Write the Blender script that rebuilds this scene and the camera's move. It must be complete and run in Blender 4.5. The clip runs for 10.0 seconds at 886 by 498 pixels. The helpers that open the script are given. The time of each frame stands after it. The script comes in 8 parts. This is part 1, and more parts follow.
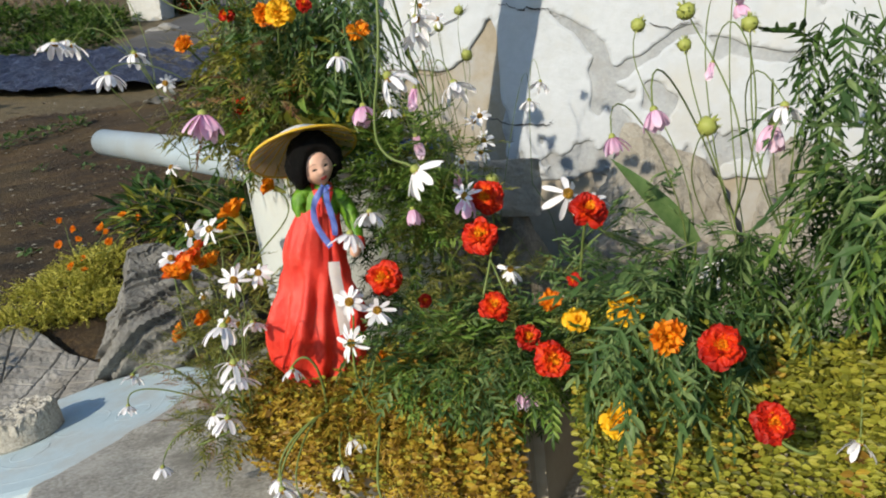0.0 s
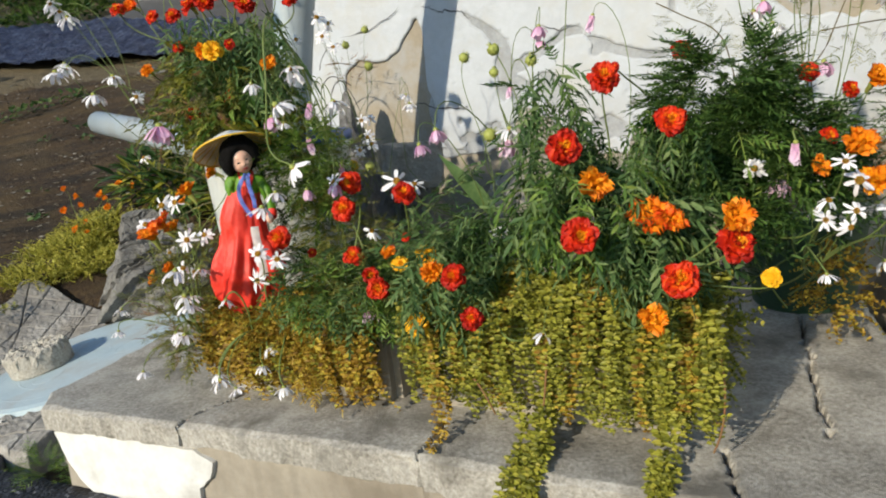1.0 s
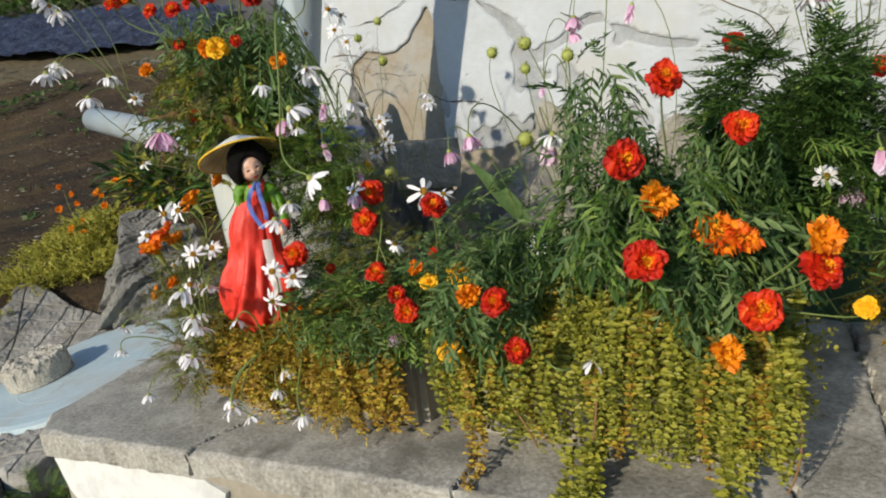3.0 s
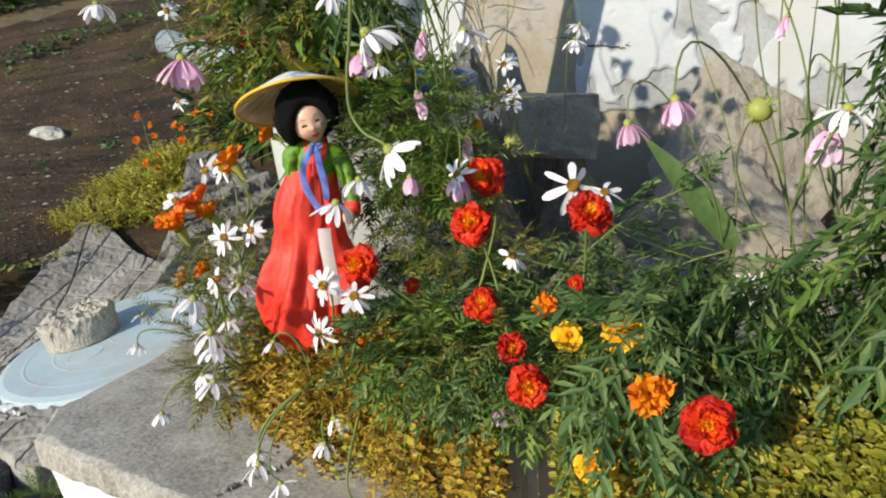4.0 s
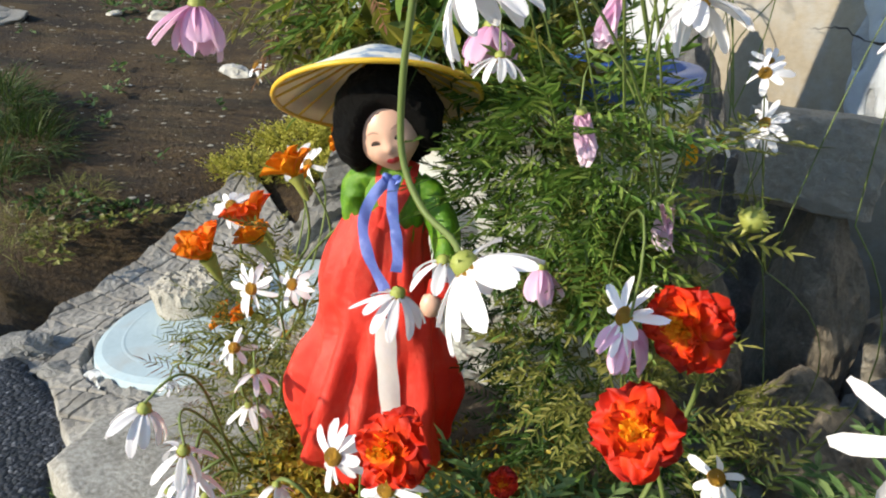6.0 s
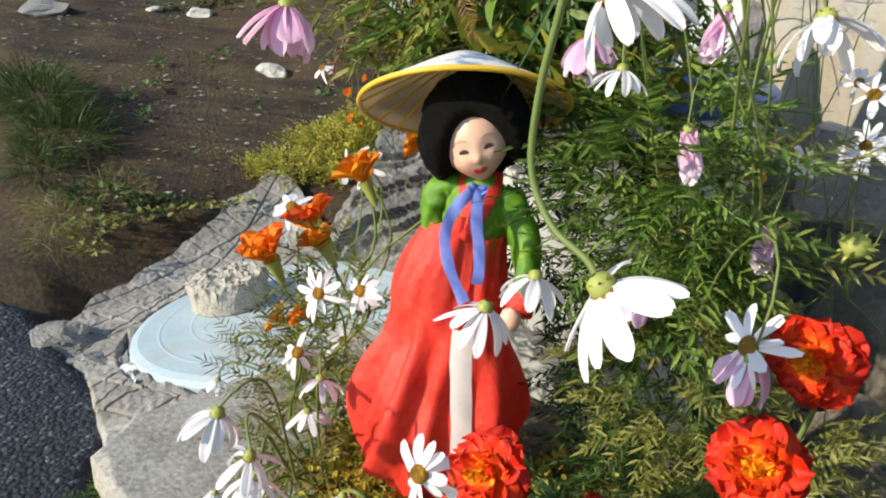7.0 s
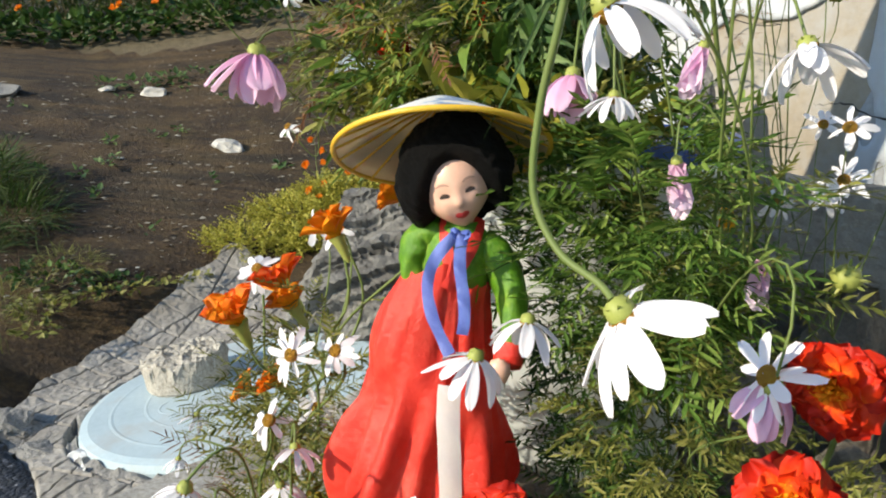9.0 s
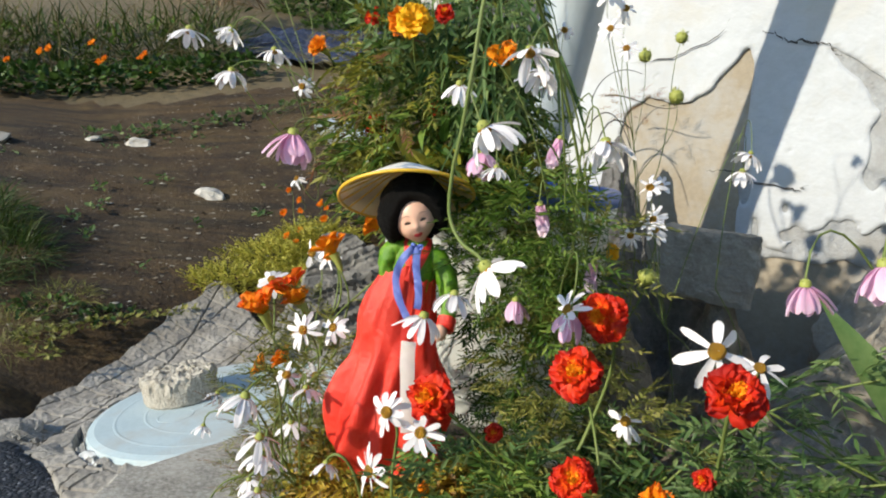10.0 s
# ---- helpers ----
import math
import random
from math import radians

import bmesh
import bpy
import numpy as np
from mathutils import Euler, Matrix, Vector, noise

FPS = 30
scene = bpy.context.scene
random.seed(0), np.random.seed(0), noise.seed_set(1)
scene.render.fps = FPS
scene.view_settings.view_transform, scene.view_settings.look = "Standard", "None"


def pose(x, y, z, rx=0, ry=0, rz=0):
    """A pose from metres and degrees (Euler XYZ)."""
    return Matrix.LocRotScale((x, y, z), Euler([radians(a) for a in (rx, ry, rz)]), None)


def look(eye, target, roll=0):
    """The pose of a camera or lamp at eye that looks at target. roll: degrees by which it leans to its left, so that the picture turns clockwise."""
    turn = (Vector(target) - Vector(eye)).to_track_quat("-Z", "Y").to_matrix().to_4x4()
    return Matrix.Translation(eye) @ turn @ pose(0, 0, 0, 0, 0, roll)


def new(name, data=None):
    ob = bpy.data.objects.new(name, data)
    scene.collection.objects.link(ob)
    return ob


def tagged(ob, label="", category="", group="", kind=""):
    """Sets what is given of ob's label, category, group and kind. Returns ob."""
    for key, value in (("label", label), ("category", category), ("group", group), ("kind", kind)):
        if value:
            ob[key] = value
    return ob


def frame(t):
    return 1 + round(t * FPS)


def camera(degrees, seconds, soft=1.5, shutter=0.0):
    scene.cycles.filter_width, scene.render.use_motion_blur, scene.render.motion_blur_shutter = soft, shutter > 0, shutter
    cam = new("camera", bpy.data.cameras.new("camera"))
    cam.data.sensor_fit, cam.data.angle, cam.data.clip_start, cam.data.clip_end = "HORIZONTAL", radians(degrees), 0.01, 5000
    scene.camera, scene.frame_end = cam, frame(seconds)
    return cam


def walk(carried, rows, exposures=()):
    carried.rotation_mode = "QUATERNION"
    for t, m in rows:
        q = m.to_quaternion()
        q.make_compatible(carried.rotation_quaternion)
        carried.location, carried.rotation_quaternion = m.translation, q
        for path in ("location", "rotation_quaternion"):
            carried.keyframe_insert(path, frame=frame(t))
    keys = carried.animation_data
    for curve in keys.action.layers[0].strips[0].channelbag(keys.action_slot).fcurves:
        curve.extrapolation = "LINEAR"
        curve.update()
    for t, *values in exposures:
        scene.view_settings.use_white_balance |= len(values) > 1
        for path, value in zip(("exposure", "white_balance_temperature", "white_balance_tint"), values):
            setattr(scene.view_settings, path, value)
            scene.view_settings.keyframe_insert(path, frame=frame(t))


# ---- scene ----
cam = camera(64.6, 10.0, 2.0)
PATH = [
    (0, (1.037, -0.595, 0.751), (0.131, 1.156, 0.412), -5.9),
    (0.5, (1.246, -0.67, 0.792), (0.302, 1.056, 0.434), -7.3),
    (1, (1.408, -0.84, 0.813), (0.49, 0.877, 0.357), -6.6),
    (1.5, (1.47, -1.044, 0.834), (0.625, 0.729, 0.457), -8.4),
    (2, (1.467, -1.106, 0.865), (0.682, 0.716, 0.616), -9.6),
    (2.5, (1.409, -0.954, 0.857), (0.625, 0.837, 0.438), -9.2),
    (2.7, (1.38, -0.883, 0.853), (0.551, 0.878, 0.394), -8.8),
    (3.8, (1.114, -0.474, 0.81), (0.027, 1.095, 0.213), -3.8),
    (4, (1.08, -0.431, 0.814), (-0.042, 1.107, 0.202), -4.3),
    (4.5, (1.002, -0.294, 0.833), (-0.282, 1.099, 0.193), -3.3),
    (5, (0.925, -0.167, 0.812), (-0.461, 1.079, 0.085), 0.5),
    (5.2, (0.905, -0.146, 0.81), (-0.517, 1.067, 0.099), 0.8),
    (6.3, (0.86, -0.115, 0.805), (-0.631, 1.033, 0.127), 0.9),
    (6.5, (0.851, -0.119, 0.809), (-0.66, 1.003, 0.133), 1.1),
    (7, (0.835, -0.142, 0.805), (-0.673, 0.987, 0.133), 2.6),
    (7.5, (0.827, -0.158, 0.801), (-0.701, 0.994, 0.218), 2.7),
    (8, (0.8, -0.144, 0.779), (-0.695, 1.094, 0.297), 1.2),
    (8.5, (0.797, -0.138, 0.779), (-0.697, 1.11, 0.322), 1.4),
    (9, (0.814, -0.144, 0.784), (-0.671, 1.109, 0.313), 1.5),
    (9.5, (0.9, -0.208, 0.8), (-0.594, 1.062, 0.403), 2.0),
    (10, (1.025, -0.316, 0.802), (-0.424, 1.026, 0.485), 3.0),
]
# the scene is laid out in units of SCALE metres; everything is brought to size at the end
SCALE = 1.2
EXPOSURES = [(0.0, 0.42), (1.0, 0.4), (1.5, 0.4), (2.0, 0.22), (2.5, 0.19), (4.0, 0.56), (5.0, 0.78), (6.5, 0.84), (9.0, 0.82), (10.0, 0.66)]
walk(cam, [(t, look(eye, target, roll)) for t, eye, target, roll in PATH], EXPOSURES)

# ---- light ----
SUN_FROM = Vector((-0.2, -0.98, 0.0)).normalized()
SUN_HIGH = radians(25)
world = bpy.data.worlds.new("sky")
scene.world = world
world.use_nodes = True
sky = world.node_tree.nodes.new("ShaderNodeTexSky")
sky.sky_type = "NISHITA"
sky.sun_disc = False
sky.sun_elevation = SUN_HIGH
sky.sun_rotation = radians(192)
sky.ozone_density = 4.0
sky.dust_density = 0.3
sky.air_density = 1.4
world.node_tree.links.new(sky.outputs[0], world.node_tree.nodes["Background"].inputs[0])
world.node_tree.nodes["Background"].inputs[1].default_value = 0.13
sun_data = bpy.data.lights.new("sun", "SUN")
sun_data.energy, sun_data.angle, sun_data.color = 3.8, radians(0.7), (1.0, 0.9, 0.72)
sun = new("sun", sun_data)
sun_dir = Vector((SUN_FROM.x * math.cos(SUN_HIGH), SUN_FROM.y * math.cos(SUN_HIGH), math.sin(SUN_HIGH)))
sun.matrix_world = look(sun_dir * 20, (0, 0, 0))


# ---- materials ----
def nodes_of(name):
    m = bpy.data.materials.new(name)
    m.use_nodes = True
    return m, m.node_tree.nodes, m.node_tree.links


def ramp(nodes, stops):
    r = nodes.new("ShaderNodeValToRGB")
    r.color_ramp.elements[0].position, r.color_ramp.elements[0].color = stops[0][0], (*stops[0][1], 1)
    r.color_ramp.elements[1].position, r.color_ramp.elements[1].color = stops[-1][0], (*stops[-1][1], 1)
    for p, c in stops[1:-1]:
        e = r.color_ramp.elements.new(p)
        e.color = (*c, 1)
    return r


def noise_node(nodes, links, coord, size, detail=6, rough=0.6):
    n = nodes.new("ShaderNodeTexNoise")
    n.inputs["Scale"].default_value, n.inputs["Detail"].default_value, n.inputs["Roughness"].default_value = 1.0 / size, detail, rough
    links.new(coord, n.inputs["Vector"])
    return n


def rough_surface(name, stops, size, fine, bump=0.3, gloss=0.85, stain=None, stain_size=0.25, metal=0.0, fine_depth=0.004, grain=0.45):
    """A weathered surface: blotches of one size, grain of another, optional stains, relief."""
    m, nodes, links = nodes_of(name)
    bsdf = nodes["Principled BSDF"]
    tc = nodes.new("ShaderNodeTexCoord")
    co = tc.outputs["Object"]
    big = noise_node(nodes, links, co, size)
    small = noise_node(nodes, links, co, fine, 8, 0.7)
    mix = nodes.new("ShaderNodeMix")
    mix.data_type = "FLOAT"
    mix.inputs[0].default_value = grain
    links.new(big.outputs[0], mix.inputs[2])
    links.new(small.outputs[0], mix.inputs[3])
    r = ramp(nodes, stops)
    links.new(mix.outputs[0], r.inputs[0])
    colour = r.outputs[0]
    if stain:
        sn = noise_node(nodes, links, co, stain_size, 9, 0.65)
        sr = ramp(nodes, [(0.5, (0, 0, 0)), (0.66, (1, 1, 1))])
        links.new(sn.outputs[0], sr.inputs[0])
        sm = nodes.new("ShaderNodeMix")
        sm.data_type = "RGBA"
        links.new(sr.outputs[0], sm.inputs[0])
        links.new(colour, sm.inputs[6])
        sm.inputs[7].default_value = (*stain, 1)
        colour = sm.outputs[2]
    links.new(colour, bsdf.inputs["Base Color"])
    bsdf.inputs["Roughness"].default_value = gloss
    bsdf.inputs["Metallic"].default_value = metal
    bp = nodes.new("ShaderNodeBump")
    bp.inputs["Strength"].default_value, bp.inputs["Distance"].default_value = bump, fine_depth
    links.new(small.outputs[0], bp.inputs["Height"])
    links.new(bp.outputs[0], bsdf.inputs["Normal"])
    return m


def aggregate(name, size, stops):
    """Asphalt: stones of uneven size and tone in a dark binder, with broad worn patches."""
    m, nodes, links = nodes_of(name)
    bsdf = nodes["Principled BSDF"]
    co = nodes.new("ShaderNodeTexCoord").outputs["Object"]
    warp = noise_node(nodes, links, co, size * 2.5, 3)
    shift = nodes.new("ShaderNodeVectorMath")
    shift.operation = "MULTIPLY_ADD"
    links.new(warp.outputs[1], shift.inputs[0])
    shift.inputs[1].default_value = (size * 1.2,) * 3
    links.new(co, shift.inputs[2])
    vor = nodes.new("ShaderNodeTexVoronoi")
    vor.inputs["Scale"].default_value = 1.0 / size
    links.new(shift.outputs[0], vor.inputs["Vector"])
    sep = nodes.new("ShaderNodeSeparateColor")
    links.new(vor.outputs["Color"], sep.inputs[0])
    r = ramp(nodes, stops)
    links.new(sep.outputs[0], r.inputs[0])
    gap = ramp(nodes, [(0.35, (1, 1, 1)), (0.75, (0.25, 0.25, 0.27))])
    links.new(vor.outputs["Distance"], gap.inputs[0])
    worn = noise_node(nodes, links, co, 0.22, 7)
    wr = ramp(nodes, [(0.35, (0.7, 0.7, 0.7)), (0.65, (1.4, 1.38, 1.36))])
    links.new(worn.outputs[0], wr.inputs[0])
    colour = r.outputs[0]
    for other in (gap, wr):
        mx = nodes.new("ShaderNodeMix")
        mx.data_type, mx.blend_type = "RGBA", "MULTIPLY"
        mx.inputs[0].default_value = 1.0
        links.new(colour, mx.inputs[6])
        links.new(other.outputs[0], mx.inputs[7])
        colour = mx.outputs[2]
    links.new(colour, bsdf.inputs["Base Color"])
    bsdf.inputs["Roughness"].default_value = 0.62
    bp = nodes.new("ShaderNodeBump")
    bp.invert = True
    bp.inputs["Strength"].default_value, bp.inputs["Distance"].default_value = 1.0, size * 0.6
    links.new(vor.outputs["Distance"], bp.inputs["Height"])
    links.new(bp.outputs[0], bsdf.inputs["Normal"])
    return m


def streaked(m, angle, long, across, low, high):
    """Add long washed streaks, paler and darker, to a surface."""
    nodes, links = m.node_tree.nodes, m.node_tree.links
    base = nodes["Principled BSDF"].inputs["Base Color"]
    mp = nodes.new("ShaderNodeMapping")
    mp.inputs["Rotation"].default_value = (0, 0, radians(-angle))
    links.new(nodes.new("ShaderNodeTexCoord").outputs["Object"], mp.inputs["Vector"])
    sq = nodes.new("ShaderNodeVectorMath")
    sq.operation = "MULTIPLY"
    links.new(mp.outputs[0], sq.inputs[0])
    sq.inputs[1].default_value = (1 / long, 1 / across, 1)
    n = noise_node(nodes, links, sq.outputs[0], 1.0, 9, 0.68)
    r = ramp(nodes, [(0.36, low), (0.5, (0.9, 0.9, 0.9)), (0.64, high)])
    links.new(n.outputs[0], r.inputs[0])
    mx = nodes.new("ShaderNodeMix")
    mx.data_type, mx.blend_type = "RGBA", "MULTIPLY"
    mx.inputs[0].default_value = 1.0
    links.new(base.links[0].from_socket, mx.inputs[6])
    links.new(r.outputs[0], mx.inputs[7])
    links.new(mx.outputs[2], base)
    return m


def leafy(name, stops, thin=0.35, gloss=0.5, per_object=False, vein=0.012):
    """Leaf or petal: colour varies piece by piece and within, some light passes through."""
    m, nodes, links = nodes_of(name)
    bsdf = nodes["Principled BSDF"]
    if per_object:
        src = nodes.new("ShaderNodeObjectInfo").outputs["Random"]
    else:
        src = nodes.new("ShaderNodeNewGeometry").outputs["Random Per Island"]
    tc = nodes.new("ShaderNodeTexCoord")
    n = noise_node(nodes, links, tc.outputs["Object"], vein, 3, 0.6)
    mix = nodes.new("ShaderNodeMix")
    mix.data_type = "FLOAT"
    mix.inputs[0].default_value = 0.4
    links.new(src, mix.inputs[2])
    links.new(n.outputs[0], mix.inputs[3])
    r = ramp(nodes, stops)
    links.new(mix.outputs[0], r.inputs[0])
    links.new(r.outputs[0], bsdf.inputs["Base Color"])
    bsdf.inputs["Roughness"].default_value = gloss
    bsdf.inputs["Specular IOR Level"].default_value = 0.3
    tr = nodes.new("ShaderNodeBsdfTranslucent")
    links.new(r.outputs[0], tr.inputs["Color"])
    ms = nodes.new("ShaderNodeMixShader")
    ms.inputs[0].default_value = thin
    links.new(bsdf.outputs[0], ms.inputs[1])
    links.new(tr.outputs[0], ms.inputs[2])
    links.new(ms.outputs[0], nodes["Material Output"].inputs["Surface"])
    return m


def radial_petal(name, stops, thin=0.25):
    """Petal colour that runs from the flower's heart to its rim, in the flower's own space."""
    m, nodes, links = nodes_of(name)
    bsdf = nodes["Principled BSDF"]
    tc = nodes.new("ShaderNodeTexCoord")
    ln = nodes.new("ShaderNodeVectorMath")
    ln.operation = "LENGTH"
    links.new(tc.outputs["Object"], ln.inputs[0])
    n = noise_node(nodes, links, tc.outputs["Object"], 0.16, 4, 0.7)
    isl = nodes.new("ShaderNodeNewGeometry").outputs["Random Per Island"]
    oi = nodes.new("ShaderNodeObjectInfo").outputs["Random"]
    add = nodes.new("ShaderNodeMath")
    add.operation = "MULTIPLY_ADD"
    links.new(n.outputs[0], add.inputs[0])
    add.inputs[1].default_value = 0.55
    links.new(ln.outputs["Value"], add.inputs[2])
    add2 = nodes.new("ShaderNodeMath")
    add2.operation = "MULTIPLY_ADD"
    links.new(isl, add2.inputs[0])
    add2.inputs[1].default_value = 0.36
    links.new(add.outputs[0], add2.inputs[2])
    add3 = nodes.new("ShaderNodeMath")
    add3.operation = "MULTIPLY_ADD"
    links.new(oi, add3.inputs[0])
    add3.inputs[1].default_value = 0.2
    links.new(add2.outputs[0], add3.inputs[2])
    sc = nodes.new("ShaderNodeMath")
    sc.operation = "MULTIPLY"
    links.new(add3.outputs[0], sc.inputs[0])
    sc.inputs[1].default_value = 0.5
    r = ramp(nodes, stops)
    links.new(sc.outputs[0], r.inputs[0])
    links.new(r.outputs[0], bsdf.inputs["Base Color"])
    bsdf.inputs["Roughness"].default_value = 0.55
    bsdf.inputs["Specular IOR Level"].default_value = 0.25
    tr = nodes.new("ShaderNodeBsdfTranslucent")
    links.new(r.outputs[0], tr.inputs["Color"])
    ms = nodes.new("ShaderNodeMixShader")
    ms.inputs[0].default_value = thin
    links.new(bsdf.outputs[0], ms.inputs[1])
    links.new(tr.outputs[0], ms.inputs[2])
    links.new(ms.outputs[0], nodes["Material Output"].inputs["Surface"])
    return m


M = {}
M["concrete"] = rough_surface("concrete", [(0.36, (0.15, 0.137, 0.115)), (0.47, (0.29, 0.27, 0.233)), (0.6, (0.46, 0.437, 0.39))], 0.1, 0.006, 0.6, 0.9, (0.15, 0.138, 0.115), 0.13, grain=0.6, fine_depth=0.004)
M["front_concrete"] = rough_surface("front_concrete", [(0.25, (0.24, 0.21, 0.165)), (0.5, (0.32, 0.285, 0.23)), (0.75, (0.38, 0.345, 0.28))], 0.3, 0.01, 0.3, 0.9, (0.2, 0.17, 0.13), 0.4)
M["white_paint"] = rough_surface("white_paint", [(0.25, (0.5, 0.5, 0.48)), (0.5, (0.66, 0.66, 0.64)), (0.75, (0.72, 0.72, 0.7))], 0.12, 0.02, 0.35, 0.7, (0.42, 0.41, 0.38), 0.2)
M["plaster"] = rough_surface("plaster", [(0.28, (0.34, 0.36, 0.375)), (0.42, (0.415, 0.438, 0.466)), (0.66, (0.475, 0.502, 0.535))], 0.16, 0.018, 0.4, 0.8, (0.43, 0.43, 0.415), 0.2, fine_depth=0.008)
# bluish grey undercoat, also the tone of the painted dapple low on the wall
M["grey_coat"] = rough_surface("grey_coat", [(0.3, (0.22, 0.23, 0.24)), (0.48, (0.33, 0.345, 0.36)), (0.66, (0.42, 0.435, 0.45))], 0.08, 0.008, 0.8, 0.9, (0.3, 0.3, 0.295), 0.07, fine_depth=0.006)
M["old_wall"] = rough_surface("old_wall", [(0.25, (0.2, 0.17, 0.13)), (0.5, (0.29, 0.25, 0.19)), (0.75, (0.37, 0.33, 0.265))], 0.2, 0.012, 0.6, 0.95, (0.33, 0.325, 0.31), 0.16)
M["stone"] = rough_surface("stone", [(0.3, (0.12, 0.117, 0.11)), (0.48, (0.25, 0.242, 0.226)), (0.68, (0.42, 0.408, 0.38))], 0.07, 0.006, 1.0, 0.9, (0.31, 0.295, 0.265), 0.09, fine_depth=0.008, grain=0.6)
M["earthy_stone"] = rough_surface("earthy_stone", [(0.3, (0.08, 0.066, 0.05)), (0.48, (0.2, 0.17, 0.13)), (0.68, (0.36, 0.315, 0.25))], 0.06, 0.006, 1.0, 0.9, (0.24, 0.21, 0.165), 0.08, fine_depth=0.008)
M["tan_stone"] = rough_surface("tan_stone", [(0.28, (0.17, 0.15, 0.12)), (0.48, (0.34, 0.31, 0.26)), (0.7, (0.5, 0.47, 0.41))], 0.07, 0.007, 1.0, 0.9, (0.3, 0.27, 0.22), 0.09, fine_depth=0.008)
M["pale_stone"] = rough_surface("pale_stone", [(0.25, (0.3, 0.28, 0.25)), (0.5, (0.46, 0.44, 0.4)), (0.75, (0.62, 0.6, 0.55))], 0.06, 0.008, 0.8, 0.9)
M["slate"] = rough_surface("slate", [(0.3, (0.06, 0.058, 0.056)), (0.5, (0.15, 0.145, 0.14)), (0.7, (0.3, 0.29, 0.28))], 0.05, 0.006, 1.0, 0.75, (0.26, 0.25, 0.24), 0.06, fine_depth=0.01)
M["grit"] = rough_surface("grit", [(0.3, (0.2, 0.175, 0.14)), (0.47, (0.42, 0.385, 0.325)), (0.66, (0.62, 0.59, 0.52))], 0.02, 0.005, 1.0, 0.95, fine_depth=0.006, grain=0.6)
M["asphalt"] = aggregate("asphalt", 0.0075, [(0.0, (0.004, 0.005, 0.008)), (0.45, (0.012, 0.0135, 0.02)), (0.88, (0.03, 0.032, 0.042)), (0.97, (0.13, 0.135, 0.15))])
M["lane"] = rough_surface("lane", [(0.28, (0.035, 0.034, 0.034)), (0.5, (0.075, 0.072, 0.07)), (0.72, (0.14, 0.132, 0.12))], 0.5, 0.012, 0.8, 0.9, (0.06, 0.055, 0.045), 0.4)
M["pvc"] = rough_surface("pvc", [(0.3, (0.3, 0.36, 0.4)), (0.7, (0.4, 0.46, 0.5))], 0.2, 0.02, 0.08, 0.4, (0.32, 0.35, 0.36), 0.3)
M["lid"] = rough_surface("lid", [(0.25, (0.29, 0.37, 0.41)), (0.5, (0.37, 0.46, 0.5)), (0.75, (0.45, 0.53, 0.56))], 0.15, 0.01, 0.2, 0.55, (0.36, 0.39, 0.39), 0.12)
M["tub"] = rough_surface("tub", [(0.25, (0.62, 0.66, 0.64)), (0.7, (0.76, 0.79, 0.77))], 0.2, 0.02, 0.1, 0.45, (0.58, 0.57, 0.5), 0.2)
M["bucket"] = rough_surface("bucket", [(0.25, (0.46, 0.51, 0.52)), (0.7, (0.56, 0.61, 0.62))], 0.2, 0.02, 0.1, 0.45, (0.42, 0.42, 0.38), 0.15)
M["green_pot"] = rough_surface("green_pot", [(0.25, (0.02, 0.055, 0.03)), (0.7, (0.05, 0.11, 0.06))], 0.1, 0.01, 0.2, 0.5)
M["dark_pot"] = rough_surface("dark_pot", [(0.25, (0.012, 0.012, 0.014)), (0.7, (0.03, 0.03, 0.032))], 0.1, 0.01, 0.2, 0.45)
M["blue_pot"] = rough_surface("blue_pot", [(0.25, (0.03, 0.08, 0.32)), (0.7, (0.06, 0.14, 0.45))], 0.1, 0.01, 0.15, 0.4)
M["soil"] = rough_surface("soil", [(0.25, (0.045, 0.034, 0.024)), (0.5, (0.1, 0.078, 0.055)), (0.75, (0.19, 0.155, 0.115))], 0.2, 0.012, 1.0, 0.95, fine_depth=0.012)
M["tarp"] = rough_surface("tarp", [(0.4, (0.01, 0.014, 0.04)), (0.54, (0.028, 0.038, 0.085)), (0.63, (0.2, 0.24, 0.33))], 0.07, 0.016, 1.0, 0.35, fine_depth=0.03, grain=0.55)
M["block"] = rough_surface("block", [(0.25, (0.36, 0.355, 0.33)), (0.5, (0.46, 0.455, 0.43)), (0.75, (0.54, 0.53, 0.5))], 0.3, 0.02, 0.6, 0.9)
M["blue_panel"] = rough_surface("blue_panel", [(0.3, (0.02, 0.035, 0.065)), (0.7, (0.035, 0.055, 0.1))], 0.4, 0.03, 0.1, 0.35)
M["dark"] = rough_surface("dark", [(0.3, (0.015, 0.013, 0.011)), (0.7, (0.035, 0.03, 0.026))], 0.2, 0.02, 0.2, 0.6)
M["bag"] = rough_surface("bag", [(0.3, (0.4, 0.42, 0.43)), (0.7, (0.55, 0.57, 0.58))], 0.05, 0.01, 0.3, 0.5)
M["stem"] = leafy("stem", [(0.2, (0.072, 0.115, 0.025)), (0.5, (0.137, 0.187, 0.050)), (0.8, (0.187, 0.216, 0.072))], 0.1, 0.5)
M["leaf"] = leafy("leaf", [(0.2, (0.035, 0.08, 0.012)), (0.5, (0.1, 0.19, 0.03)), (0.82, (0.28, 0.37, 0.08))], 0.38)
M["leaf_grey"] = leafy("leaf_grey", [(0.2, (0.028, 0.07, 0.018)), (0.5, (0.09, 0.165, 0.05)), (0.82, (0.23, 0.31, 0.115))], 0.4)
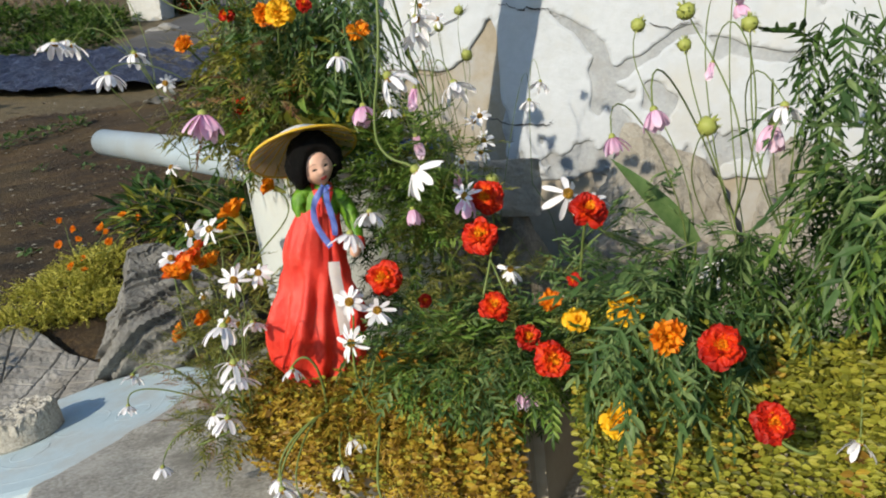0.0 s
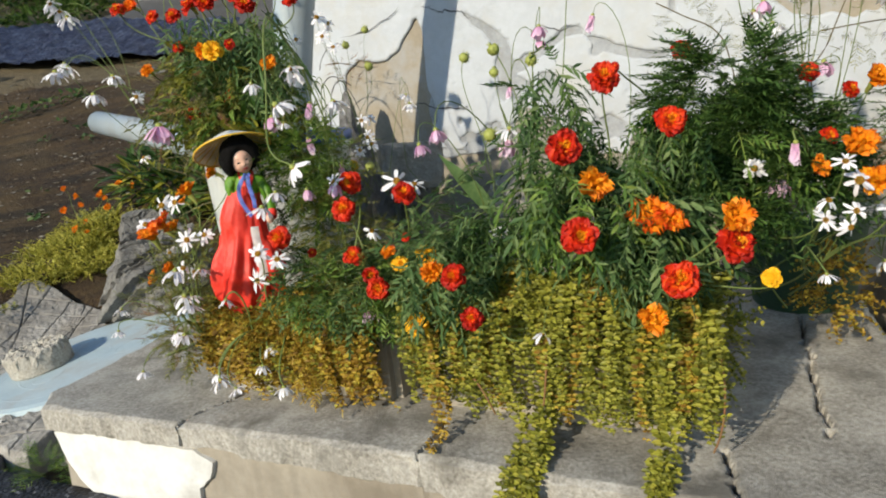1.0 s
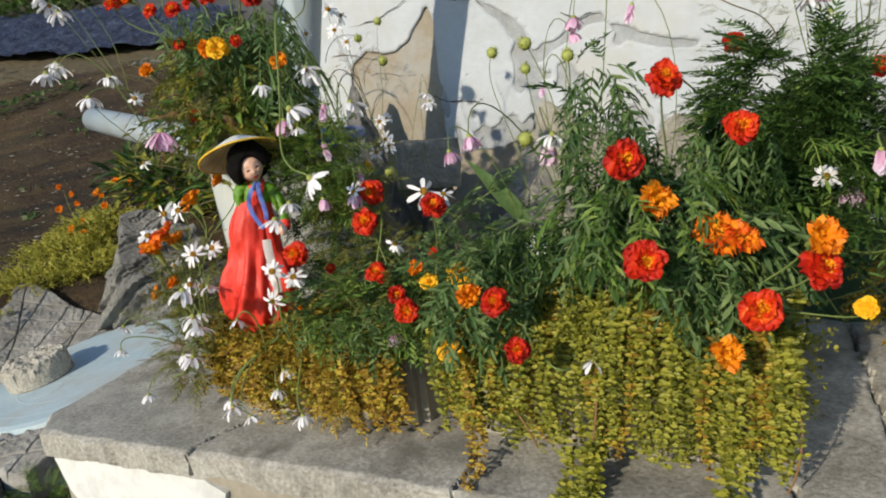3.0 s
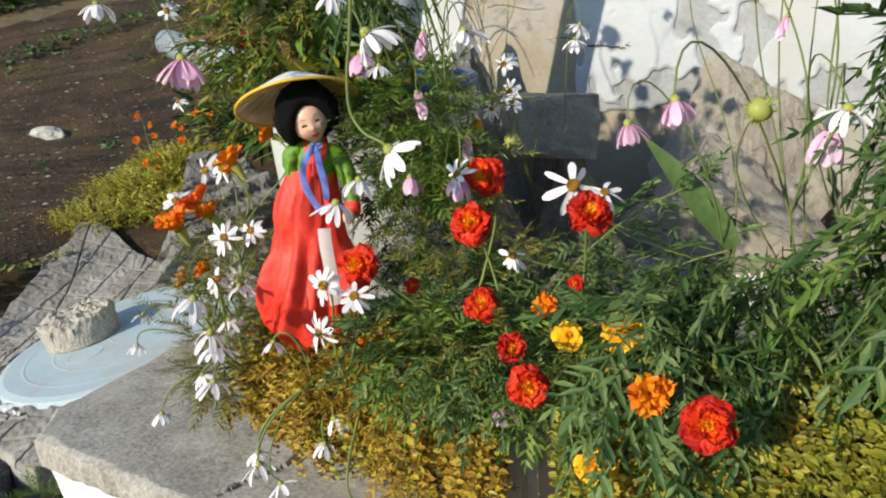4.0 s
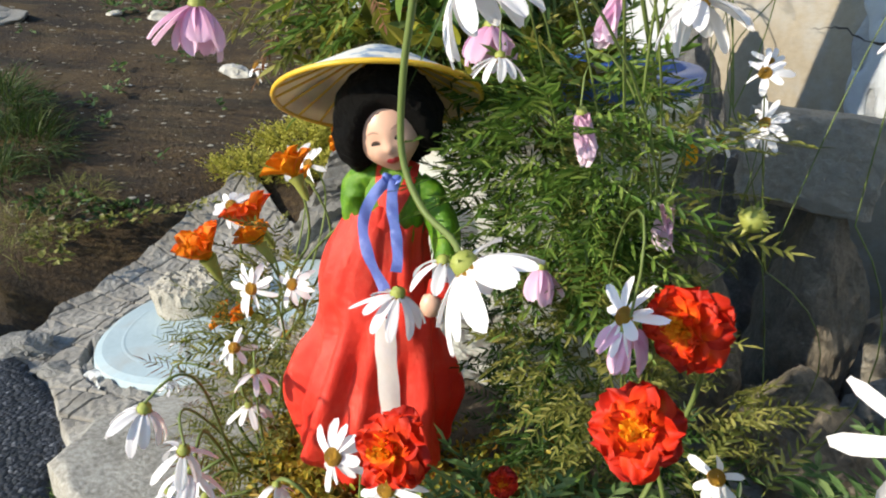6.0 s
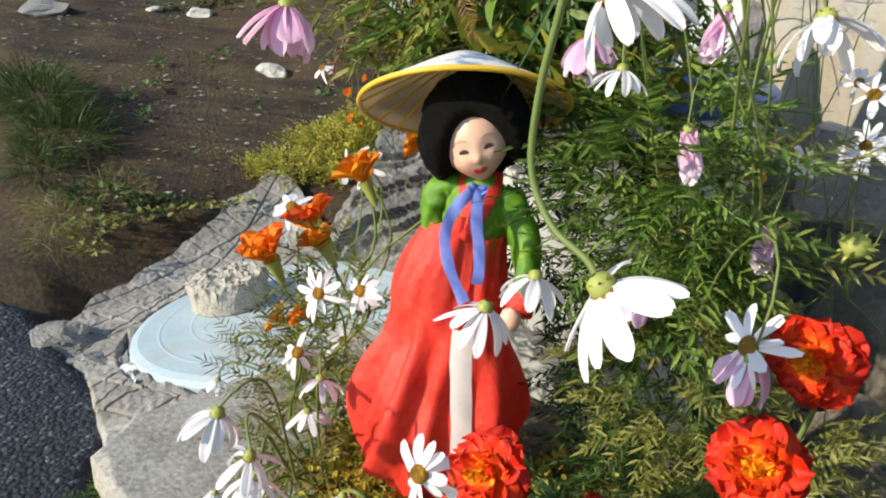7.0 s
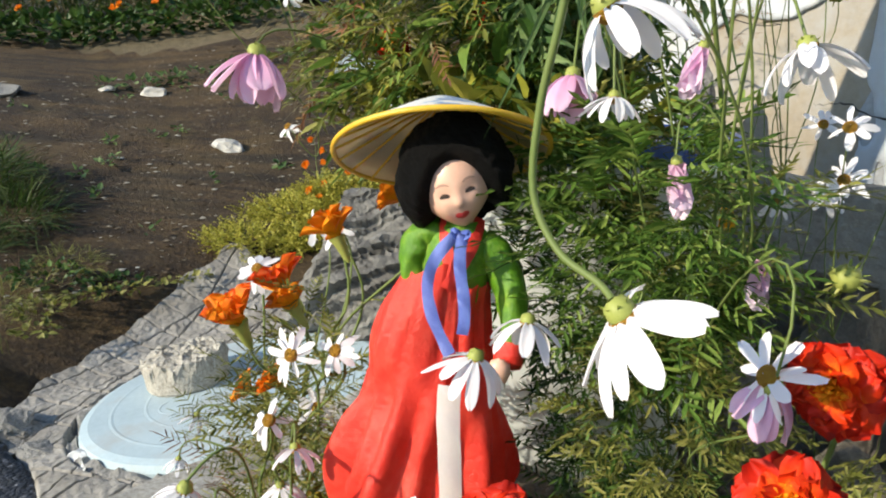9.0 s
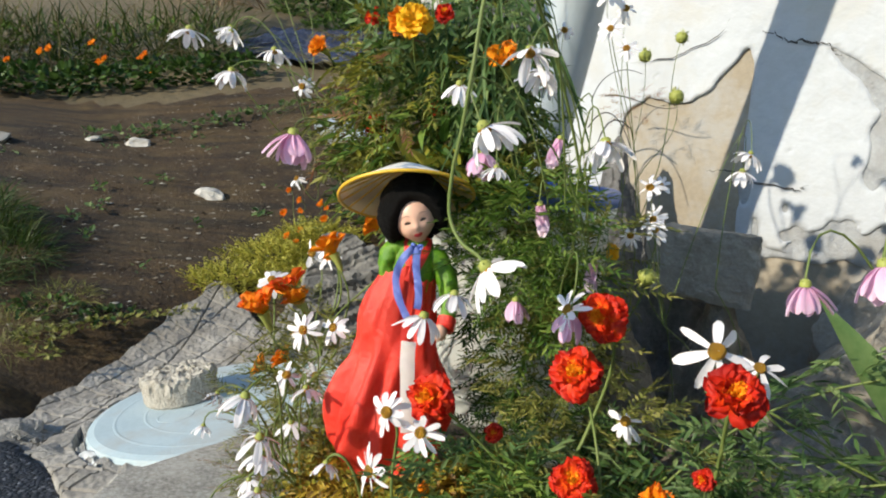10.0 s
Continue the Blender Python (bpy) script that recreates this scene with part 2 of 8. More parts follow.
# deep green: own tone of dark plants, and painted shade inside other foliage
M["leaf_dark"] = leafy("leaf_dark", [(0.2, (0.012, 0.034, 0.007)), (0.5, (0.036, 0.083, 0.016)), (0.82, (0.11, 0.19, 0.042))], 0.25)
M["leaf_gold"] = leafy("leaf_gold", [(0.15, (0.08, 0.04, 0.008)), (0.4, (0.29, 0.17, 0.02)), (0.65, (0.5, 0.35, 0.04)), (0.85, (0.32, 0.32, 0.05))], 0.3)
M["leaf_lime"] = leafy("leaf_lime", [(0.12, (0.06, 0.07, 0.01)), (0.38, (0.165, 0.172, 0.02)), (0.65, (0.33, 0.325, 0.04)), (0.9, (0.42, 0.36, 0.07))], 0.3)
M["sedum_bright"] = leafy("sedum_bright", [(0.15, (0.16, 0.165, 0.02)), (0.4, (0.34, 0.33, 0.045)), (0.65, (0.49, 0.455, 0.08)), (0.9, (0.6, 0.5, 0.12))], 0.25)
M["leaf_red"] = leafy("leaf_red", [(0.2, (0.14, 0.06, 0.03)), (0.5, (0.3, 0.14, 0.07)), (0.8, (0.32, 0.26, 0.09))], 0.3)
M["leaf_dry"] = leafy("leaf_dry", [(0.2, (0.12, 0.1, 0.05)), (0.5, (0.22, 0.19, 0.09)), (0.8, (0.32, 0.28, 0.16))], 0.2)
M["twig"] = leafy("twig", [(0.2, (0.06, 0.045, 0.02)), (0.8, (0.16, 0.13, 0.06))], 0.0)
M["petal_speck"] = leafy("petal_speck", [(0.2, (0.6, 0.6, 0.55)), (0.8, (0.8, 0.78, 0.76))], 0.3)
M["leaf_olive"] = leafy("leaf_olive", [(0.2, (0.06, 0.075, 0.015)), (0.5, (0.175, 0.19, 0.038)), (0.82, (0.36, 0.34, 0.1))], 0.36)
M["leaf_hay"] = leafy("leaf_hay", [(0.2, (0.12, 0.075, 0.04)), (0.5, (0.26, 0.17, 0.09)), (0.8, (0.42, 0.3, 0.18))], 0.15)
M["blossom_red"] = leafy("blossom_red", [(0.2, (0.45, 0.02, 0.01)), (0.8, (0.7, 0.1, 0.02))], 0.2)
M["grass"] = leafy("grass", [(0.2, (0.018, 0.042, 0.008)), (0.5, (0.045, 0.085, 0.017)), (0.8, (0.12, 0.15, 0.04))], 0.3)
M["marigold_red"] = radial_petal("marigold_red", [(0.26, (0.86, 0.2, 0.012)), (0.34, (0.72, 0.055, 0.006)), (0.45, (0.55, 0.02, 0.005)), (0.62, (0.26, 0.006, 0.004))])
M["marigold_flame"] = radial_petal("marigold_flame", [(0.34, (0.88, 0.4, 0.015)), (0.48, (0.86, 0.24, 0.012)), (0.64, (0.74, 0.07, 0.008))])
M["marigold_crest"] = radial_petal("marigold_crest", [(0.2, (0.9, 0.5, 0.02)), (0.38, (0.88, 0.3, 0.012)), (0.5, (0.78, 0.1, 0.008)), (0.62, (0.5, 0.02, 0.005))])
M["marigold_orange"] = radial_petal("marigold_orange", [(0.3, (0.88, 0.42, 0.012)), (0.5, (0.86, 0.3, 0.01)), (0.75, (0.72, 0.13, 0.006))])
M["marigold_yellow"] = radial_petal("marigold_yellow", [(0.3, (0.85, 0.42, 0.012)), (0.6, (0.88, 0.55, 0.018)), (0.85, (0.75, 0.36, 0.012))])
M["petal_white"] = radial_petal("petal_white", [(0.2, (0.86, 0.84, 0.86)), (0.6, (0.88, 0.86, 0.89)), (0.9, (0.8, 0.72, 0.82))], 0.3)
M["petal_pink"] = radial_petal("petal_pink", [(0.2, (0.78, 0.4, 0.62)), (0.45, (0.82, 0.54, 0.72)), (0.8, (0.85, 0.7, 0.82))], 0.35)
M["eye_yellow"] = rough_surface("eye_yellow", [(0.3, (0.6, 0.26, 0.01)), (0.7, (0.82, 0.46, 0.02))], 0.3, 0.08, 1.0, 0.8, fine_depth=0.05)
M["calyx"] = leafy("calyx", [(0.2, (0.18, 0.24, 0.04)), (0.5, (0.32, 0.36, 0.08)), (0.8, (0.42, 0.42, 0.14))], 0.15)
def sheer(m, thin):
    """Thin cloth: part of the light passes through."""
    nodes, links = m.node_tree.nodes, m.node_tree.links
    bsdf, out = nodes["Principled BSDF"], nodes["Material Output"]
    tr = nodes.new("ShaderNodeBsdfTranslucent")
    links.new(bsdf.inputs["Base Color"].links[0].from_socket, tr.inputs["Color"])
    ms = nodes.new("ShaderNodeMixShader")
    ms.inputs[0].default_value = thin
    links.new(bsdf.outputs[0], ms.inputs[1])
    links.new(tr.outputs[0], ms.inputs[2])
    links.new(ms.outputs[0], out.inputs["Surface"])
    return m


M["skirt"] = sheer(rough_surface("skirt", [(0.25, (0.7, 0.025, 0.016)), (0.5, (0.85, 0.05, 0.03)), (0.75, (0.92, 0.12, 0.075))], 0.03, 0.006, 0.5, 0.38, fine_depth=0.004), 0.22)
M["jacket"] = sheer(rough_surface("jacket", [(0.3, (0.05, 0.17, 0.008)), (0.5, (0.13, 0.31, 0.016)), (0.68, (0.32, 0.48, 0.04))], 0.014, 0.004, 0.5, 0.35, fine_depth=0.003), 0.25)
M["ribbon"] = sheer(rough_surface("ribbon", [(0.25, (0.1, 0.15, 0.55)), (0.7, (0.2, 0.29, 0.75))], 0.012, 0.0012, 0.3, 0.3), 0.3)
M["white_cloth"] = sheer(rough_surface("white_cloth", [(0.25, (0.72, 0.7, 0.67)), (0.7, (0.82, 0.8, 0.78))], 0.03, 0.002, 0.2, 0.6), 0.3)
M["skin"] = rough_surface("skin", [(0.25, (0.64, 0.37, 0.26)), (0.7, (0.7, 0.43, 0.32))], 0.03, 0.004, 0.02, 0.4)
M["hair"] = rough_surface("hair", [(0.25, (0.002, 0.002, 0.002)), (0.7, (0.006, 0.0055, 0.0055))], 0.01, 0.0012, 1.0, 0.6, fine_depth=0.003)
M["hair"].node_tree.nodes["Principled BSDF"].inputs["Specular IOR Level"].default_value = 0.12
M["brow"] = rough_surface("brow", [(0.25, (0.36, 0.2, 0.15)), (0.7, (0.42, 0.25, 0.19))], 0.02, 0.003, 0.02, 0.45)
M["lip"] = rough_surface("lip", [(0.25, (0.5, 0.03, 0.03)), (0.7, (0.55, 0.05, 0.045))], 0.02, 0.003, 0.05, 0.35)
M["eye"] = rough_surface("eye", [(0.25, (0.02, 0.012, 0.01)), (0.7, (0.05, 0.03, 0.022))], 0.02, 0.003, 0.05, 0.3)
M["straw"] = sheer(rough_surface("straw", [(0.25, (0.62, 0.5, 0.3)), (0.7, (0.78, 0.66, 0.44))], 0.02, 0.002, 0.4, 0.7, fine_depth=0.001), 0.5)
M["hat_cloth"] = sheer(rough_surface("hat_cloth", [(0.4, (0.86, 0.86, 0.84)), (0.5, (0.9, 0.9, 0.88)), (0.54, (0.4, 0.52, 0.68)), (0.62, (0.16, 0.25, 0.48))], 0.03, 0.014, 0.15, 0.5, fine_depth=0.0006), 0.22)
M["hat_band"] = rough_surface("hat_band", [(0.25, (0.6, 0.36, 0.02)), (0.7, (0.72, 0.46, 0.04))], 0.02, 0.003, 0.15, 0.4)


# ---- builders ----
def smooth(mesh):
    mesh.polygons.foreach_set("use_smooth", [True] * len(mesh.polygons))


def mesh_from(name, verts, faces, mats, smooth_on=True, index=None):
    me = bpy.data.meshes.new(name)
    me.from_pydata([tuple(v) for v in verts], [], [tuple(int(i) for i in f) for f in faces])
    for m in mats if isinstance(mats, (list, tuple)) else [mats]:
        me.materials.append(m)
    if index is not None:
        me.polygons.foreach_set("material_index", [int(i) for i in index])
    if smooth_on:
        smooth(me)
    me.update()
    return me


def part(name, bm, material, parent, label=""):
    """Links a bmesh (or a mesh) as one mesh object under a thing or a part."""
    if isinstance(bm, bmesh.types.BMesh):
        me = bpy.data.meshes.new(name)
        bm.to_mesh(me)
        bm.free()
        me.materials.append(material)
        smooth(me)
    else:
        me = bm
    ob = new(name, me)
    ob.parent = parent
    if label:
        tagged(ob, label)
    return ob


def thing(name, at, label, category, group="", kind=""):
    root = new(name)
    root.empty_display_size = 0.02
    root.location = at
    return tagged(root, label, category, group, kind)


class Soup:
    """Collects many small pieces and makes one mesh of them."""

    def __init__(self):
        self.v, self.f, self.n = [], [], 0

    def add(self, verts, faces, m=None):
        v = np.asarray(verts, float)
        if m is not None:
            a = np.array(m)
            v = v @ a[:3, :3].T + a[:3, 3]
        self.v.append(v)
        self.f.append(np.asarray(faces, int) + self.n)
        self.n += len(v)

    def mesh(self, name, mat, smooth_on=False):
        v = np.concatenate(self.v)
        fl = []
        for f in self.f:
            fl.extend(f.tolist())
        return mesh_from(name, v.tolist(), fl, mat, smooth_on)


def lathe(profile, n=32, wobble=0.0, seed=0):
    """Verts and quads of a turned shape from (radius, height) pairs."""
    rnd = random.Random(seed)
    v, f = [], []
    for r, z in profile:
        for i in range(n):
            a = 2 * math.pi * i / n
            k = 1 + wobble * (rnd.random() - 0.5)
            v.append((r * k * math.cos(a), r * k * math.sin(a), z))
    for j in range(len(profile) - 1):
        for i in range(n):
            a, b = j * n + i, j * n + (i + 1) % n
            f.append((a, b, b + n, a + n))
    return v, f


def tube(points, radius, sides=6, taper=1.0):
    """Verts and quads of a tube along points."""
    pts = [Vector(p) for p in points]
    v, f = [], []
    for i, p in enumerate(pts):
        d = (pts[min(i + 1, len(pts) - 1)] - pts[max(i - 1, 0)]).normalized()
        ref = Vector((0, 0, 1)) if abs(d.z) < 0.9 else Vector((1, 0, 0))
        a = d.cross(ref).normalized()
        b = d.cross(a)
        r = radius * (1 + (taper - 1) * i / (len(pts) - 1))
        for k in range(sides):
            t = 2 * math.pi * k / sides
            v.append(tuple(p + a * (r * math.cos(t)) + b * (r * math.sin(t))))
    for i in range(len(pts) - 1):
        for k in range(sides):
            q, w = i * sides + k, i * sides + (k + 1) % sides
            f.append((q, w, w + sides, q + sides))
    return v, f


def bezier(p0, p1, p2, p3, n=9):
    out = []
    for i in range(n):
        t = i / (n - 1)
        out.append(Vector(p0) * (1 - t) ** 3 + Vector(p1) * (3 * t * (1 - t) ** 2) + Vector(p2) * (3 * t * t * (1 - t)) + Vector(p3) * t ** 3)
    return out


def rock_mesh(name, size, seed, mat, lumps=0.35, facets=0.5, sub=4, strata=0.0):
    """An angular stone of the given size, its base at z = 0."""
    bm = bmesh.new()
    bmesh.ops.create_icosphere(bm, subdivisions=sub, radius=1)
    off = Vector((seed * 7.3, seed * 3.1, seed * 5.7))
    rnd = random.Random(seed)
    planes = []
    for i in range(9):
        d = Vector((rnd.uniform(-1, 1), rnd.uniform(-1, 1), rnd.uniform(-0.6, 1))).normalized()
        planes.append((d, rnd.uniform(0.55, 0.85)))
    for vt in bm.verts:
        p = vt.co.copy()
        for d, k in planes:
            over = p.dot(d) - k
            if over > 0:
                p -= d * over * (0.6 + 0.4 * facets)
        p += p.normalized() * lumps * 0.35 * noise.noise(p * 1.6 + off)
        p += p.normalized() * lumps * 0.12 * noise.noise(p * 5.5 + off)
        p += p.normalized() * lumps * 0.06 * noise.noise(p * 14 + off) + p.normalized() * lumps * 0.035 * noise.noise(p * 33 + off)
        if strata:
            q = p.x * 0.55 + p.z * 0.83 + 0.05 * noise.noise(p * 3)
            led = (q * 11) % 1.0
            p += Vector((0.55, 0.0, 0.83)) * strata * 0.35 * (led - 0.5) * (0.6 + noise.noise(p * 2 + off))
            p += Vector((0.5, -0.7, 0.3)) * strata * (noise.noise(Vector((q * 7, 0.3 * p.y, seed))) + 0.5 * noise.noise(Vector((q * 17, p.y, seed))))
        vt.co = Vector((p.x * size[0] / 2, p.y * size[1] / 2, (p.z + 0.7) * size[2] / 1.6))
    me = bpy.data.meshes.new(name)
    bm.to_mesh(me)
    bm.free()
    me.materials.append(mat)
    return me


# ---- leaves ----
def leaflet(length, width, fold=0.15, droop=0.0, segs=3):
    """A pointed blade along +x, its two halves folded up along the midrib."""
    v, f = [], []
    for i in range(segs + 1):
        t = i / segs
        w = width * 0.5 * math.sin(math.pi * min(1, 0.12 + 0.88 * t) ** 0.8) if i < segs else 0.0
        x, z = length * t, -droop * length * t * t
        v += [(x, -w, z + fold * w), (x, 0, z), (x, w, z + fold * w)]
    for i in range(segs):
        a = i * 3
        f += [(a, a + 3, a + 4, a + 1), (a + 1, a + 4, a + 5, a + 2)]
    return np.array(v), f


def pinnate(length, pairs, leaf_len, leaf_w, droop, rnd):
    """A feathered leaf along +x: leaflets in pairs on a thin midrib."""
    vs, fs, n = [], [], 0

    def put(v, f, m):
        nonlocal n
        a = np.array(m)
        vs.append(v @ a[:3, :3].T + a[:3, 3])
        fs.extend([tuple(i + n for i in q) for q in f])
        n += len(v)

    def rib(t):
        return Vector((length * t, 0, -droop * length * t * t))
    tv, tf = tube([rib(0), rib(0.5), rib(1)], leaf_w * 0.13, 3)
    put(np.array(tv), tf, Matrix.Identity(4))
    for i in range(pairs):
        t = 0.2 + 0.75 * i / max(1, pairs - 1)
        ll = leaf_len * (0.65 + 0.5 * math.sin(math.pi * t)) * rnd.uniform(0.85, 1.15)
        for side in (-1, 1):
            v, f = leaflet(ll, leaf_w * rnd.uniform(0.8, 1.2), 0.3, rnd.uniform(0.0, 0.3), 2)
            put(v, f, Matrix.Translation(rib(t)) @ pose(0, 0, 0, rnd.uniform(-25, 25), 20 * droop + rnd.uniform(-12, 12), side * rnd.uniform(45, 62)))
    v, f = leaflet(leaf_len, leaf_w, 0.3, 0.1, 2)
    put(v, f, Matrix.Translation(rib(1)) @ pose(0, 0, 0, 0, 40 * droop, 0))
    return np.concatenate(vs), fs


def sprig(length, pairs, leaf_w, rnd, curl=0.3):
    """A creeping shoot along +x with pairs of small round leaves."""
    vs, fs, n = [], [], 0
    for i in range(pairs):
        t = (i + 0.5) / pairs
        p = Vector((length * t, 0, -curl * length * t * t))
        for side in (-1, 1):
            w = leaf_w * (1.0 - 0.35 * t) * rnd.uniform(0.75, 1.2)
            ring = [(0, 0, 0), (w * 0.35, -w * 0.42, w * 0.08), (w * 0.85, -w * 0.36, w * 0.1), (w * 1.1, 0, 0), (w * 0.85, w * 0.36, w * 0.1), (w * 0.35, w * 0.42, w * 0.08)]
            m = np.array(Matrix.Translation(p) @ pose(0, 0, 0, rnd.uniform(-40, 40), rnd.uniform(-55, 10), side * rnd.uniform(50, 95) + rnd.uniform(-15, 15)))
            v = np.array(ring) @ m[:3, :3].T + m[:3, 3]
            vs.append(v)
            fs += [tuple(n + k for k in (0, 1, 2, 3)), tuple(n + k for k in (0, 3, 4, 5))]
            n += 6
    return np.concatenate(vs), fs


def towards(d, up=Vector((0, 0, 1)), spin=0.0):
    """Turn +x along d, keeping z as near up as can be."""
    x = Vector(d).normalized()
    y = up.cross(x)
    y = y.normalized() if y.length > 1e-3 else Vector((0, 1, 0))
    z = x.cross(y)
    return Matrix((x, y, z)).transposed().to_4x4() @ Matrix.Rotation(spin, 4, "X")


def in_blob(rnd, blob, shell=0.45):
    """A random place in an ellipsoid (centre, radii), mostly near its skin, and the way outwards."""
    cx, cy, cz, rx, ry, rz = blob
    while True:
        d = Vector((rnd.gauss(0, 1), rnd.gauss(0, 1), rnd.gauss(0, 1)))
        if d.length > 1e-3:
            break
    d.normalize()
    k = shell + (1 - shell) * rnd.random() ** 0.6
    k *= 0.9 + 0.3 * noise.noise(Vector((cx * 9, cy * 9, cz * 9)) + d * 2.2)
    return Vector((cx + d.x * rx * k, cy + d.y * ry * k, cz + d.z * rz * k)), d


def foliage(name, parent, mat, blobs, count, kind, seed, size=1.0, rise=0.35, label="", spread=1.0, gaps=0.0):
    """Many leaves of one kind through some ellipsoids, as one mesh."""
    rnd = random.Random(seed)
    kinds = {
        "feather": lambda: pinnate(0.072 * size, 7, 0.019 * size, 0.0046 * size, rnd.uniform(0.2, 0.9), rnd),
        "marigold": lambda: pinnate(0.07 * size, 5, 0.027 * size, 0.0075 * size, rnd.uniform(0.5, 1.3), rnd),
        "thread": lambda: pinnate(0.065 * size, 7, 0.022 * size, 0.002 * size, rnd.uniform(0.0, 0.4), rnd),
        "sprig": lambda: sprig(0.06 * size, 8, 0.0085 * size, rnd, rnd.uniform(0.1, 0.5)),
        "broad": lambda: leaflet(0.06 * size, 0.018 * size, 0.35, rnd.uniform(0.1, 0.5), 4),
        "round": lambda: leaflet(0.028 * size, 0.02 * size, 0.3, rnd.uniform(0.0, 0.3), 4),
        "blade": lambda: leaflet(0.2 * size, 0.007 * size, 0.4, rnd.uniform(0.2, 0.9), 5),
    }
    forms = [kinds[kind]() for _ in range(10)]
    weights = [b[3] * b[4] + b[4] * b[5] + b[3] * b[5] for b in blobs]
    soup = Soup()
    for _ in range(count):
        b = rnd.choices(blobs, weights)[0]
        p, d = in_blob(rnd, b)
        while gaps and noise.noise(p * gaps + Vector((seed, 0, 0))) < -0.04:
            b = rnd.choices(blobs, weights)[0]
            p, d = in_blob(rnd, b)
        way = Vector((d.x * spread + rnd.gauss(0, 0.45), d.y * spread + rnd.gauss(0, 0.45), d.z * 0.6 + rise + rnd.gauss(0, 0.35)))
        k = rnd.uniform(0.65, 1.25)
        v, f = forms[rnd.randrange(10)]
        soup.add(v, f, Matrix.Translation(p) @ towards(way, Vector((0, 0, 1)), rnd.uniform(-0.7, 0.7)) @ Matrix.Scale(k, 4))
    ob = part(name, soup.mesh(name, mat, False), None, parent, label)
    if parent is not None:
        ob.matrix_parent_inverse = Matrix.Translation(-Vector(parent.location))
    tagged(ob, kind="stuff")
    return ob


def strings(name, parent, mat, count, span, profile, seed, leaf=0.0075, length=(0.5, 1.0), jitter=0.008, tip=1.0):
    """Creeping shoots set with crossed pairs of round leaves, laid down over a cushion whose outline from top to foot is given as y and z."""
    rnd = random.Random(seed)
    soup = Soup()
    steps = [0.0]
    for (ya, za), (yb, zb) in zip(profile, profile[1:]):
        steps.append(steps[-1] + math.hypot(yb - ya, zb - za))

    def down(s):
        for k in range(1, len(steps)):
            if s <= steps[k] or k == len(steps) - 1:
                t = (s - steps[k - 1]) / (steps[k] - steps[k - 1])
                a, b = profile[k - 1], profile[k]
                return a[0] + (b[0] - a[0]) * t, a[1] + (b[1] - a[1]) * t
    for c in range(count):
        x = rnd.uniform(*span)
        lump = noise.noise(Vector((x * 16, seed, 0.3)))
        start = steps[-1] * rnd.uniform(0.0, 0.55)
        end = min(steps[-1] * (0.97 + 0.16 * noise.noise(Vector((x * 30, seed, 7)))), start + steps[-1] * rnd.uniform(*length))
        sway, ph, deep = rnd.gauss(0, 0.012), rnd.uniform(0, 6), rnd.gauss(0, jitter) - 0.014 * lump
        n = int((end - start) / (leaf * 0.62))
        for k in range(n):
            t = k / max(1, n - 1)
            y, z = down(start + (end - start) * t)
            p = Vector((x + sway * t + 0.004 * math.sin(ph + 7 * t), y + deep + 0.002 * rnd.gauss(0, 1), z + 0.35 * deep + 0.0015 * rnd.gauss(0, 1)))
            w = leaf * (1.1 - 0.45 * t * tip) * rnd.uniform(0.8, 1.15)
            ring = [(0, 0, 0), (w * 0.4, -w * 0.33, w * 0.1), (w * 0.9, -w * 0.29, w * 0.14), (w * 1.3, 0, w * 0.0), (w * 0.9, w * 0.29, w * 0.14), (w * 0.4, w * 0.33, w * 0.1)]
            for side in (-1, 1):
                way = Vector((side, -0.25, 0.1)) if k % 2 else Vector((0.2 * side, -0.8 * side, 0.35 if side > 0 else -0.1))
                way += Vector((rnd.gauss(0, 0.2), rnd.gauss(0, 0.2), rnd.gauss(0, 0.2)))
                soup.add(ring, [(0, 1, 2, 3), (0, 3, 4, 5)], Matrix.Translation(p) @ towards(way, Vector((0, -0.75, 0.65)), rnd.uniform(-0.4, 0.4)))
    ob = part(name, soup.mesh(name, mat, False), None, parent)
    ob.matrix_parent_inverse = Matrix.Translation(-Vector(parent.location))
    return tagged(ob, kind="stuff")


# ---- flower heads, one unit across ----
def petal(length, width, cup, ruffle, rnd, tip=0.8, nx=4, ny=4, notch=0.0):
    """A petal along +x, rising by cup, its rim ruffled."""
    v, f = [], []
    ph, fr = rnd.uniform(0, 6), rnd.uniform(2.5, 4.0)
    for i in range(nx + 1):
        t = i / nx
        w = width * (0.25 + 0.75 * math.sin(math.pi * 0.5 * min(1, t / 0.7))) * (1 if t < tip else math.sqrt(max(0.05, 1 - ((t - tip) / (1 - tip + 0.02)) ** 2)))
        for j in range(ny + 1):
            s = j / ny - 0.5
            x = length * t * (1 - notch * (1 - abs(2 * s)) * (t > 0.9))
            z = cup * length * t * t + ruffle * length * t * t * math.sin(ph + fr * s * 3.1)
            v.append((x, w * s, z + 0.12 * width * abs(2 * s) ** 2 * (1 - t)))
    for i in range(nx):
        for j in range(ny):
            a = i * (ny + 1) + j
            f.append((a, a + ny + 1, a + ny + 2, a + 1))
    return v, f


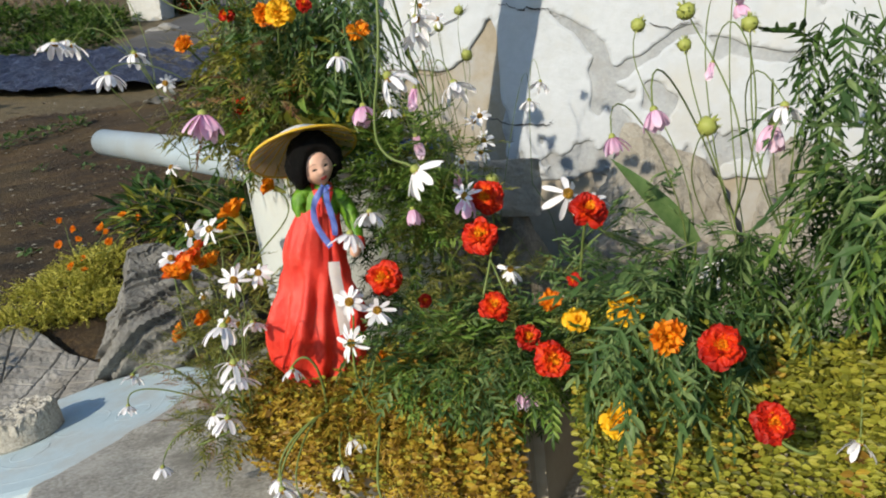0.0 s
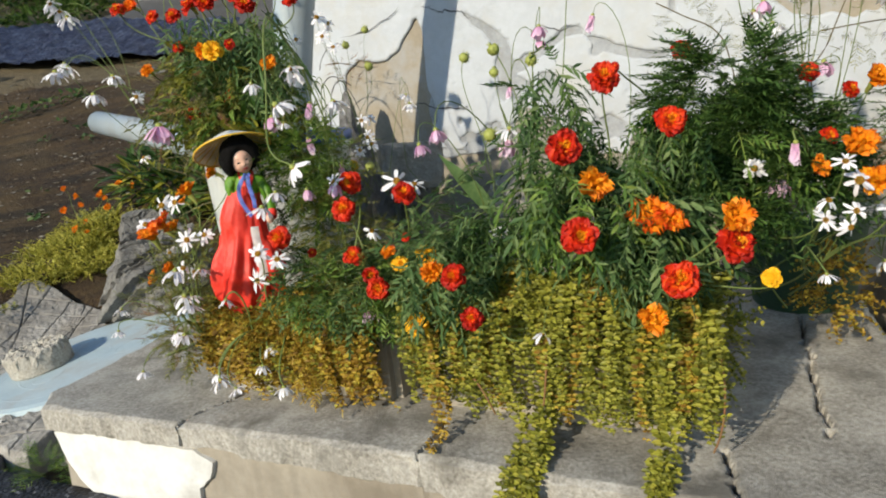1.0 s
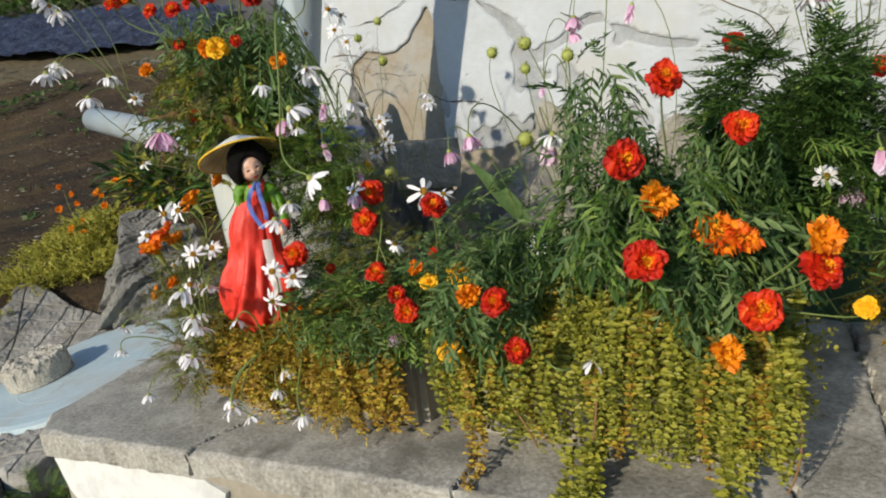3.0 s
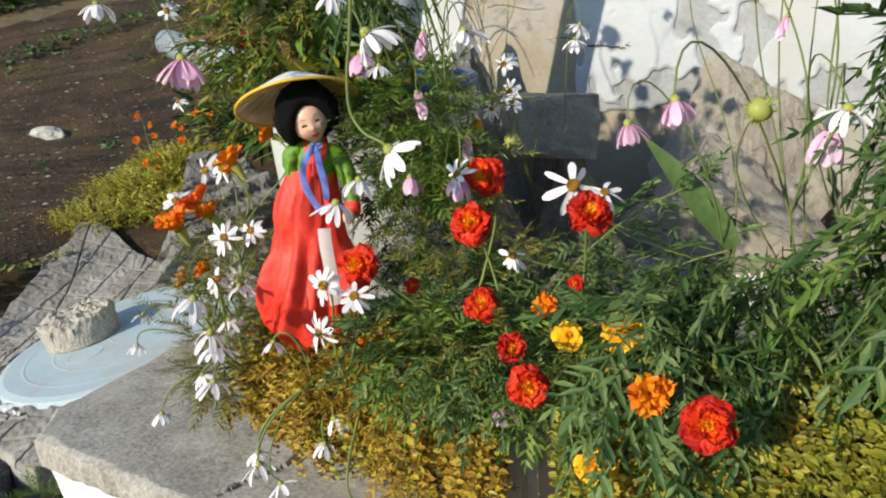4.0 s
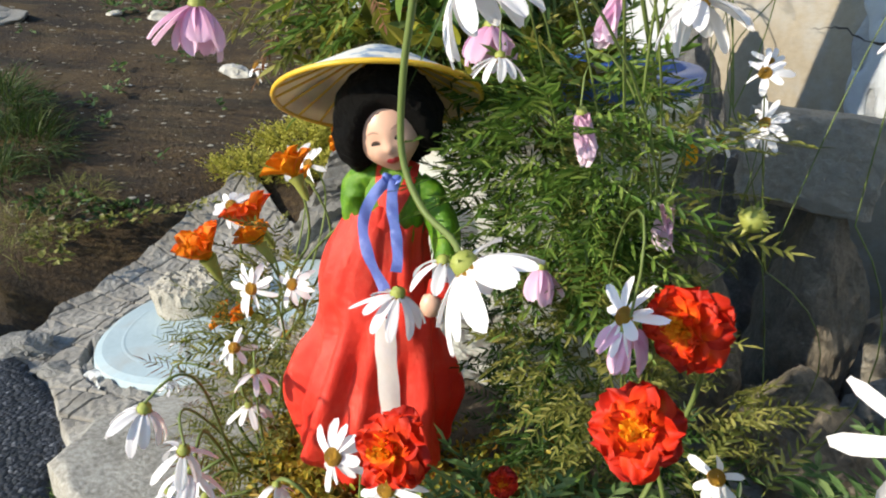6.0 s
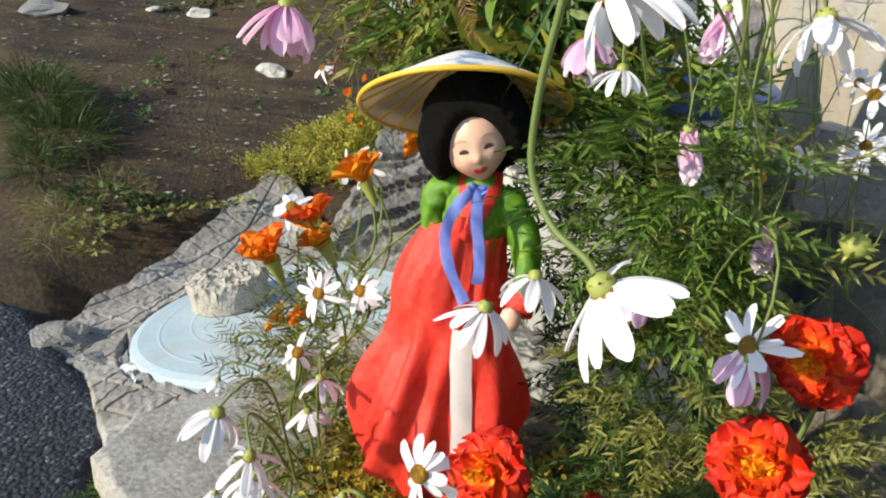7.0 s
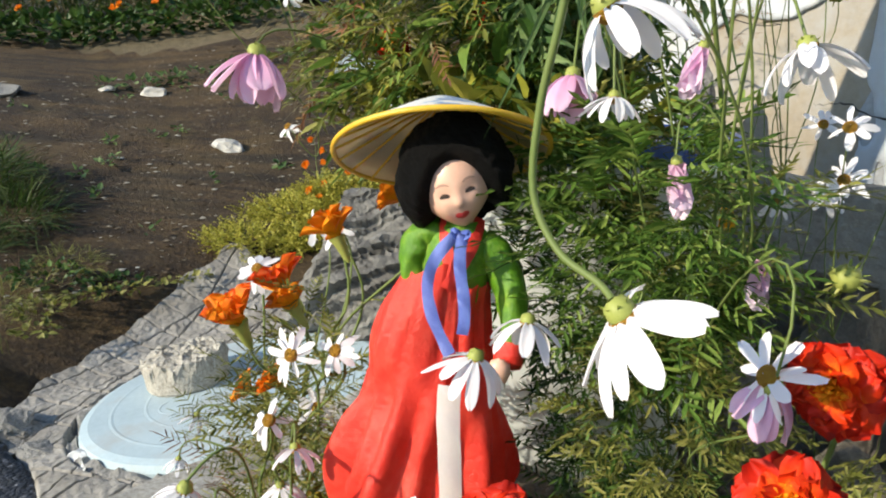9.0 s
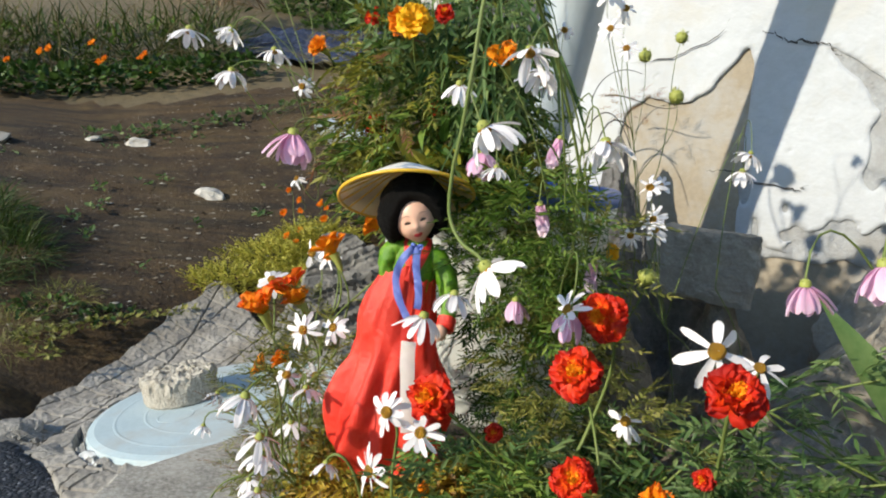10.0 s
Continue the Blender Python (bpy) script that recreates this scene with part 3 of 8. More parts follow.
def marigold_mesh(name, mat, seed, full=True):
    rnd = random.Random(seed)
    soup = Soup()
    rings = {
        True: [(8, 0.52, 0.46, -0.2, -4, -0.02), (8, 0.46, 0.38, 0.1, 10, 0.02), (7, 0.39, 0.3, 0.3, 22, 0.05), (6, 0.31, 0.24, 0.4, 34, 0.06)],
        "crest": [(7, 0.27, 0.16, 0.3, 36, 0.05), (7, 0.22, 0.14, 0.5, 54, 0.06), (5, 0.18, 0.12, 0.7, 74, 0.06)],
        False: [(6, 0.5, 0.46, 0.02, 8, 0.0), (5, 0.38, 0.4, 0.3, 24, 0.02), (5, 0.22, 0.22, 0.6, 52, 0.04)],
        None: [(9, 0.66, 0.46, -0.9, 64, -0.02), (8, 0.6, 0.42, -0.6, 68, 0.0), (6, 0.46, 0.28, -0.2, 76, 0.04)],
    }[full]
    for n, ln, w, cup, lift, z in rings:
        for i in range(n):
            v, f = petal(ln * rnd.uniform(0.88, 1.1), w * rnd.uniform(0.85, 1.15), cup * 0.3, 0.17, rnd, 0.66, 7, 6)
            soup.add(v, f, Matrix.Translation((0, 0, z)) @ pose(0, 0, 0, rnd.uniform(-20, 20), -lift + rnd.uniform(-14, 14), 360 * i / n + rnd.uniform(-20, 20)))
    return soup.mesh(name, mat, True)


def daisy_mesh(name, mat, seed, n=13, wide=0.135, long=0.5, lost=0.16):
    rnd = random.Random(seed)
    soup = Soup()
    tilt = rnd.uniform(-4, 22)
    for i in range(n):
        if rnd.random() < lost:
            continue
        v, f = petal(long * rnd.uniform(0.72, 1.1), wide * rnd.uniform(0.75, 1.2), rnd.uniform(-0.6, 0.1), 0.04, rnd, 0.78, 6, 2)
        soup.add(v, f, pose(0, 0, rnd.uniform(-0.01, 0.01), rnd.uniform(-30, 30), tilt + rnd.uniform(-14, 16), 360 * i / n + rnd.uniform(-10, 10)))
    return soup.mesh(name, mat, True)


def swept(length, width, a0, a1, rnd, nx=12, ny=4):
    """A petal that leaves the calyx at the angle a0 and ends at a1, its rim blunt and a little creased."""
    v, f = [], []
    x, z = 0.03, 0.0
    ph = rnd.uniform(0, 6)
    for i in range(nx + 1):
        t = i / nx
        a = radians(a0 + (a1 - a0) * t ** 0.8)
        w = width * (0.3 + 0.7 * math.sin(math.pi * 0.5 * min(1, t / 0.6))) * (1 if t < 0.68 else math.sqrt(max(0.05, 1 - ((t - 0.68) / 0.33) ** 2)))
        for j in range(ny + 1):
            s = j / ny - 0.5
            dip = 0.1 * width * math.cos(s * 9) + 0.05 * width * math.sin(ph + 5 * s) * t
            ragged = 1 + 0.012 * math.sin(ph + 7 * s) * t
            v.append((x * ragged - dip * math.sin(a), w * s, z * ragged + dip * math.cos(a)))
        x += math.cos(a) * length / nx
        z += math.sin(a) * length / nx
    for i in range(nx):
        for j in range(ny):
            q = i * (ny + 1) + j
            f.append((q, q + ny + 1, q + ny + 2, q + 1))
    return v, f


def bell_mesh(name, mat, seed, n=9, shut=70, wide=0.17, start=0):
    """A nodding flower: petals swept down from the calyx; +z is the way that it faces."""
    rnd = random.Random(seed)
    soup = Soup()
    for i in range(n):
        if rnd.random() < 0.14:
            continue
        stray = rnd.choice((0, 0, 0, -35, -18, 10))
        v, f = swept(0.62 * rnd.uniform(0.82, 1.1), wide * rnd.uniform(0.75, 1.2), start + rnd.uniform(0, 25) + stray * 0.4, shut + rnd.uniform(-14, 12) + stray, rnd)
        soup.add(v, f, pose(0, 0, 0, rnd.uniform(-12, 12), 0, 360 * i / n + rnd.uniform(-12, 12)))
    return soup.mesh(name, mat, True)


def bud_mesh(name, mat, seed):
    rnd = random.Random(seed)
    soup = Soup()
    for i in range(6):
        v, f = petal(0.95 * rnd.uniform(0.85, 1.05), 0.42, -0.1, 0.05, rnd, 0.75, 5, 3)
        soup.add(v, f, pose(0, 0, 0, rnd.uniform(-15, 15), -80 + rnd.uniform(-7, 7), 60 * i + rnd.uniform(-10, 10)) @ Matrix.Translation((0.02, 0, 0.1)))
    return soup.mesh(name, mat, True)


def dome_mesh(name, mat, r, h, n=14):
    v, f = lathe([(r * math.cos(a), h * math.sin(a)) for a in (0, 0.4, 0.8, 1.2, 1.52)], n, 0.08, 3)
    return mesh_from(name, v, f, mat)


def calyx_mesh(name, mat, r, seed):
    rnd = random.Random(seed)
    soup = Soup()
    v, f = lathe([(r * 0.25, -r * 1.15), (r * 0.8, -r * 0.85), (r, -r * 0.2), (r * 0.9, r * 0.25)], 10, 0.1, seed)
    soup.add(v, f)
    for i in range(8):
        v, f = leaflet(r * 1.25, r * 0.5, 0.2, 0.3, 3)
        soup.add(v, f, pose(0, 0, -r * 0.3, 0, rnd.uniform(-30, 25), 45 * i))
    return soup.mesh(name, mat, True)


def spiky_mesh(name, mat, seed):
    rnd = random.Random(seed)
    soup = Soup()
    v, f = lathe([(0.02, -0.4), (0.3, -0.28), (0.42, 0), (0.33, 0.24), (0.02, 0.36)], 10, 0.2, seed)
    soup.add(v, f)
    for i in range(26):
        d = Vector((rnd.gauss(0, 1), rnd.gauss(0, 1), rnd.gauss(0.3, 1))).normalized()
        v, f = leaflet(0.3, 0.1, 0.2, 0.0, 2)
        soup.add(v, f, Matrix.Translation(d * 0.3) @ towards(d))
    return soup.mesh(name, mat, True)


HEADS = {
    "R": [marigold_mesh("marigold_head", M["marigold_red"], s) for s in range(5)],
    "O": [marigold_mesh("marigold_head", M["marigold_orange"], 20 + s, None) for s in range(4)],
    "T": [marigold_mesh("marigold_head", M["marigold_flame"], 25 + s, None) for s in range(3)],
    "Y": [marigold_mesh("marigold_head", M["marigold_yellow"], 30 + s, s > 0) for s in range(3)],
    "D": [daisy_mesh("daisy_head", M["petal_white"], 40 + s) for s in range(5)],
    "S": [daisy_mesh("daisy_head", M["petal_white"], 46 + s, 7, 0.15, 0.66, 0.05) for s in range(3)],
    "W": [bell_mesh("cosmos_head", M["petal_white"], 50 + s, 11, 56 + 7 * s) for s in range(5)],
    "P": [bell_mesh("cosmos_head", M["petal_pink"], 60 + s, 12, 92 + 3 * s, 0.27, 30) for s in range(4)],
    "B": [bud_mesh("cosmos_bud", M["petal_pink"], 70 + s) for s in range(3)],
    "G": [spiky_mesh("seed_head", M["calyx"], 80 + s) for s in range(3)],
}
CREST = [marigold_mesh("petal_crest", M["marigold_crest"], 90 + s, "crest") for s in range(3)]
EYE_MESH = dome_mesh("flower_eye", M["eye_yellow"], 0.13, 0.1)
SMALL_EYE = dome_mesh("flower_eye", M["eye_yellow"], 0.11, 0.12)
CALYX_MESH = calyx_mesh("calyx", M["calyx"], 0.105, 5)
LONG_CALYX = mesh_from("calyx", *lathe([(0.035, -0.55), (0.085, -0.42), (0.12, -0.15), (0.17, 0.02)], 10, 0.1, 4), M["calyx"])
HEAD_SIZE = {"R": 0.68, "T": 0.9, "O": 0.85, "Y": 0.75, "D": 0.76, "S": 0.8, "W": 0.63, "P": 0.8, "B": 0.85, "G": 0.9}
HEAD_NAME = {"R": "marigold_flower", "T": "marigold_flower", "O": "marigold_flower", "Y": "marigold_flower", "D": "daisy_flower", "S": "daisy_flower", "W": "cosmos_flower", "P": "cosmos_flower", "B": "cosmos_bud", "G": "seed_head"}
HEAD_LABEL = {"R": "red marigold flower with an orange heart", "T": "half-open red and orange marigold flower", "O": "orange marigold flower", "Y": "yellow marigold flower", "D": "white daisy flower with a yellow eye", "S": "white daisy flower that has lost petals", "W": "white nodding flower past its prime", "P": "pale pink nodding flower", "B": "closed pink flower bud", "G": "green spiky seed head"}


def plant(name, base, flowers, label, category, seed, group="", facing=(0.35, -0.8, 0.45), above=0.09, wander=0.03, thick=0.0013, bare=(), turned=(), reach=0.6, sprawl=False):
    """A flowering plant: a stem to each flower head, and the heads with their eye or calyx."""
    rnd = random.Random(seed)
    root = thing(name, base, label, category, group)
    b = Vector(base)
    order = sorted(range(len(flowers)), key=lambda k: flowers[k][1])
    forks = {}
    for c in range(0, len(order), 4):
        chunk = order[c:c + 4]
        mid_top = sum((Vector(flowers[k][1:4]) for k in chunk), Vector()) / len(chunk) - b
        low = min(flowers[k][3] for k in chunk) - base[2]
        fork = Vector((mid_top.x * reach, mid_top.y * reach, max(0.02, low * 0.7)))
        foot = Vector((rnd.gauss(0, wander), rnd.gauss(0, wander), 0))
        bend = Vector((rnd.gauss(0, 0.03), rnd.gauss(0, 0.03), 0))
        v, f = tube(bezier(foot, foot.lerp(fork, 0.35) + bend, foot.lerp(fork, 0.75) + bend, fork, 10), thick * 1.25, 6, 0.8)
        part("stem", mesh_from("stem", v, f, M["stem"]), None, root)
        for k in chunk:
            forks[k] = (foot, fork, bend)
    for number, (kind, x, y, z, d) in enumerate(flowers):
        at = Vector((x, y, z))
        if kind in "WPB":
            face = Vector((rnd.gauss(0.08, 0.18), rnd.gauss(-0.15, 0.18), -1)).normalized()
        elif kind == "G":
            face = Vector((rnd.gauss(0, 0.4), rnd.gauss(0, 0.4), 1)).normalized()
        else:
            face = (Vector(facing) + Vector((rnd.gauss(0, 0.22), rnd.gauss(0, 0.2), rnd.gauss(0, 0.25)))).normalized()
        face = Vector(dict(turned).get(number, face)).normalized()
        d *= HEAD_SIZE[kind]
        head = new(HEAD_NAME[kind], rnd.choice(HEADS[kind]))
        head.parent = root
        top = at - b
        turn = face.to_track_quat("Z", "Y").to_matrix().to_4x4() @ Matrix.Rotation(rnd.uniform(0, 6.28), 4, "Z")
        lift = face * (-0.3 * d if kind in "WPB" else (-0.28 * d if kind in "OT" else 0.0))
        head.matrix_basis = Matrix.Translation(top + lift) @ turn @ Matrix.Scale(d, 4)
        tagged(head, HEAD_LABEL[kind])
        if kind in "DS":
            part("flower_eye", EYE_MESH, None, head, "yellow flower eye")
        elif kind in "WPB":
            part("calyx", CALYX_MESH, None, head, "green calyx")
            if kind == "W":
                part("flower_eye", SMALL_EYE, None, head, "yellow flower eye")
        elif kind in "ROYT":
            part("calyx", LONG_CALYX, None, head, "long green calyx")
            if kind == "R":
                part("petal_crest", CREST[number % 3], None, head, "ruffled orange inner petals")
        if number in bare:
            continue
        end = top + lift - face * d * 0.12
        c = forks[number][1]
        foot = c
        span = end - foot
        if sprawl and kind in "WPB":
            mid = foot + Vector((span.x * 0.3, span.y * 0.4, span.z * 0.75))
            over = end + Vector((-0.35 * span.x + rnd.gauss(0, 0.03), -0.2 * span.y, 0.012 + 0.1 * abs(rnd.gauss(0, 0.2))))
        elif kind in "WPB":
            mid = foot + Vector((span.x * 0.25, span.y * 0.25, max(0.01, span.z * 0.8)))
            over = end - face * above * rnd.uniform(0.7, 1.2) + Vector((rnd.gauss(0, 0.015), rnd.gauss(0, 0.015), 0)) - Vector((span.x, span.y, 0)) * 0.12
        else:
            mid = foot + Vector((span.x * 0.2, span.y * 0.2, span.z * 0.5))
            over = end - face * 0.05 - Vector((0, 0, 0.02))
        sway = 0.16 * span.length
        mid = mid + Vector((rnd.gauss(0, sway), rnd.gauss(0, sway), 0))
        v, f = tube(bezier(foot, mid, over, end, 14), thick * rnd.uniform(0.8, 1.2), 5, 0.75)
        part("stem", mesh_from("stem", v, f, M["stem"]), None, root)
    return root


# ---- the ground ----
def clamp(v, a, b):
    return max(a, min(b, v))


def step(a, b, v):
    t = clamp((v - a) / (b - a), 0, 1)
    return t * t * (3 - 2 * t)


def ground_z(x, y):
    """The lie of the land: a slope that climbs away from the house front, level ground beside it."""
    rise = 0.19 * (0.25 + 0.75 * step(-0.3, 0.25, y))
    hill = 0.05 + rise * clamp(-0.7 - x, 0, 40) + 0.1 * clamp(y, 0, 1) + 0.28 * clamp(y - 1, 0, 40)
    near = 0.03 + 0.13 * step(1.3, 1.42, x) * step(-0.4, 0.1, y)
    z = near + (hill - near) * step(-0.1, -0.55, x)
    return z - 0.035 * math.exp(-((x + 0.45) ** 2 + (y - 0.2) ** 2) / 0.12)


def axis(fine_from, fine_to, fine, ends):
    a = list(np.arange(fine_from, fine_to + fine / 2, fine))
    grow, s = [], fine
    v = fine_from
    while v > ends[0]:
        s *= 1.25
        v -= s
        grow.append(v)
    a = grow[::-1] + a
    s, v = fine, a[-1]
    while v < ends[1]:
        s *= 1.25
        v += s
        a.append(v)
    return a


def sheet(xs, ys, height):
    v = [(x, y, height(x, y)) for y in ys for x in xs]
    n = len(xs)
    f = [(j * n + i, j * n + i + 1, (j + 1) * n + i + 1, (j + 1) * n + i) for j in range(len(ys) - 1) for i in range(n - 1)]
    return v, f


def apron_z(x, y):
    """The concrete apron: level with the lid where it meets it, with the earth farther out."""
    seat = math.hypot(x + 0.44, y - 0.365)
    level = 0.11 + 0.105 * (x + 0.44 + y - 0.365) - 0.013 - 0.04 * step(0.295, 0.275, seat)
    return level + (ground_z(x, y) + 0.028 - level) * step(0.3, 0.7, seat)


def lumpy(x, y):
    p = Vector((x, y, 0))
    k = clamp(2.5 / (0.5 + abs(x) + abs(y)), 0.3, 1)
    inside = step(-1.2, -1.05, x) * step(-0.1, -0.2, x) * step(0.02, 0.08, y) * step(0.72, 0.62, y)
    base = ground_z(x, y)
    base -= inside * max(0.0, base - apron_z(x, y) + 0.045)
    return base + k * (0.014 * noise.noise(p * 3.1) + 0.008 * noise.noise(p * 9) + 0.004 * noise.noise(p * 27))


M["mulch"] = rough_surface("mulch", [(0.34, (0.01, 0.006, 0.0025)), (0.46, (0.034, 0.018, 0.005)), (0.57, (0.08, 0.047, 0.0165)), (0.68, (0.2, 0.155, 0.09))], 0.45, 0.013, 1.0, 0.95, (0.085, 0.055, 0.02), 0.24, fine_depth=0.018, grain=0.62)
streaked(M["mulch"], 48, 0.7, 0.1, (0.3, 0.32, 0.33), (1.28, 1.28, 1.1))
M["yard"] = rough_surface("yard", [(0.25, (0.13, 0.1, 0.07)), (0.5, (0.23, 0.185, 0.13)), (0.75, (0.32, 0.265, 0.195))], 0.3, 0.012, 1.0, 0.95, (0.14, 0.115, 0.08), 0.2, fine_depth=0.01)
M["field"] = rough_surface("field", [(0.25, (0.05, 0.04, 0.02)), (0.5, (0.11, 0.085, 0.045)), (0.75, (0.2, 0.155, 0.085))], 1.2, 0.05, 1.0, 0.95, fine_depth=0.03)
gx, gy = axis(-3.2, 2.2, 0.045, (-80, 80)), axis(-1.2, 3.2, 0.045, (-80, 80))
gv, gf = sheet(gx, gy, lumpy)
kinds = []
for q in gf:
    cx, cy = gv[q[0]][0], gv[q[0]][1]
    far = cx < -4.2 + 0.75 * (cy - 0.7) + 0.35 * noise.noise(Vector((cx, cy, 3))) or cy > 6.5
    kinds.append(1 if far and cx < 1 else (2 if cx > 1.0 else 0))
ground = tagged(new("ground", mesh_from("ground", gv, gf, [M["mulch"], M["field"], M["yard"]], True, kinds)), "brown earth sloping up from the house to a weedy field", "ground", kind="structure")


EDGE = [(-30, -14.0), (-2.2, -1.1), (-1.3, -0.45), (-0.83, -0.07), (-0.77, -0.015), (-0.55, 0.012), (-0.45, 0.028), (-0.3, 0.042), (-0.25, 0.015), (-0.2, -0.02), (0.0, -0.02), (1.0, -0.045), (30, -0.045)]


def road_edge(x):
    """Where the asphalt ends: it draws back from the earth and reaches in between slab and lid."""
    y = float(np.interp(x, [p[0] for p in EDGE], [p[1] for p in EDGE]))
    return y + 0.014 * noise.noise(Vector((x * 9, 1, 0))) + 0.012 * noise.noise(Vector((x * 31, 1, 0)))


rx = axis(-2.5, 2.0, 0.02, (-30, 30))
rv, rf = [], []
for j in range(26):
    for x in rx:
        e = road_edge(x)
        k = (j / 25) ** 2
        y = e - k * 5.0
        rv.append((x, y, max(ground_z(x, y) + 0.02, 0.058) + 0.003 * noise.noise(Vector((x * 20, y * 20, 0))) - (0.03 if j == 0 else 0)))
n = len(rx)
for j in range(25):
    for i in range(n - 1):
        rf.append((j * n + i, (j + 1) * n + i, (j + 1) * n + i + 1, j * n + i + 1))
tagged(new("road", mesh_from("road", rv, rf, M["asphalt"])), "dark worn asphalt lane in front of the slab", "road", kind="structure")


# ---- the concrete slab ----
CRACKS = [
    [(0.73, -0.02), (0.735, 0.05), (0.72, 0.09)],
    [(1.125, -0.02), (1.105, 0.03), (1.1, 0.062), (1.088, 0.1)],
    [(1.165, 0.6), (1.172, 0.53), (1.17, 0.47), (1.184, 0.41), (1.181, 0.35), (1.19, 0.3), (1.189, 0.25), (1.201, 0.2), (1.2, 0.165)],
    [(0.30, -0.02), (0.31, 0.04), (0.33, 0.09), (0.32, 0.15), (0.2, 0.24)],
]


def crack_depth(x, y):
    best = 9.0
    for line in CRACKS:
        for (ax, ay), (bx, by) in zip(line, line[1:]):
            t = clamp(((x - ax) * (bx - ax) + (y - ay) * (by - ay)) / ((bx - ax) ** 2 + (by - ay) ** 2), 0, 1)
            best = min(best, math.hypot(x - ax - t * (bx - ax), y - ay - t * (by - ay)))
    best += 0.004 * noise.noise(Vector((x * 60, y * 60, 0)))
    return 0.02 * clamp(1.25 - best / 0.0026, 0, 1)


def slab_x(u, y):
    left = 0.0 - 0.05 * clamp((y + 0.012) / 0.05, 0, 1) - 0.045 * clamp(y / 0.15, 0, 1) - 0.08 * step(0.15, 0.6, y)
    right = 1.302 - 0.022 * y - 0.1 * clamp(y - 0.5, 0, 1) + 0.004 * noise.noise(Vector((y * 14, 3, 0))) + 0.002 * noise.noise(Vector((y * 60, 3, 0)))
    return left + (right - left) * u


def build_slab():
    nu, nv = 340, 210
    v, f, idx = [], [], []
    for j in range(nv):
        y = -0.012 + 0.99 * (j / (nv - 1)) ** 1.25
        for i in range(nu):
            x = slab_x(i / (nu - 1), y)
            p = Vector((x, y, 0))
            z = 0.2 + 0.02 * step(0.1, 0.6, x) + 0.004 * noise.noise(p * 3) + 0.0022 * noise.noise(p * 15) - crack_depth(x, y)
            edge = min(y + 0.012, (1 - i / (nu - 1)) * 1.3, i / (nu - 1) * 1.3)
            z -= 0.006 * clamp(1 - edge / (0.008 + 0.007 * noise.noise(p * 27)), 0, 1)
            dy = (0.006 * noise.noise(Vector((x * 12, 7, 0))) + 0.004 * noise.noise(Vector((x * 55, 7, 0)))) if j == 0 else 0
            heave = clamp((0.36 - x) / 0.36, 0, 1) * clamp(1 - (y + 0.012) / 0.16, 0, 1)
            v.append((x, y + dy - 0.028 * heave, z + 0.016 * heave))
    for j in range(nv - 1):
        for i in range(nu - 1):
            f.append((j * nu + i, j * nu + i + 1, (j + 1) * nu + i + 1, (j + 1) * nu + i))
            idx.append(0)
    # the sides: a lip, then a recessed face down to the road
    rim = [i for i in range(nu)] + [j * nu + nu - 1 for j in range(1, nv)]
    rim = [j * nu for j in range(nv - 1, 0, -1)] + rim
    levels = [(0.172, 0.0), (0.166, 0.012), (0.1, 0.014), (0.03, 0.012), (-0.05, 0.012)]
    prev = rim
    for li, (z, inset) in enumerate(levels):
        ring = []
        for k in rim:
            x, y, _ = v[k]
            gap = crack_depth(x, 0.0) if y < 0.02 else 0
            ring.append(len(v))
            ox = inset * (1 if x < 0.2 else (-1 if x > 1.1 and y > 0.02 else 0))
            zz = z + 0.005 * noise.noise(Vector((x * 25, y * 25, li)))
            v.append((x + ox, y + (inset if y < 0.03 else 0) + gap * 0.8 + 0.002 * noise.noise(Vector((x * 30, z * 30, 2))), zz))
        for a in range(len(rim) - 1):
            f.append((prev[a], ring[a], ring[a + 1], prev[a + 1]))
            idx.append(0 if li < 2 else 1)
        prev = ring
    me = mesh_from("slab", v, f, [M["concrete"], M["front_concrete"]], True, idx)
    for face in me.polygons:
        face.use_smooth = abs(face.normal.z) > 0.6
    return me


slab = tagged(new("concrete_slab", build_slab()), "cracked grey concrete slab with a worn rough edge", "slab", kind="structure")


def paint_patch(name, outline, y, label, seed, parent):
    """A skin of old white paint on the slab's face, with a ragged outline given as (x, z)."""
    rnd = random.Random(seed)
    pts = []
    for (ax, az), (bx, bz) in zip(outline, outline[1:] + outline[:1]):
        k = max(2, int(math.hypot(bx - ax, bz - az) / 0.012))
        for i in range(k):
            t = i / k
            pts.append((ax + (bx - ax) * t + rnd.gauss(0, 0.0016), az + (bz - az) * t + rnd.gauss(0, 0.0016)))
    bm = bmesh.new()
    front = [bm.verts.new((x, y - 0.028 * clamp((0.36 - x) / 0.36, 0, 1), z)) for x, z in pts]
    back = [bm.verts.new((x, y + 0.012 - 0.028 * clamp((0.36 - x) / 0.36, 0, 1), z)) for x, z in pts]
    bm.faces.new(front)
    for i in range(len(pts)):
        j = (i + 1) % len(pts)
        bm.faces.new((front[j], front[i], back[i], back[j]))
    bmesh.ops.recalc_face_normals(bm, faces=bm.faces)
    ob = part(name, bm, M["white_paint"], parent, label)
    ob.data.polygons.foreach_set("use_smooth", [False] * len(ob.data.polygons))
    return ob


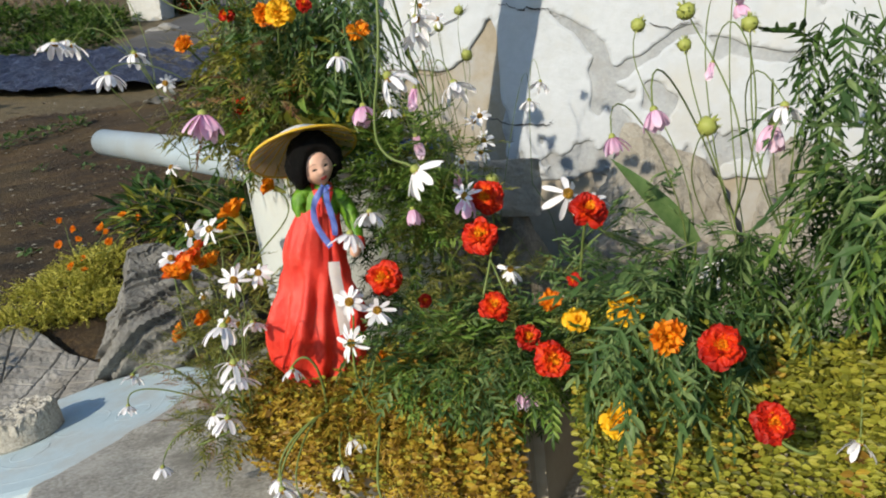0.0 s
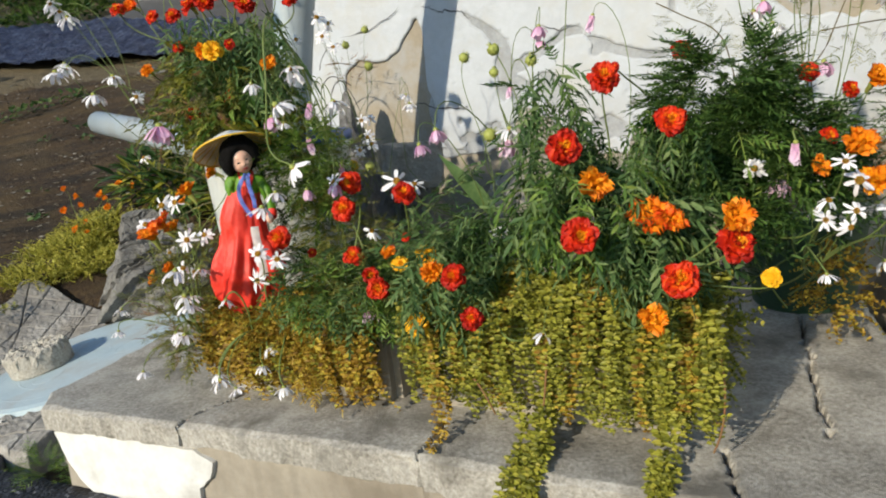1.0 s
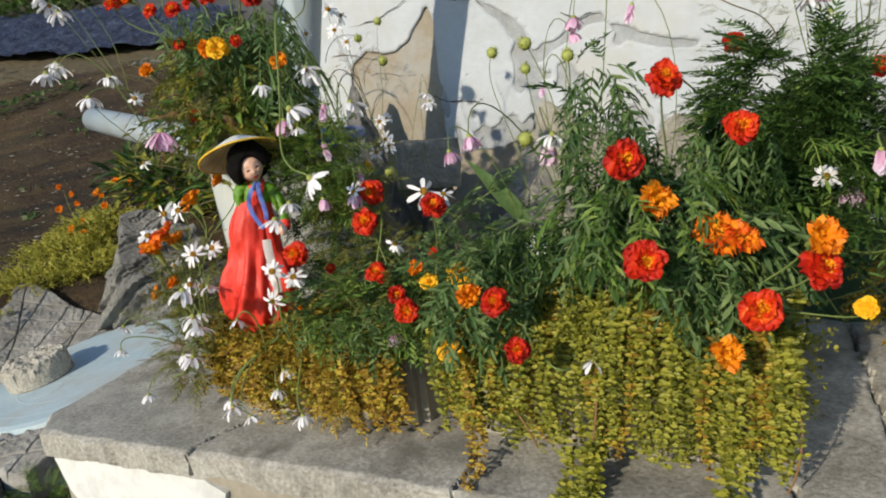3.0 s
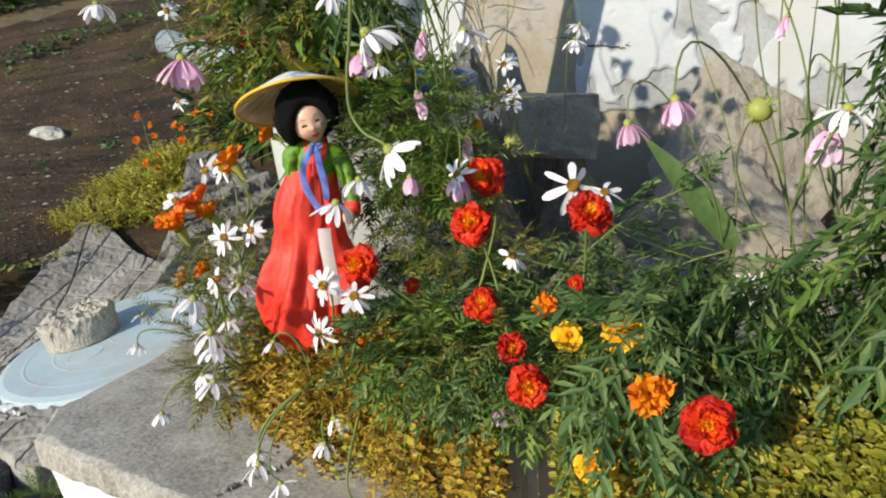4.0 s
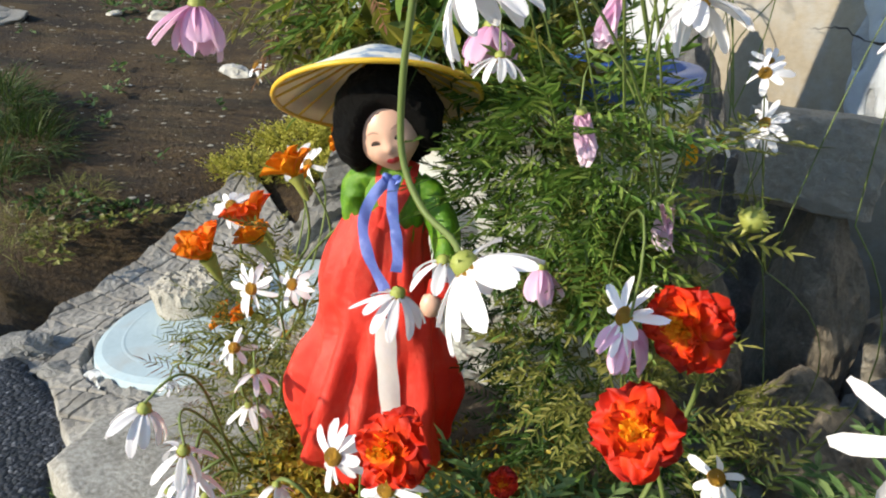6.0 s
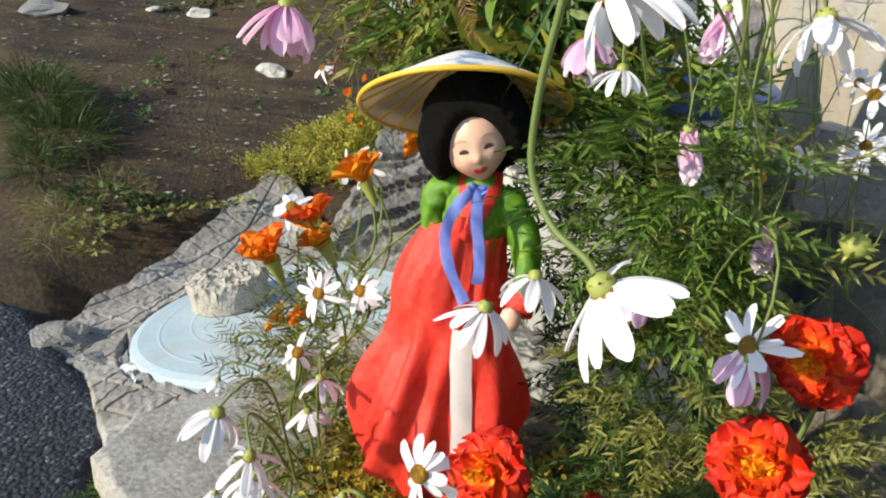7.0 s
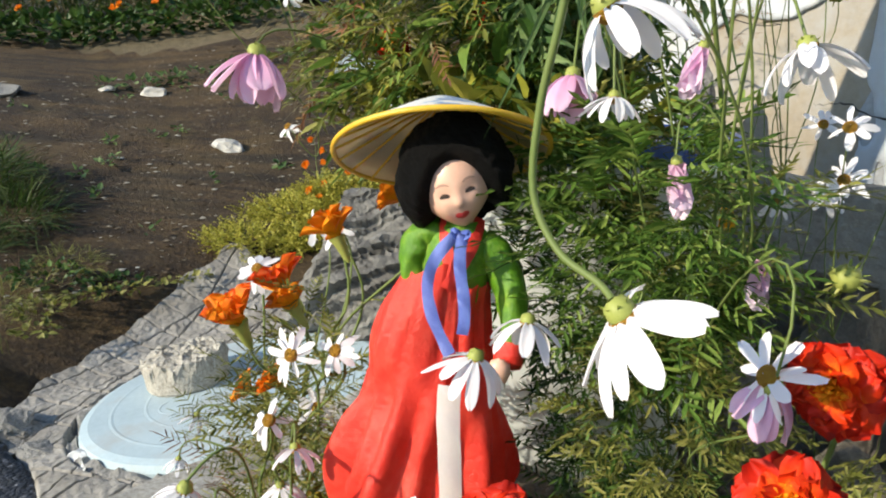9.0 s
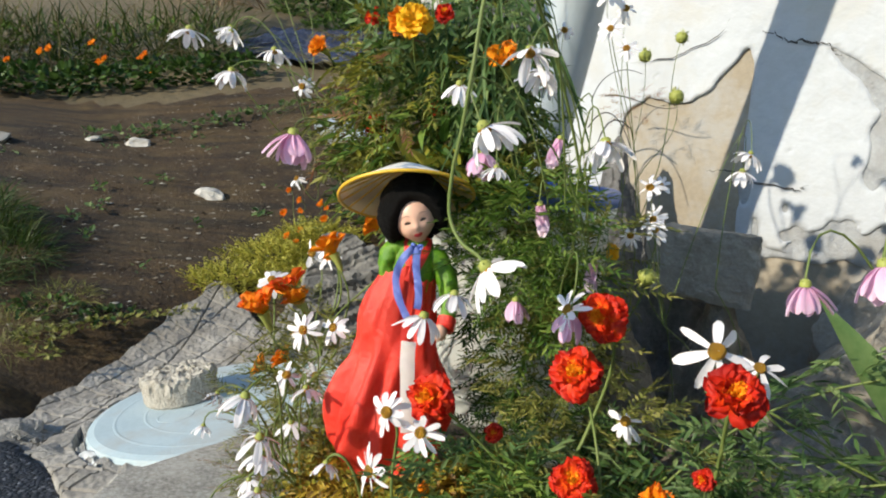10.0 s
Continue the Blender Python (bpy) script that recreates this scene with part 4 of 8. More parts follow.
paint_patch("white_paint_patch", [(0.01, 0.165), (0.10, 0.17), (0.22, 0.168), (0.32, 0.162), (0.355, 0.145), (0.345, 0.115), (0.315, 0.095), (0.315, 0.06), (0.26, 0.035), (0.12, 0.03), (0.06, 0.06), (0.025, 0.11)], -0.006, "peeling white paint", 4, slab)
paint_patch("white_paint_patch", [(1.07, 0.16), (1.27, 0.165), (1.275, 0.02), (1.06, 0.02), (1.04, 0.1)], -0.004, "peeling white paint", 5, slab)


# ---- the house wall ----
WALL_Y = 1.0


def box(bm, x0, y0, z0, x1, y1, z1):
    m = Matrix.Translation(((x0 + x1) / 2, (y0 + y1) / 2, (z0 + z1) / 2)) @ Matrix.Diagonal((x1 - x0, y1 - y0, z1 - z0, 1))
    return bmesh.ops.create_cube(bm, size=1, matrix=m)


def box_mesh(name, size, mat, bevel=0.004, jitter=0.0, seed=0, cuts=0):
    """A bevelled box that stands on z = 0, centred."""
    bm = bmesh.new()
    bmesh.ops.create_cube(bm, size=1, matrix=Matrix.Translation((0, 0, size[2] / 2)) @ Matrix.Diagonal((*size, 1)))
    if cuts:
        bmesh.ops.subdivide_edges(bm, edges=bm.edges, cuts=cuts, use_grid_fill=True)
    else:
        bmesh.ops.bevel(bm, geom=bm.edges, offset=bevel, segments=2, affect="EDGES")
    if jitter:
        for vt in bm.verts:
            vt.co += Vector((noise.noise(vt.co * 9 + Vector((seed, 0, 0))), noise.noise(vt.co * 9 + Vector((0, seed, 5))), noise.noise(vt.co * 9 + Vector((3, 0, seed))))) * jitter
    me = bpy.data.meshes.new(name)
    bm.to_mesh(me)
    bm.free()
    me.materials.append(mat)
    return me


wv, wf = [], []
xs = list(np.arange(-0.17, 3.41, 0.06))
zs = list(np.arange(0.0, 2.81, 0.06))
for z in zs:
    for x in xs:
        wv.append((x, WALL_Y + 0.006 * noise.noise(Vector((x * 4, z * 4, 1))), z))
nx = len(xs)
for j in range(len(zs) - 1):
    for i in range(nx - 1):
        wf.append((j * nx + i, j * nx + i + 1, (j + 1) * nx + i + 1, (j + 1) * nx + i))
b0 = len(wv)
wv += [(-0.17, 1.28, 0.0), (3.4, 1.28, 0.0), (3.4, 1.28, 2.8), (-0.17, 1.28, 2.8)]
top = (len(zs) - 1) * nx
wf += [(b0 + 1, b0, b0 + 3, b0 + 2), (0, top, b0 + 3, b0), (nx - 1, b0 + 1, b0 + 2, top + nx - 1), (top, top + nx - 1, b0 + 2, b0 + 3)]
wall = tagged(new("wall_north", mesh_from("wall_north", wv, wf, M["old_wall"], False)), "house wall of tan render under peeling white plaster", "wall", kind="structure")

PATCH_TOP = [(-0.2, 0.3), (-0.01, 0.56), (0.02, 0.72), (0.07, 0.755), (0.14, 0.757), (0.2, 0.775), (0.225, 0.815), (0.25, 0.838), (0.268, 0.855), (0.276, 0.82), (0.28, 0.47), (0.305, 0.3), (4, 0.3)]
# where the skim has come off along old cracks: x, z, half width
FLAKES = [
    [(0.4, 0.845, 0.004), (0.433, 0.819, 0.006), (0.47, 0.79, 0.009), (0.5, 0.75, 0.016), (0.513, 0.7, 0.024), (0.51, 0.66, 0.016), (0.49, 0.63, 0.008)],
    [(0.513, 0.7, 0.018), (0.545, 0.7, 0.013), (0.579, 0.717, 0.008), (0.62, 0.74, 0.007), (0.658, 0.76, 0.009), (0.69, 0.766, 0.007), (0.73, 0.74, 0.007), (0.77, 0.715, 0.01), (0.82, 0.695, 0.009), (0.9, 0.685, 0.004)],
    [(0.513, 0.69, 0.014), (0.53, 0.64, 0.012), (0.535, 0.59, 0.018)],
    [(0.6, 0.66, 0.014), (0.625, 0.63, 0.02), (0.62, 0.6, 0.012)],
]


def flaked_or_shaded(x, z):
    w = 0.5 + 0.9 * noise.noise(Vector((x * 30, z * 30, 2))) + 0.4 * noise.noise(Vector((x * 80, z * 80, 2)))
    for line in FLAKES:
        for (ax, az, aw), (bx, bz, bw) in zip(line, line[1:]):
            t = clamp(((x - ax) * (bx - ax) + (z - az) * (bz - az)) / ((bx - ax) ** 2 + (bz - az) ** 2), 0, 1)
            if math.hypot(x - ax - t * (bx - ax), z - az - t * (bz - az)) < (aw + (bw - aw) * t) * (0.7 + w):
                return True
    # low down: holes in the white stand in for dappled shade
    low = step(0.72, 0.5, z) * step(0.27, 0.33, x) * step(0.95, 0.8, x)
    return noise.noise(Vector((x * 16, z * 16, 11))) + 0.5 * noise.noise(Vector((x * 40, z * 40, 11))) > 0.62 - 0.62 * low


def white_left(x, z):
    """Whether the white skim still holds on the wall here."""
    w = 0.022 * noise.noise(Vector((x * 14, z * 14, 4))) + 0.012 * noise.noise(Vector((x * 45, z * 45, 4)))
    for (ax, az), (bx, bz) in zip(PATCH_TOP, PATCH_TOP[1:]):
        if ax <= x < bx:
            if z < az + (bz - az) * (x - ax) / (bx - ax) + w:
                return False
    if z < 0.56 - 0.06 * step(0.24, 0.3, x) - 0.035 * step(0.5, 0.7, x) + 0.5 * w:
        return False
    if x > 0.915 - 0.25 * (z - 0.86) + 1.6 * w and z > 0.815 - 0.09 * step(1.0, 1.2, x) + 1.5 * w:
        return abs(x - 1.375 + 0.06 * (z - 0.9)) < 0.02 + w
    return not (x < 0.97 and z < 0.9 and flaked_or_shaded(x, z))


def grey_left(x, z):
    """The grey coat under the white: bared by flaking, and low down standing in for shade."""
    w = 0.02 * noise.noise(Vector((x * 14, z * 14, 7)))
    return 0.283 + w < x < 0.99 + w and 0.49 + w < z < 0.9 + w


def build_plaster(holds, proud, mat, x0, z0, ni, nj, cell=0.008):
    """A thin coat on the wall, kept where holds(x, z) says so, with its broken edges."""
    keep = [[holds(x0 + (i + 0.5) * cell, z0 + (j + 0.5) * cell) for i in range(ni)] for j in range(nj)]
    ids, v, f = {}, [], []

    def vert(i, j, back):
        k = (i, j, back)
        if k not in ids:
            x, z = x0 + i * cell, z0 + j * cell
            ids[k] = len(v)
            jx, jz = 0.0035 * noise.noise(Vector((x * 90, z * 90, 1))), 0.0035 * noise.noise(Vector((x * 90, z * 90, 8)))
            v.append((x + jx, WALL_Y - (0.0 if back else proud) + 0.006 * noise.noise(Vector((x * 4, z * 4, 1))) + (0.002 if back else 0.002 * noise.noise(Vector((x * 22, z * 22, 1)))), z + jz))
        return ids[k]
    for j in range(nj):
        for i in range(ni):
            if not keep[j][i]:
                continue
            f.append((vert(i, j, 0), vert(i + 1, j, 0), vert(i + 1, j + 1, 0), vert(i, j + 1, 0)))
            for di, dj, a, b in ((-1, 0, (i, j + 1), (i, j)), (1, 0, (i + 1, j), (i + 1, j + 1)), (0, -1, (i, j), (i + 1, j)), (0, 1, (i + 1, j + 1), (i, j + 1))):
                q, w = i + di, j + dj
                if not (0 <= q < ni and 0 <= w < nj and keep[w][q]):
                    f.append((vert(*b, 0), vert(*a, 0), vert(*a, 1), vert(*b, 1)))
    # the torn rim runs in curves, not in steps
    rim, twin = {}, {ids[(i, j, 0)]: ids[(i, j, 1)] for i, j, back in ids if back}
    for q in f:
        for a, b in zip(q, q[1:] + q[:1]):
            if a in twin and b in twin:
                rim.setdefault(a, set()).add(b)
    edge = set(twin)
    links = {a: [b for b in near_by if b in edge] for a, near_by in rim.items()}
    for _ in range(3):
        moved = {}
        for a, near_by in links.items():
            if len(near_by) >= 2:
                mx, mz = sum(v[b][0] for b in near_by) / len(near_by), sum(v[b][2] for b in near_by) / len(near_by)
                moved[a] = (0.4 * v[a][0] + 0.6 * mx, v[a][1], 0.4 * v[a][2] + 0.6 * mz)
        for a, p in moved.items():
            v[a] = p
            v[twin[a]] = (p[0], v[twin[a]][1], p[2])
    return mesh_from("plaster_skim", v, f, mat, True)


part("plaster_skim", build_plaster(white_left, 0.0065, M["plaster"], -0.176, 0.37, 310, 247, 0.007), None, wall, "peeling white plaster skim")
part("grey_coat", build_plaster(grey_left, 0.003, M["grey_coat"], 0.26, 0.46, 105, 64, 0.007), None, wall, "grey undercoat bared by flaking, its low blotches standing in for shade")


def ribbon_line(name, points, width, y, mat, parent, seed):
    """A thin open crack on the wall: a ragged dark strip."""
    rnd = random.Random(seed)
    pts = []
    for (ax, az), (bx, bz) in zip(points, points[1:]):
        for i in range(6):
            t = i / 6
            pts.append((ax + (bx - ax) * t + rnd.gauss(0, 0.002), az + (bz - az) * t + rnd.gauss(0, 0.002)))
    v, f = [], []
    for i, (x, z) in enumerate(pts):
        w = width * (0.4 + rnd.random()) * math.sin(math.pi * (i + 0.5) / len(pts))
        yy = y + 0.006 * noise.noise(Vector((x * 4, z * 4, 1)))
        v += [(x - w * 0.3, yy, z - w), (x + w * 0.3, yy, z + w)]
    for i in range(len(pts) - 1):
        f.append((2 * i, 2 * i + 2, 2 * i + 3, 2 * i + 1))
    part(name, mesh_from(name, v, f, mat, False), None, parent)


for k, line in enumerate([[(0.285, 0.878), (0.31, 0.872), (0.335, 0.856), (0.365, 0.857), (0.4, 0.845), (0.43, 0.82)], [(0.21, 0.63), (0.25, 0.635), (0.3, 0.615), (0.36, 0.612), (0.385, 0.61), (0.4, 0.622)], [(0.6, 0.79), (0.64, 0.775), (0.69, 0.78)], [(0.03, 0.83), (0.12, 0.84), (0.2, 0.87), (0.24, 0.91)], [(0.4, 1.1), (0.43, 1.14), (0.44, 1.2)]]):
    ribbon_line("wall_crack", line, 0.0016, WALL_Y - 0.0105, M["dark"], wall, k)

# the rest of the house: side and back walls, and the roof with its eave
for name, at, size in (("wall_west", (-0.05, 3.0, 0.0), (0.24, 3.44, 2.8)), ("wall_east", (3.28, 3.0, 0.0), (0.24, 3.44, 2.8)), ("wall_south", (1.615, 4.84, 0.0), (3.57, 0.24, 2.8))):
    ob = new(name, box_mesh(name, size, M["old_wall"], 0.01))
    ob.location = at
    tagged(ob, "plain rendered house wall", "wall", kind="structure")
ob = new("roof", box_mesh("roof", (4.2, 4.9, 0.14), M["slate"], 0.02))
ob.location = (1.6, 2.9, 2.8)
tagged(ob, "dark flat house roof with a short eave", "roof", kind="structure")

# ---- pipes ----
lean = Vector((0.245, 0.0, 1.0))


def hollow_pipe(a, b, r, n=24):
    """A pipe with an open end at a, walls and all."""
    a, b = Vector(a), Vector(b)
    v1, f1 = tube([a, a.lerp(b, 0.5), b], r, n)
    v2, f2 = tube([a, a.lerp(b, 0.5), b], r * 0.9, n)
    k = len(v1)
    f = f1 + [tuple(i + k for i in q[::-1]) for q in f2]
    for i in range(n):
        j = (i + 1) % n
        f.append((j, i, i + k, j + k))
    f.append(tuple(2 * n + i for i in range(n)))
    return v1 + v2, f


foot = Vector((0.236, 0.57, 1.0)) - lean * 0.8
dp = thing("downpipe", foot, "grey-blue plastic downpipe in front of the house wall", "pipe")
v, f = tube([lean * t for t in (0.0, 0.6, 1.2, 1.8, 2.6)], 0.044, 24)
part("tube", mesh_from("tube", v, f, M["pvc"]), None, dp)
v, f = tube([lean * 1.62, lean * 1.64, lean * 1.72, lean * 1.74], 0.049, 24)
part("socket", mesh_from("socket", v, f, M["pvc"]), None, dp)
v, f = hollow_pipe((-0.805, 0.816, 0.68), (0.16, 0.40, 0.585), 0.035)
tagged(new("waste_pipe", mesh_from("waste_pipe", v, f, M["pvc"])), "grey-blue plastic pipe end jutting over the ground", "pipe")

# ---- stones at the wall's foot ----
def rough_block(name, size, mat, seed, cuts=22):
    """A squarish broken stone: chipped edges, pitted faces, base at z = 0."""
    bm = bmesh.new()
    bmesh.ops.create_cube(bm, size=2)
    bmesh.ops.subdivide_edges(bm, edges=bm.edges, cuts=cuts, use_grid_fill=True)
    off = Vector((seed * 3.7, seed, 0))
    for vt in bm.verts:
        p = vt.co
        q = Vector([math.copysign(abs(c) ** 0.9, c) for c in p])
        m = sorted(abs(c) for c in p)
        edge = clamp((m[1] - 0.78) / 0.22, 0, 1)
        k = 1 - 0.07 * edge * (0.6 + 1.4 * noise.noise(p * 2.2 + off)) + 0.06 * noise.noise(p * 1.1 + off) + 0.03 * noise.noise(p * 4 + off) + 0.014 * noise.noise(p * 11 + off)
        vt.co = Vector((q.x * k * size[0] / 2, q.y * k * size[1] / 2, (q.z * k + 1) * size[2] / 2))
    me = bpy.data.meshes.new(name)
    bm.to_mesh(me)
    bm.free()
    me.materials.append(mat)
    return me


STONES = [
    ("boulder", (0.115, 0.875, 0.19), (0.15, 0.16, 0.47), 40, "slate", 5, "dark grey boulder at the wall's foot"),
    # stone tone kept dark for the shaded hollow under the flat stone
    ("boulder", (0.405, 0.7, 0.19), (0.15, 0.14, 0.29), 10, "earthy_stone", 6, "rubble stone under a flat stone, toned dark for shade"),
    ("boulder", (0.58, 0.93, 0.19), (0.34, 0.17, 0.37), 4, "tan_stone", 7, "foundation stone with pale mortar on it"),
    ("boulder", (0.86, 0.93, 0.19), (0.3, 0.17, 0.34), 70, "tan_stone", 8, "pale foundation stone under the plaster"),
    ("boulder", (0.6, 0.8, 0.17), (0.38, 0.26, 0.3), 12, "tan_stone", 9, "broad grey rubble stone at the wall"),
    ("boulder", (0.84, 0.74, 0.17), (0.3, 0.24, 0.19), 40, "tan_stone", 19, "low grey rubble stone on the slab"),
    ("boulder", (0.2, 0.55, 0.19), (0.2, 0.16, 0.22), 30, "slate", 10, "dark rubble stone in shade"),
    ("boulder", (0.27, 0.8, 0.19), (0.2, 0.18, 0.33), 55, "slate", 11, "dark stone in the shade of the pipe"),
    ("boulder", (0.35, 0.54, 0.19), (0.13, 0.1, 0.24), 20, "earthy_stone", 14, "brownish stone beside the flat stone"),
    ("boulder", (0.47, 0.57, 0.19), (0.2, 0.12, 0.12), -38, "earthy_stone", 16, "low brown stone half in the soil"),
    ("boulder", (0.56, 0.66, 0.19), (0.2, 0.14, 0.15), 70, "stone", 17, "low grey stone in the shade"),
    ("boulder", (1.18, 0.93, 0.18), (0.34, 0.16, 0.3), 12, "pale_stone", 12, "pale foundation stone half in the ground"),
]
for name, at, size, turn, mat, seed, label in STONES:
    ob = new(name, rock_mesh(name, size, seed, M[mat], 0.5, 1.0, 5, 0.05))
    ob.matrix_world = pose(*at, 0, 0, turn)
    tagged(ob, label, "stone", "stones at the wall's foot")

flat = new("flat_stone", rough_block("flat_stone", (0.135, 0.13, 0.1), M["tan_stone"], 3))
flat.matrix_world = pose(0.376, 0.69, 0.456, -5, 3, 28)
tagged(flat, "flat grey stone slab lying on rubble", "stone", "stones at the wall's foot")

M["schist"] = rough_surface("schist", [(0.3, (0.045, 0.043, 0.04)), (0.46, (0.15, 0.143, 0.13)), (0.66, (0.31, 0.3, 0.27))], 0.06, 0.006, 1.0, 0.75, (0.09, 0.085, 0.078), 0.12, fine_depth=0.006)
def schist(size, seed):
    """A rock of slanting layers, each broken back unevenly from the next."""
    bm = bmesh.new()
    bmesh.ops.create_icosphere(bm, subdivisions=6, radius=1)
    up = Vector((-0.62, 0.1, 0.77)).normalized()
    rnd = random.Random(seed)
    planes = [(Vector((rnd.uniform(-1, 1), rnd.uniform(-1, 1), rnd.uniform(-0.5, 1))).normalized(), rnd.uniform(0.6, 0.85)) for _ in range(8)]
    for vt in bm.verts:
        p = vt.co.copy()
        for d, k in planes:
            p -= d * max(0.0, p.dot(d) - k) * 0.95
        q = p.dot(up) + 0.03 * noise.noise(p * 4)
        layer = math.floor(q * 8 + 0.8 * noise.noise(p * 1.3))
        fine = math.floor(q * 26 + 1.2 * noise.noise(p * 2.1))
        across = p - up * p.dot(up)
        p += across * (0.26 * noise.noise(Vector((layer * 3.7, seed, 0.5))) + 0.07 * noise.noise(Vector((fine * 5.3, seed, 2.5))))
        p += p.normalized() * (0.1 * noise.noise(p * 1.7 + Vector((seed, 0, 0))) + 0.05 * noise.noise(p * 6) + 0.02 * noise.noise(p * 19))
        vt.co = Vector((p.x * size[0] / 2, p.y * size[1] / 2, p.z * size[2] / 2))
    me = bpy.data.meshes.new("schist_rock")
    bm.to_mesh(me)
    bm.free()
    me.materials.append(M["schist"])
    return me


rock = new("schist_rock", schist((0.44, 0.4, 0.42), 23))
rock.matrix_world = pose(-0.58, 0.76, 0.2, 0, 0, 12)
tagged(rock, "large dark grey layered schist rock", "rock")

# ---- the manhole lid and what lies round it ----
lid_tilt = pose(-0.44, 0.365, 0.08, 6, -6, 0)
lid = thing("manhole_lid", (0, 0, 0), "round pale blue plastic lid set in rough concrete", "lid")
lid.matrix_world = lid_tilt
prof = [(0.0, 0.03), (0.05, 0.03), (0.053, 0.0305), (0.056, 0.03), (0.16, 0.03), (0.163, 0.0305), (0.167, 0.03), (0.215, 0.03), (0.219, 0.0306), (0.223, 0.03), (0.255, 0.03), (0.268, 0.026), (0.272, 0.015), (0.272, -0.03), (0.26, -0.05)]
part("disc", mesh_from("disc", *lathe(prof, 96), M["lid"], False), None, lid)
for k in range(3):
    a = 2.1 * k + 0.4
    v, f = lathe([(0.0325, 0.0302), (0.0335, 0.0308), (0.0345, 0.0308), (0.0355, 0.0302)], 32)
    v = [(x + 0.11 * math.cos(a), y + 0.11 * math.sin(a), z) for x, y, z in v]
    part("ring", mesh_from("ring", v, f, M["lid"]), None, lid)
prof = [(0.0, 0.0), (0.074, 0.0), (0.078, 0.006), (0.079, 0.028), (0.079, 0.05), (0.077, 0.06), (0.072, 0.063), (0.066, 0.064), (0.06, 0.063), (0.054, 0.062), (0.048, 0.063), (0.042, 0.064), (0.036, 0.065), (0.03, 0.066), (0.024, 0.065), (0.018, 0.064), (0.012, 0.064), (0.006, 0.065), (0.0, 0.065)]
v, f = lathe(prof, 110)
v = [tuple(Vector(p) + Vector((noise.noise(Vector(p) * 40), noise.noise(Vector(p) * 40 + Vector((9, 0, 0))), noise.noise(Vector(p) * 60 + Vector((0, 9, 0))))) * (0.009 if p[2] > 0.045 else 0.002) + Vector((noise.noise(Vector(p) * 170), noise.noise(Vector(p) * 170 + Vector((5, 0, 0))), noise.noise(Vector(p) * 150 + Vector((0, 5, 0))))) * (0.007 if p[2] > 0.045 else 0.001)) for p in v]
core = new("concrete_core", mesh_from("concrete_core", v, f, M["grit"], False))
core.matrix_world = pose(-0.552, 0.306, 0.092, 6, -6, 0) @ Matrix.Diagonal((0.95, 0.95, 0.93, 1))
tagged(core, "short round core of gritty concrete resting on a lid", "concrete core")


def build_scored():
    """Rough concrete with a net of scored lines."""
    nu, nv2 = 600, 420
    v, f = [], []
    for j in range(nv2):
        for i in range(nu):
            u, w = i / (nu - 1), j / (nv2 - 1)
            xl = -0.61 - 0.5 * w ** 0.52 + 0.025 * noise.noise(Vector((1, w * 9, 0)))
            x = xl + (-0.17 - xl) * u
            y = 0.005 + 0.66 * w + 0.03 * noise.noise(Vector((u * 3, w * 3, 2)))
            p = Vector((x, y, 0))
            g = 0.0
            for q, gap in ((x * 0.94 + y * 0.34, 0.083), (y * 0.9 - x * 0.43, 0.062), (y * 0.62 + x * 0.78, 0.17)):
                q += 0.012 * noise.noise(p * 4 + Vector((gap * 90, 0, 0))) + 0.003 * noise.noise(p * 25)
                d = abs((q / gap) % 1 - 0.5) * gap
                fade = clamp(0.95 + 1.0 * noise.noise(p * 7 + Vector((0, gap * 90, 3))), 0, 1)
                g = max(g, fade * clamp(1.25 - d / 0.0021, 0, 1))
            z = apron_z(x, y) + 0.006 * noise.noise(p * 4) + 0.003 * noise.noise(p * 34) + 0.0022 * noise.noise(p * 90) - 0.013 * g
            rim = min(u, 1 - u, w, 1 - w)
            ragged = 0.02 + 0.03 * noise.noise(p * 13)
            z -= 0.12 * clamp(1 - rim / max(0.015, ragged), 0, 1) ** 2
            v.append((x, y, z))
    for j in range(nv2 - 1):
        for i in range(nu - 1):
            f.append((j * nu + i, j * nu + i + 1, (j + 1) * nu + i + 1, (j + 1) * nu + i))
    return mesh_from("scored_concrete", v, f, M["scored"])


M["scored"] = rough_surface("scored", [(0.3, (0.12, 0.11, 0.098)), (0.48, (0.25, 0.235, 0.21)), (0.66, (0.42, 0.4, 0.365))], 0.1, 0.008, 1.0, 0.9, (0.22, 0.2, 0.17), 0.15)
tagged(new("scored_concrete", build_scored()), "rough grey concrete apron scored with a net of lines", "paving", kind="structure")
rnd = random.Random(5)
for k in range(11):
    t = k / 10
    x = -0.66 + 0.52 * t + rnd.uniform(-0.03, 0.03)
    y = 0.01 + 0.08 * t + rnd.uniform(-0.02, 0.03)
    s = rnd.uniform(0.06, 0.13)
    ob = new("rubble_stone", rock_mesh("rubble_stone", (s, s * 0.8, s * 0.34), 40 + k, M["stone"], 0.5, 1.4, 5, 0.08))
    ob.matrix_world = pose(x, y, ground_z(x, y) - 0.002, rnd.uniform(-12, 12), rnd.uniform(-12, 12), rnd.uniform(0, 360))
    tagged(ob, "broken grey stone along the road's edge", "stone", "rubble at the road's edge")


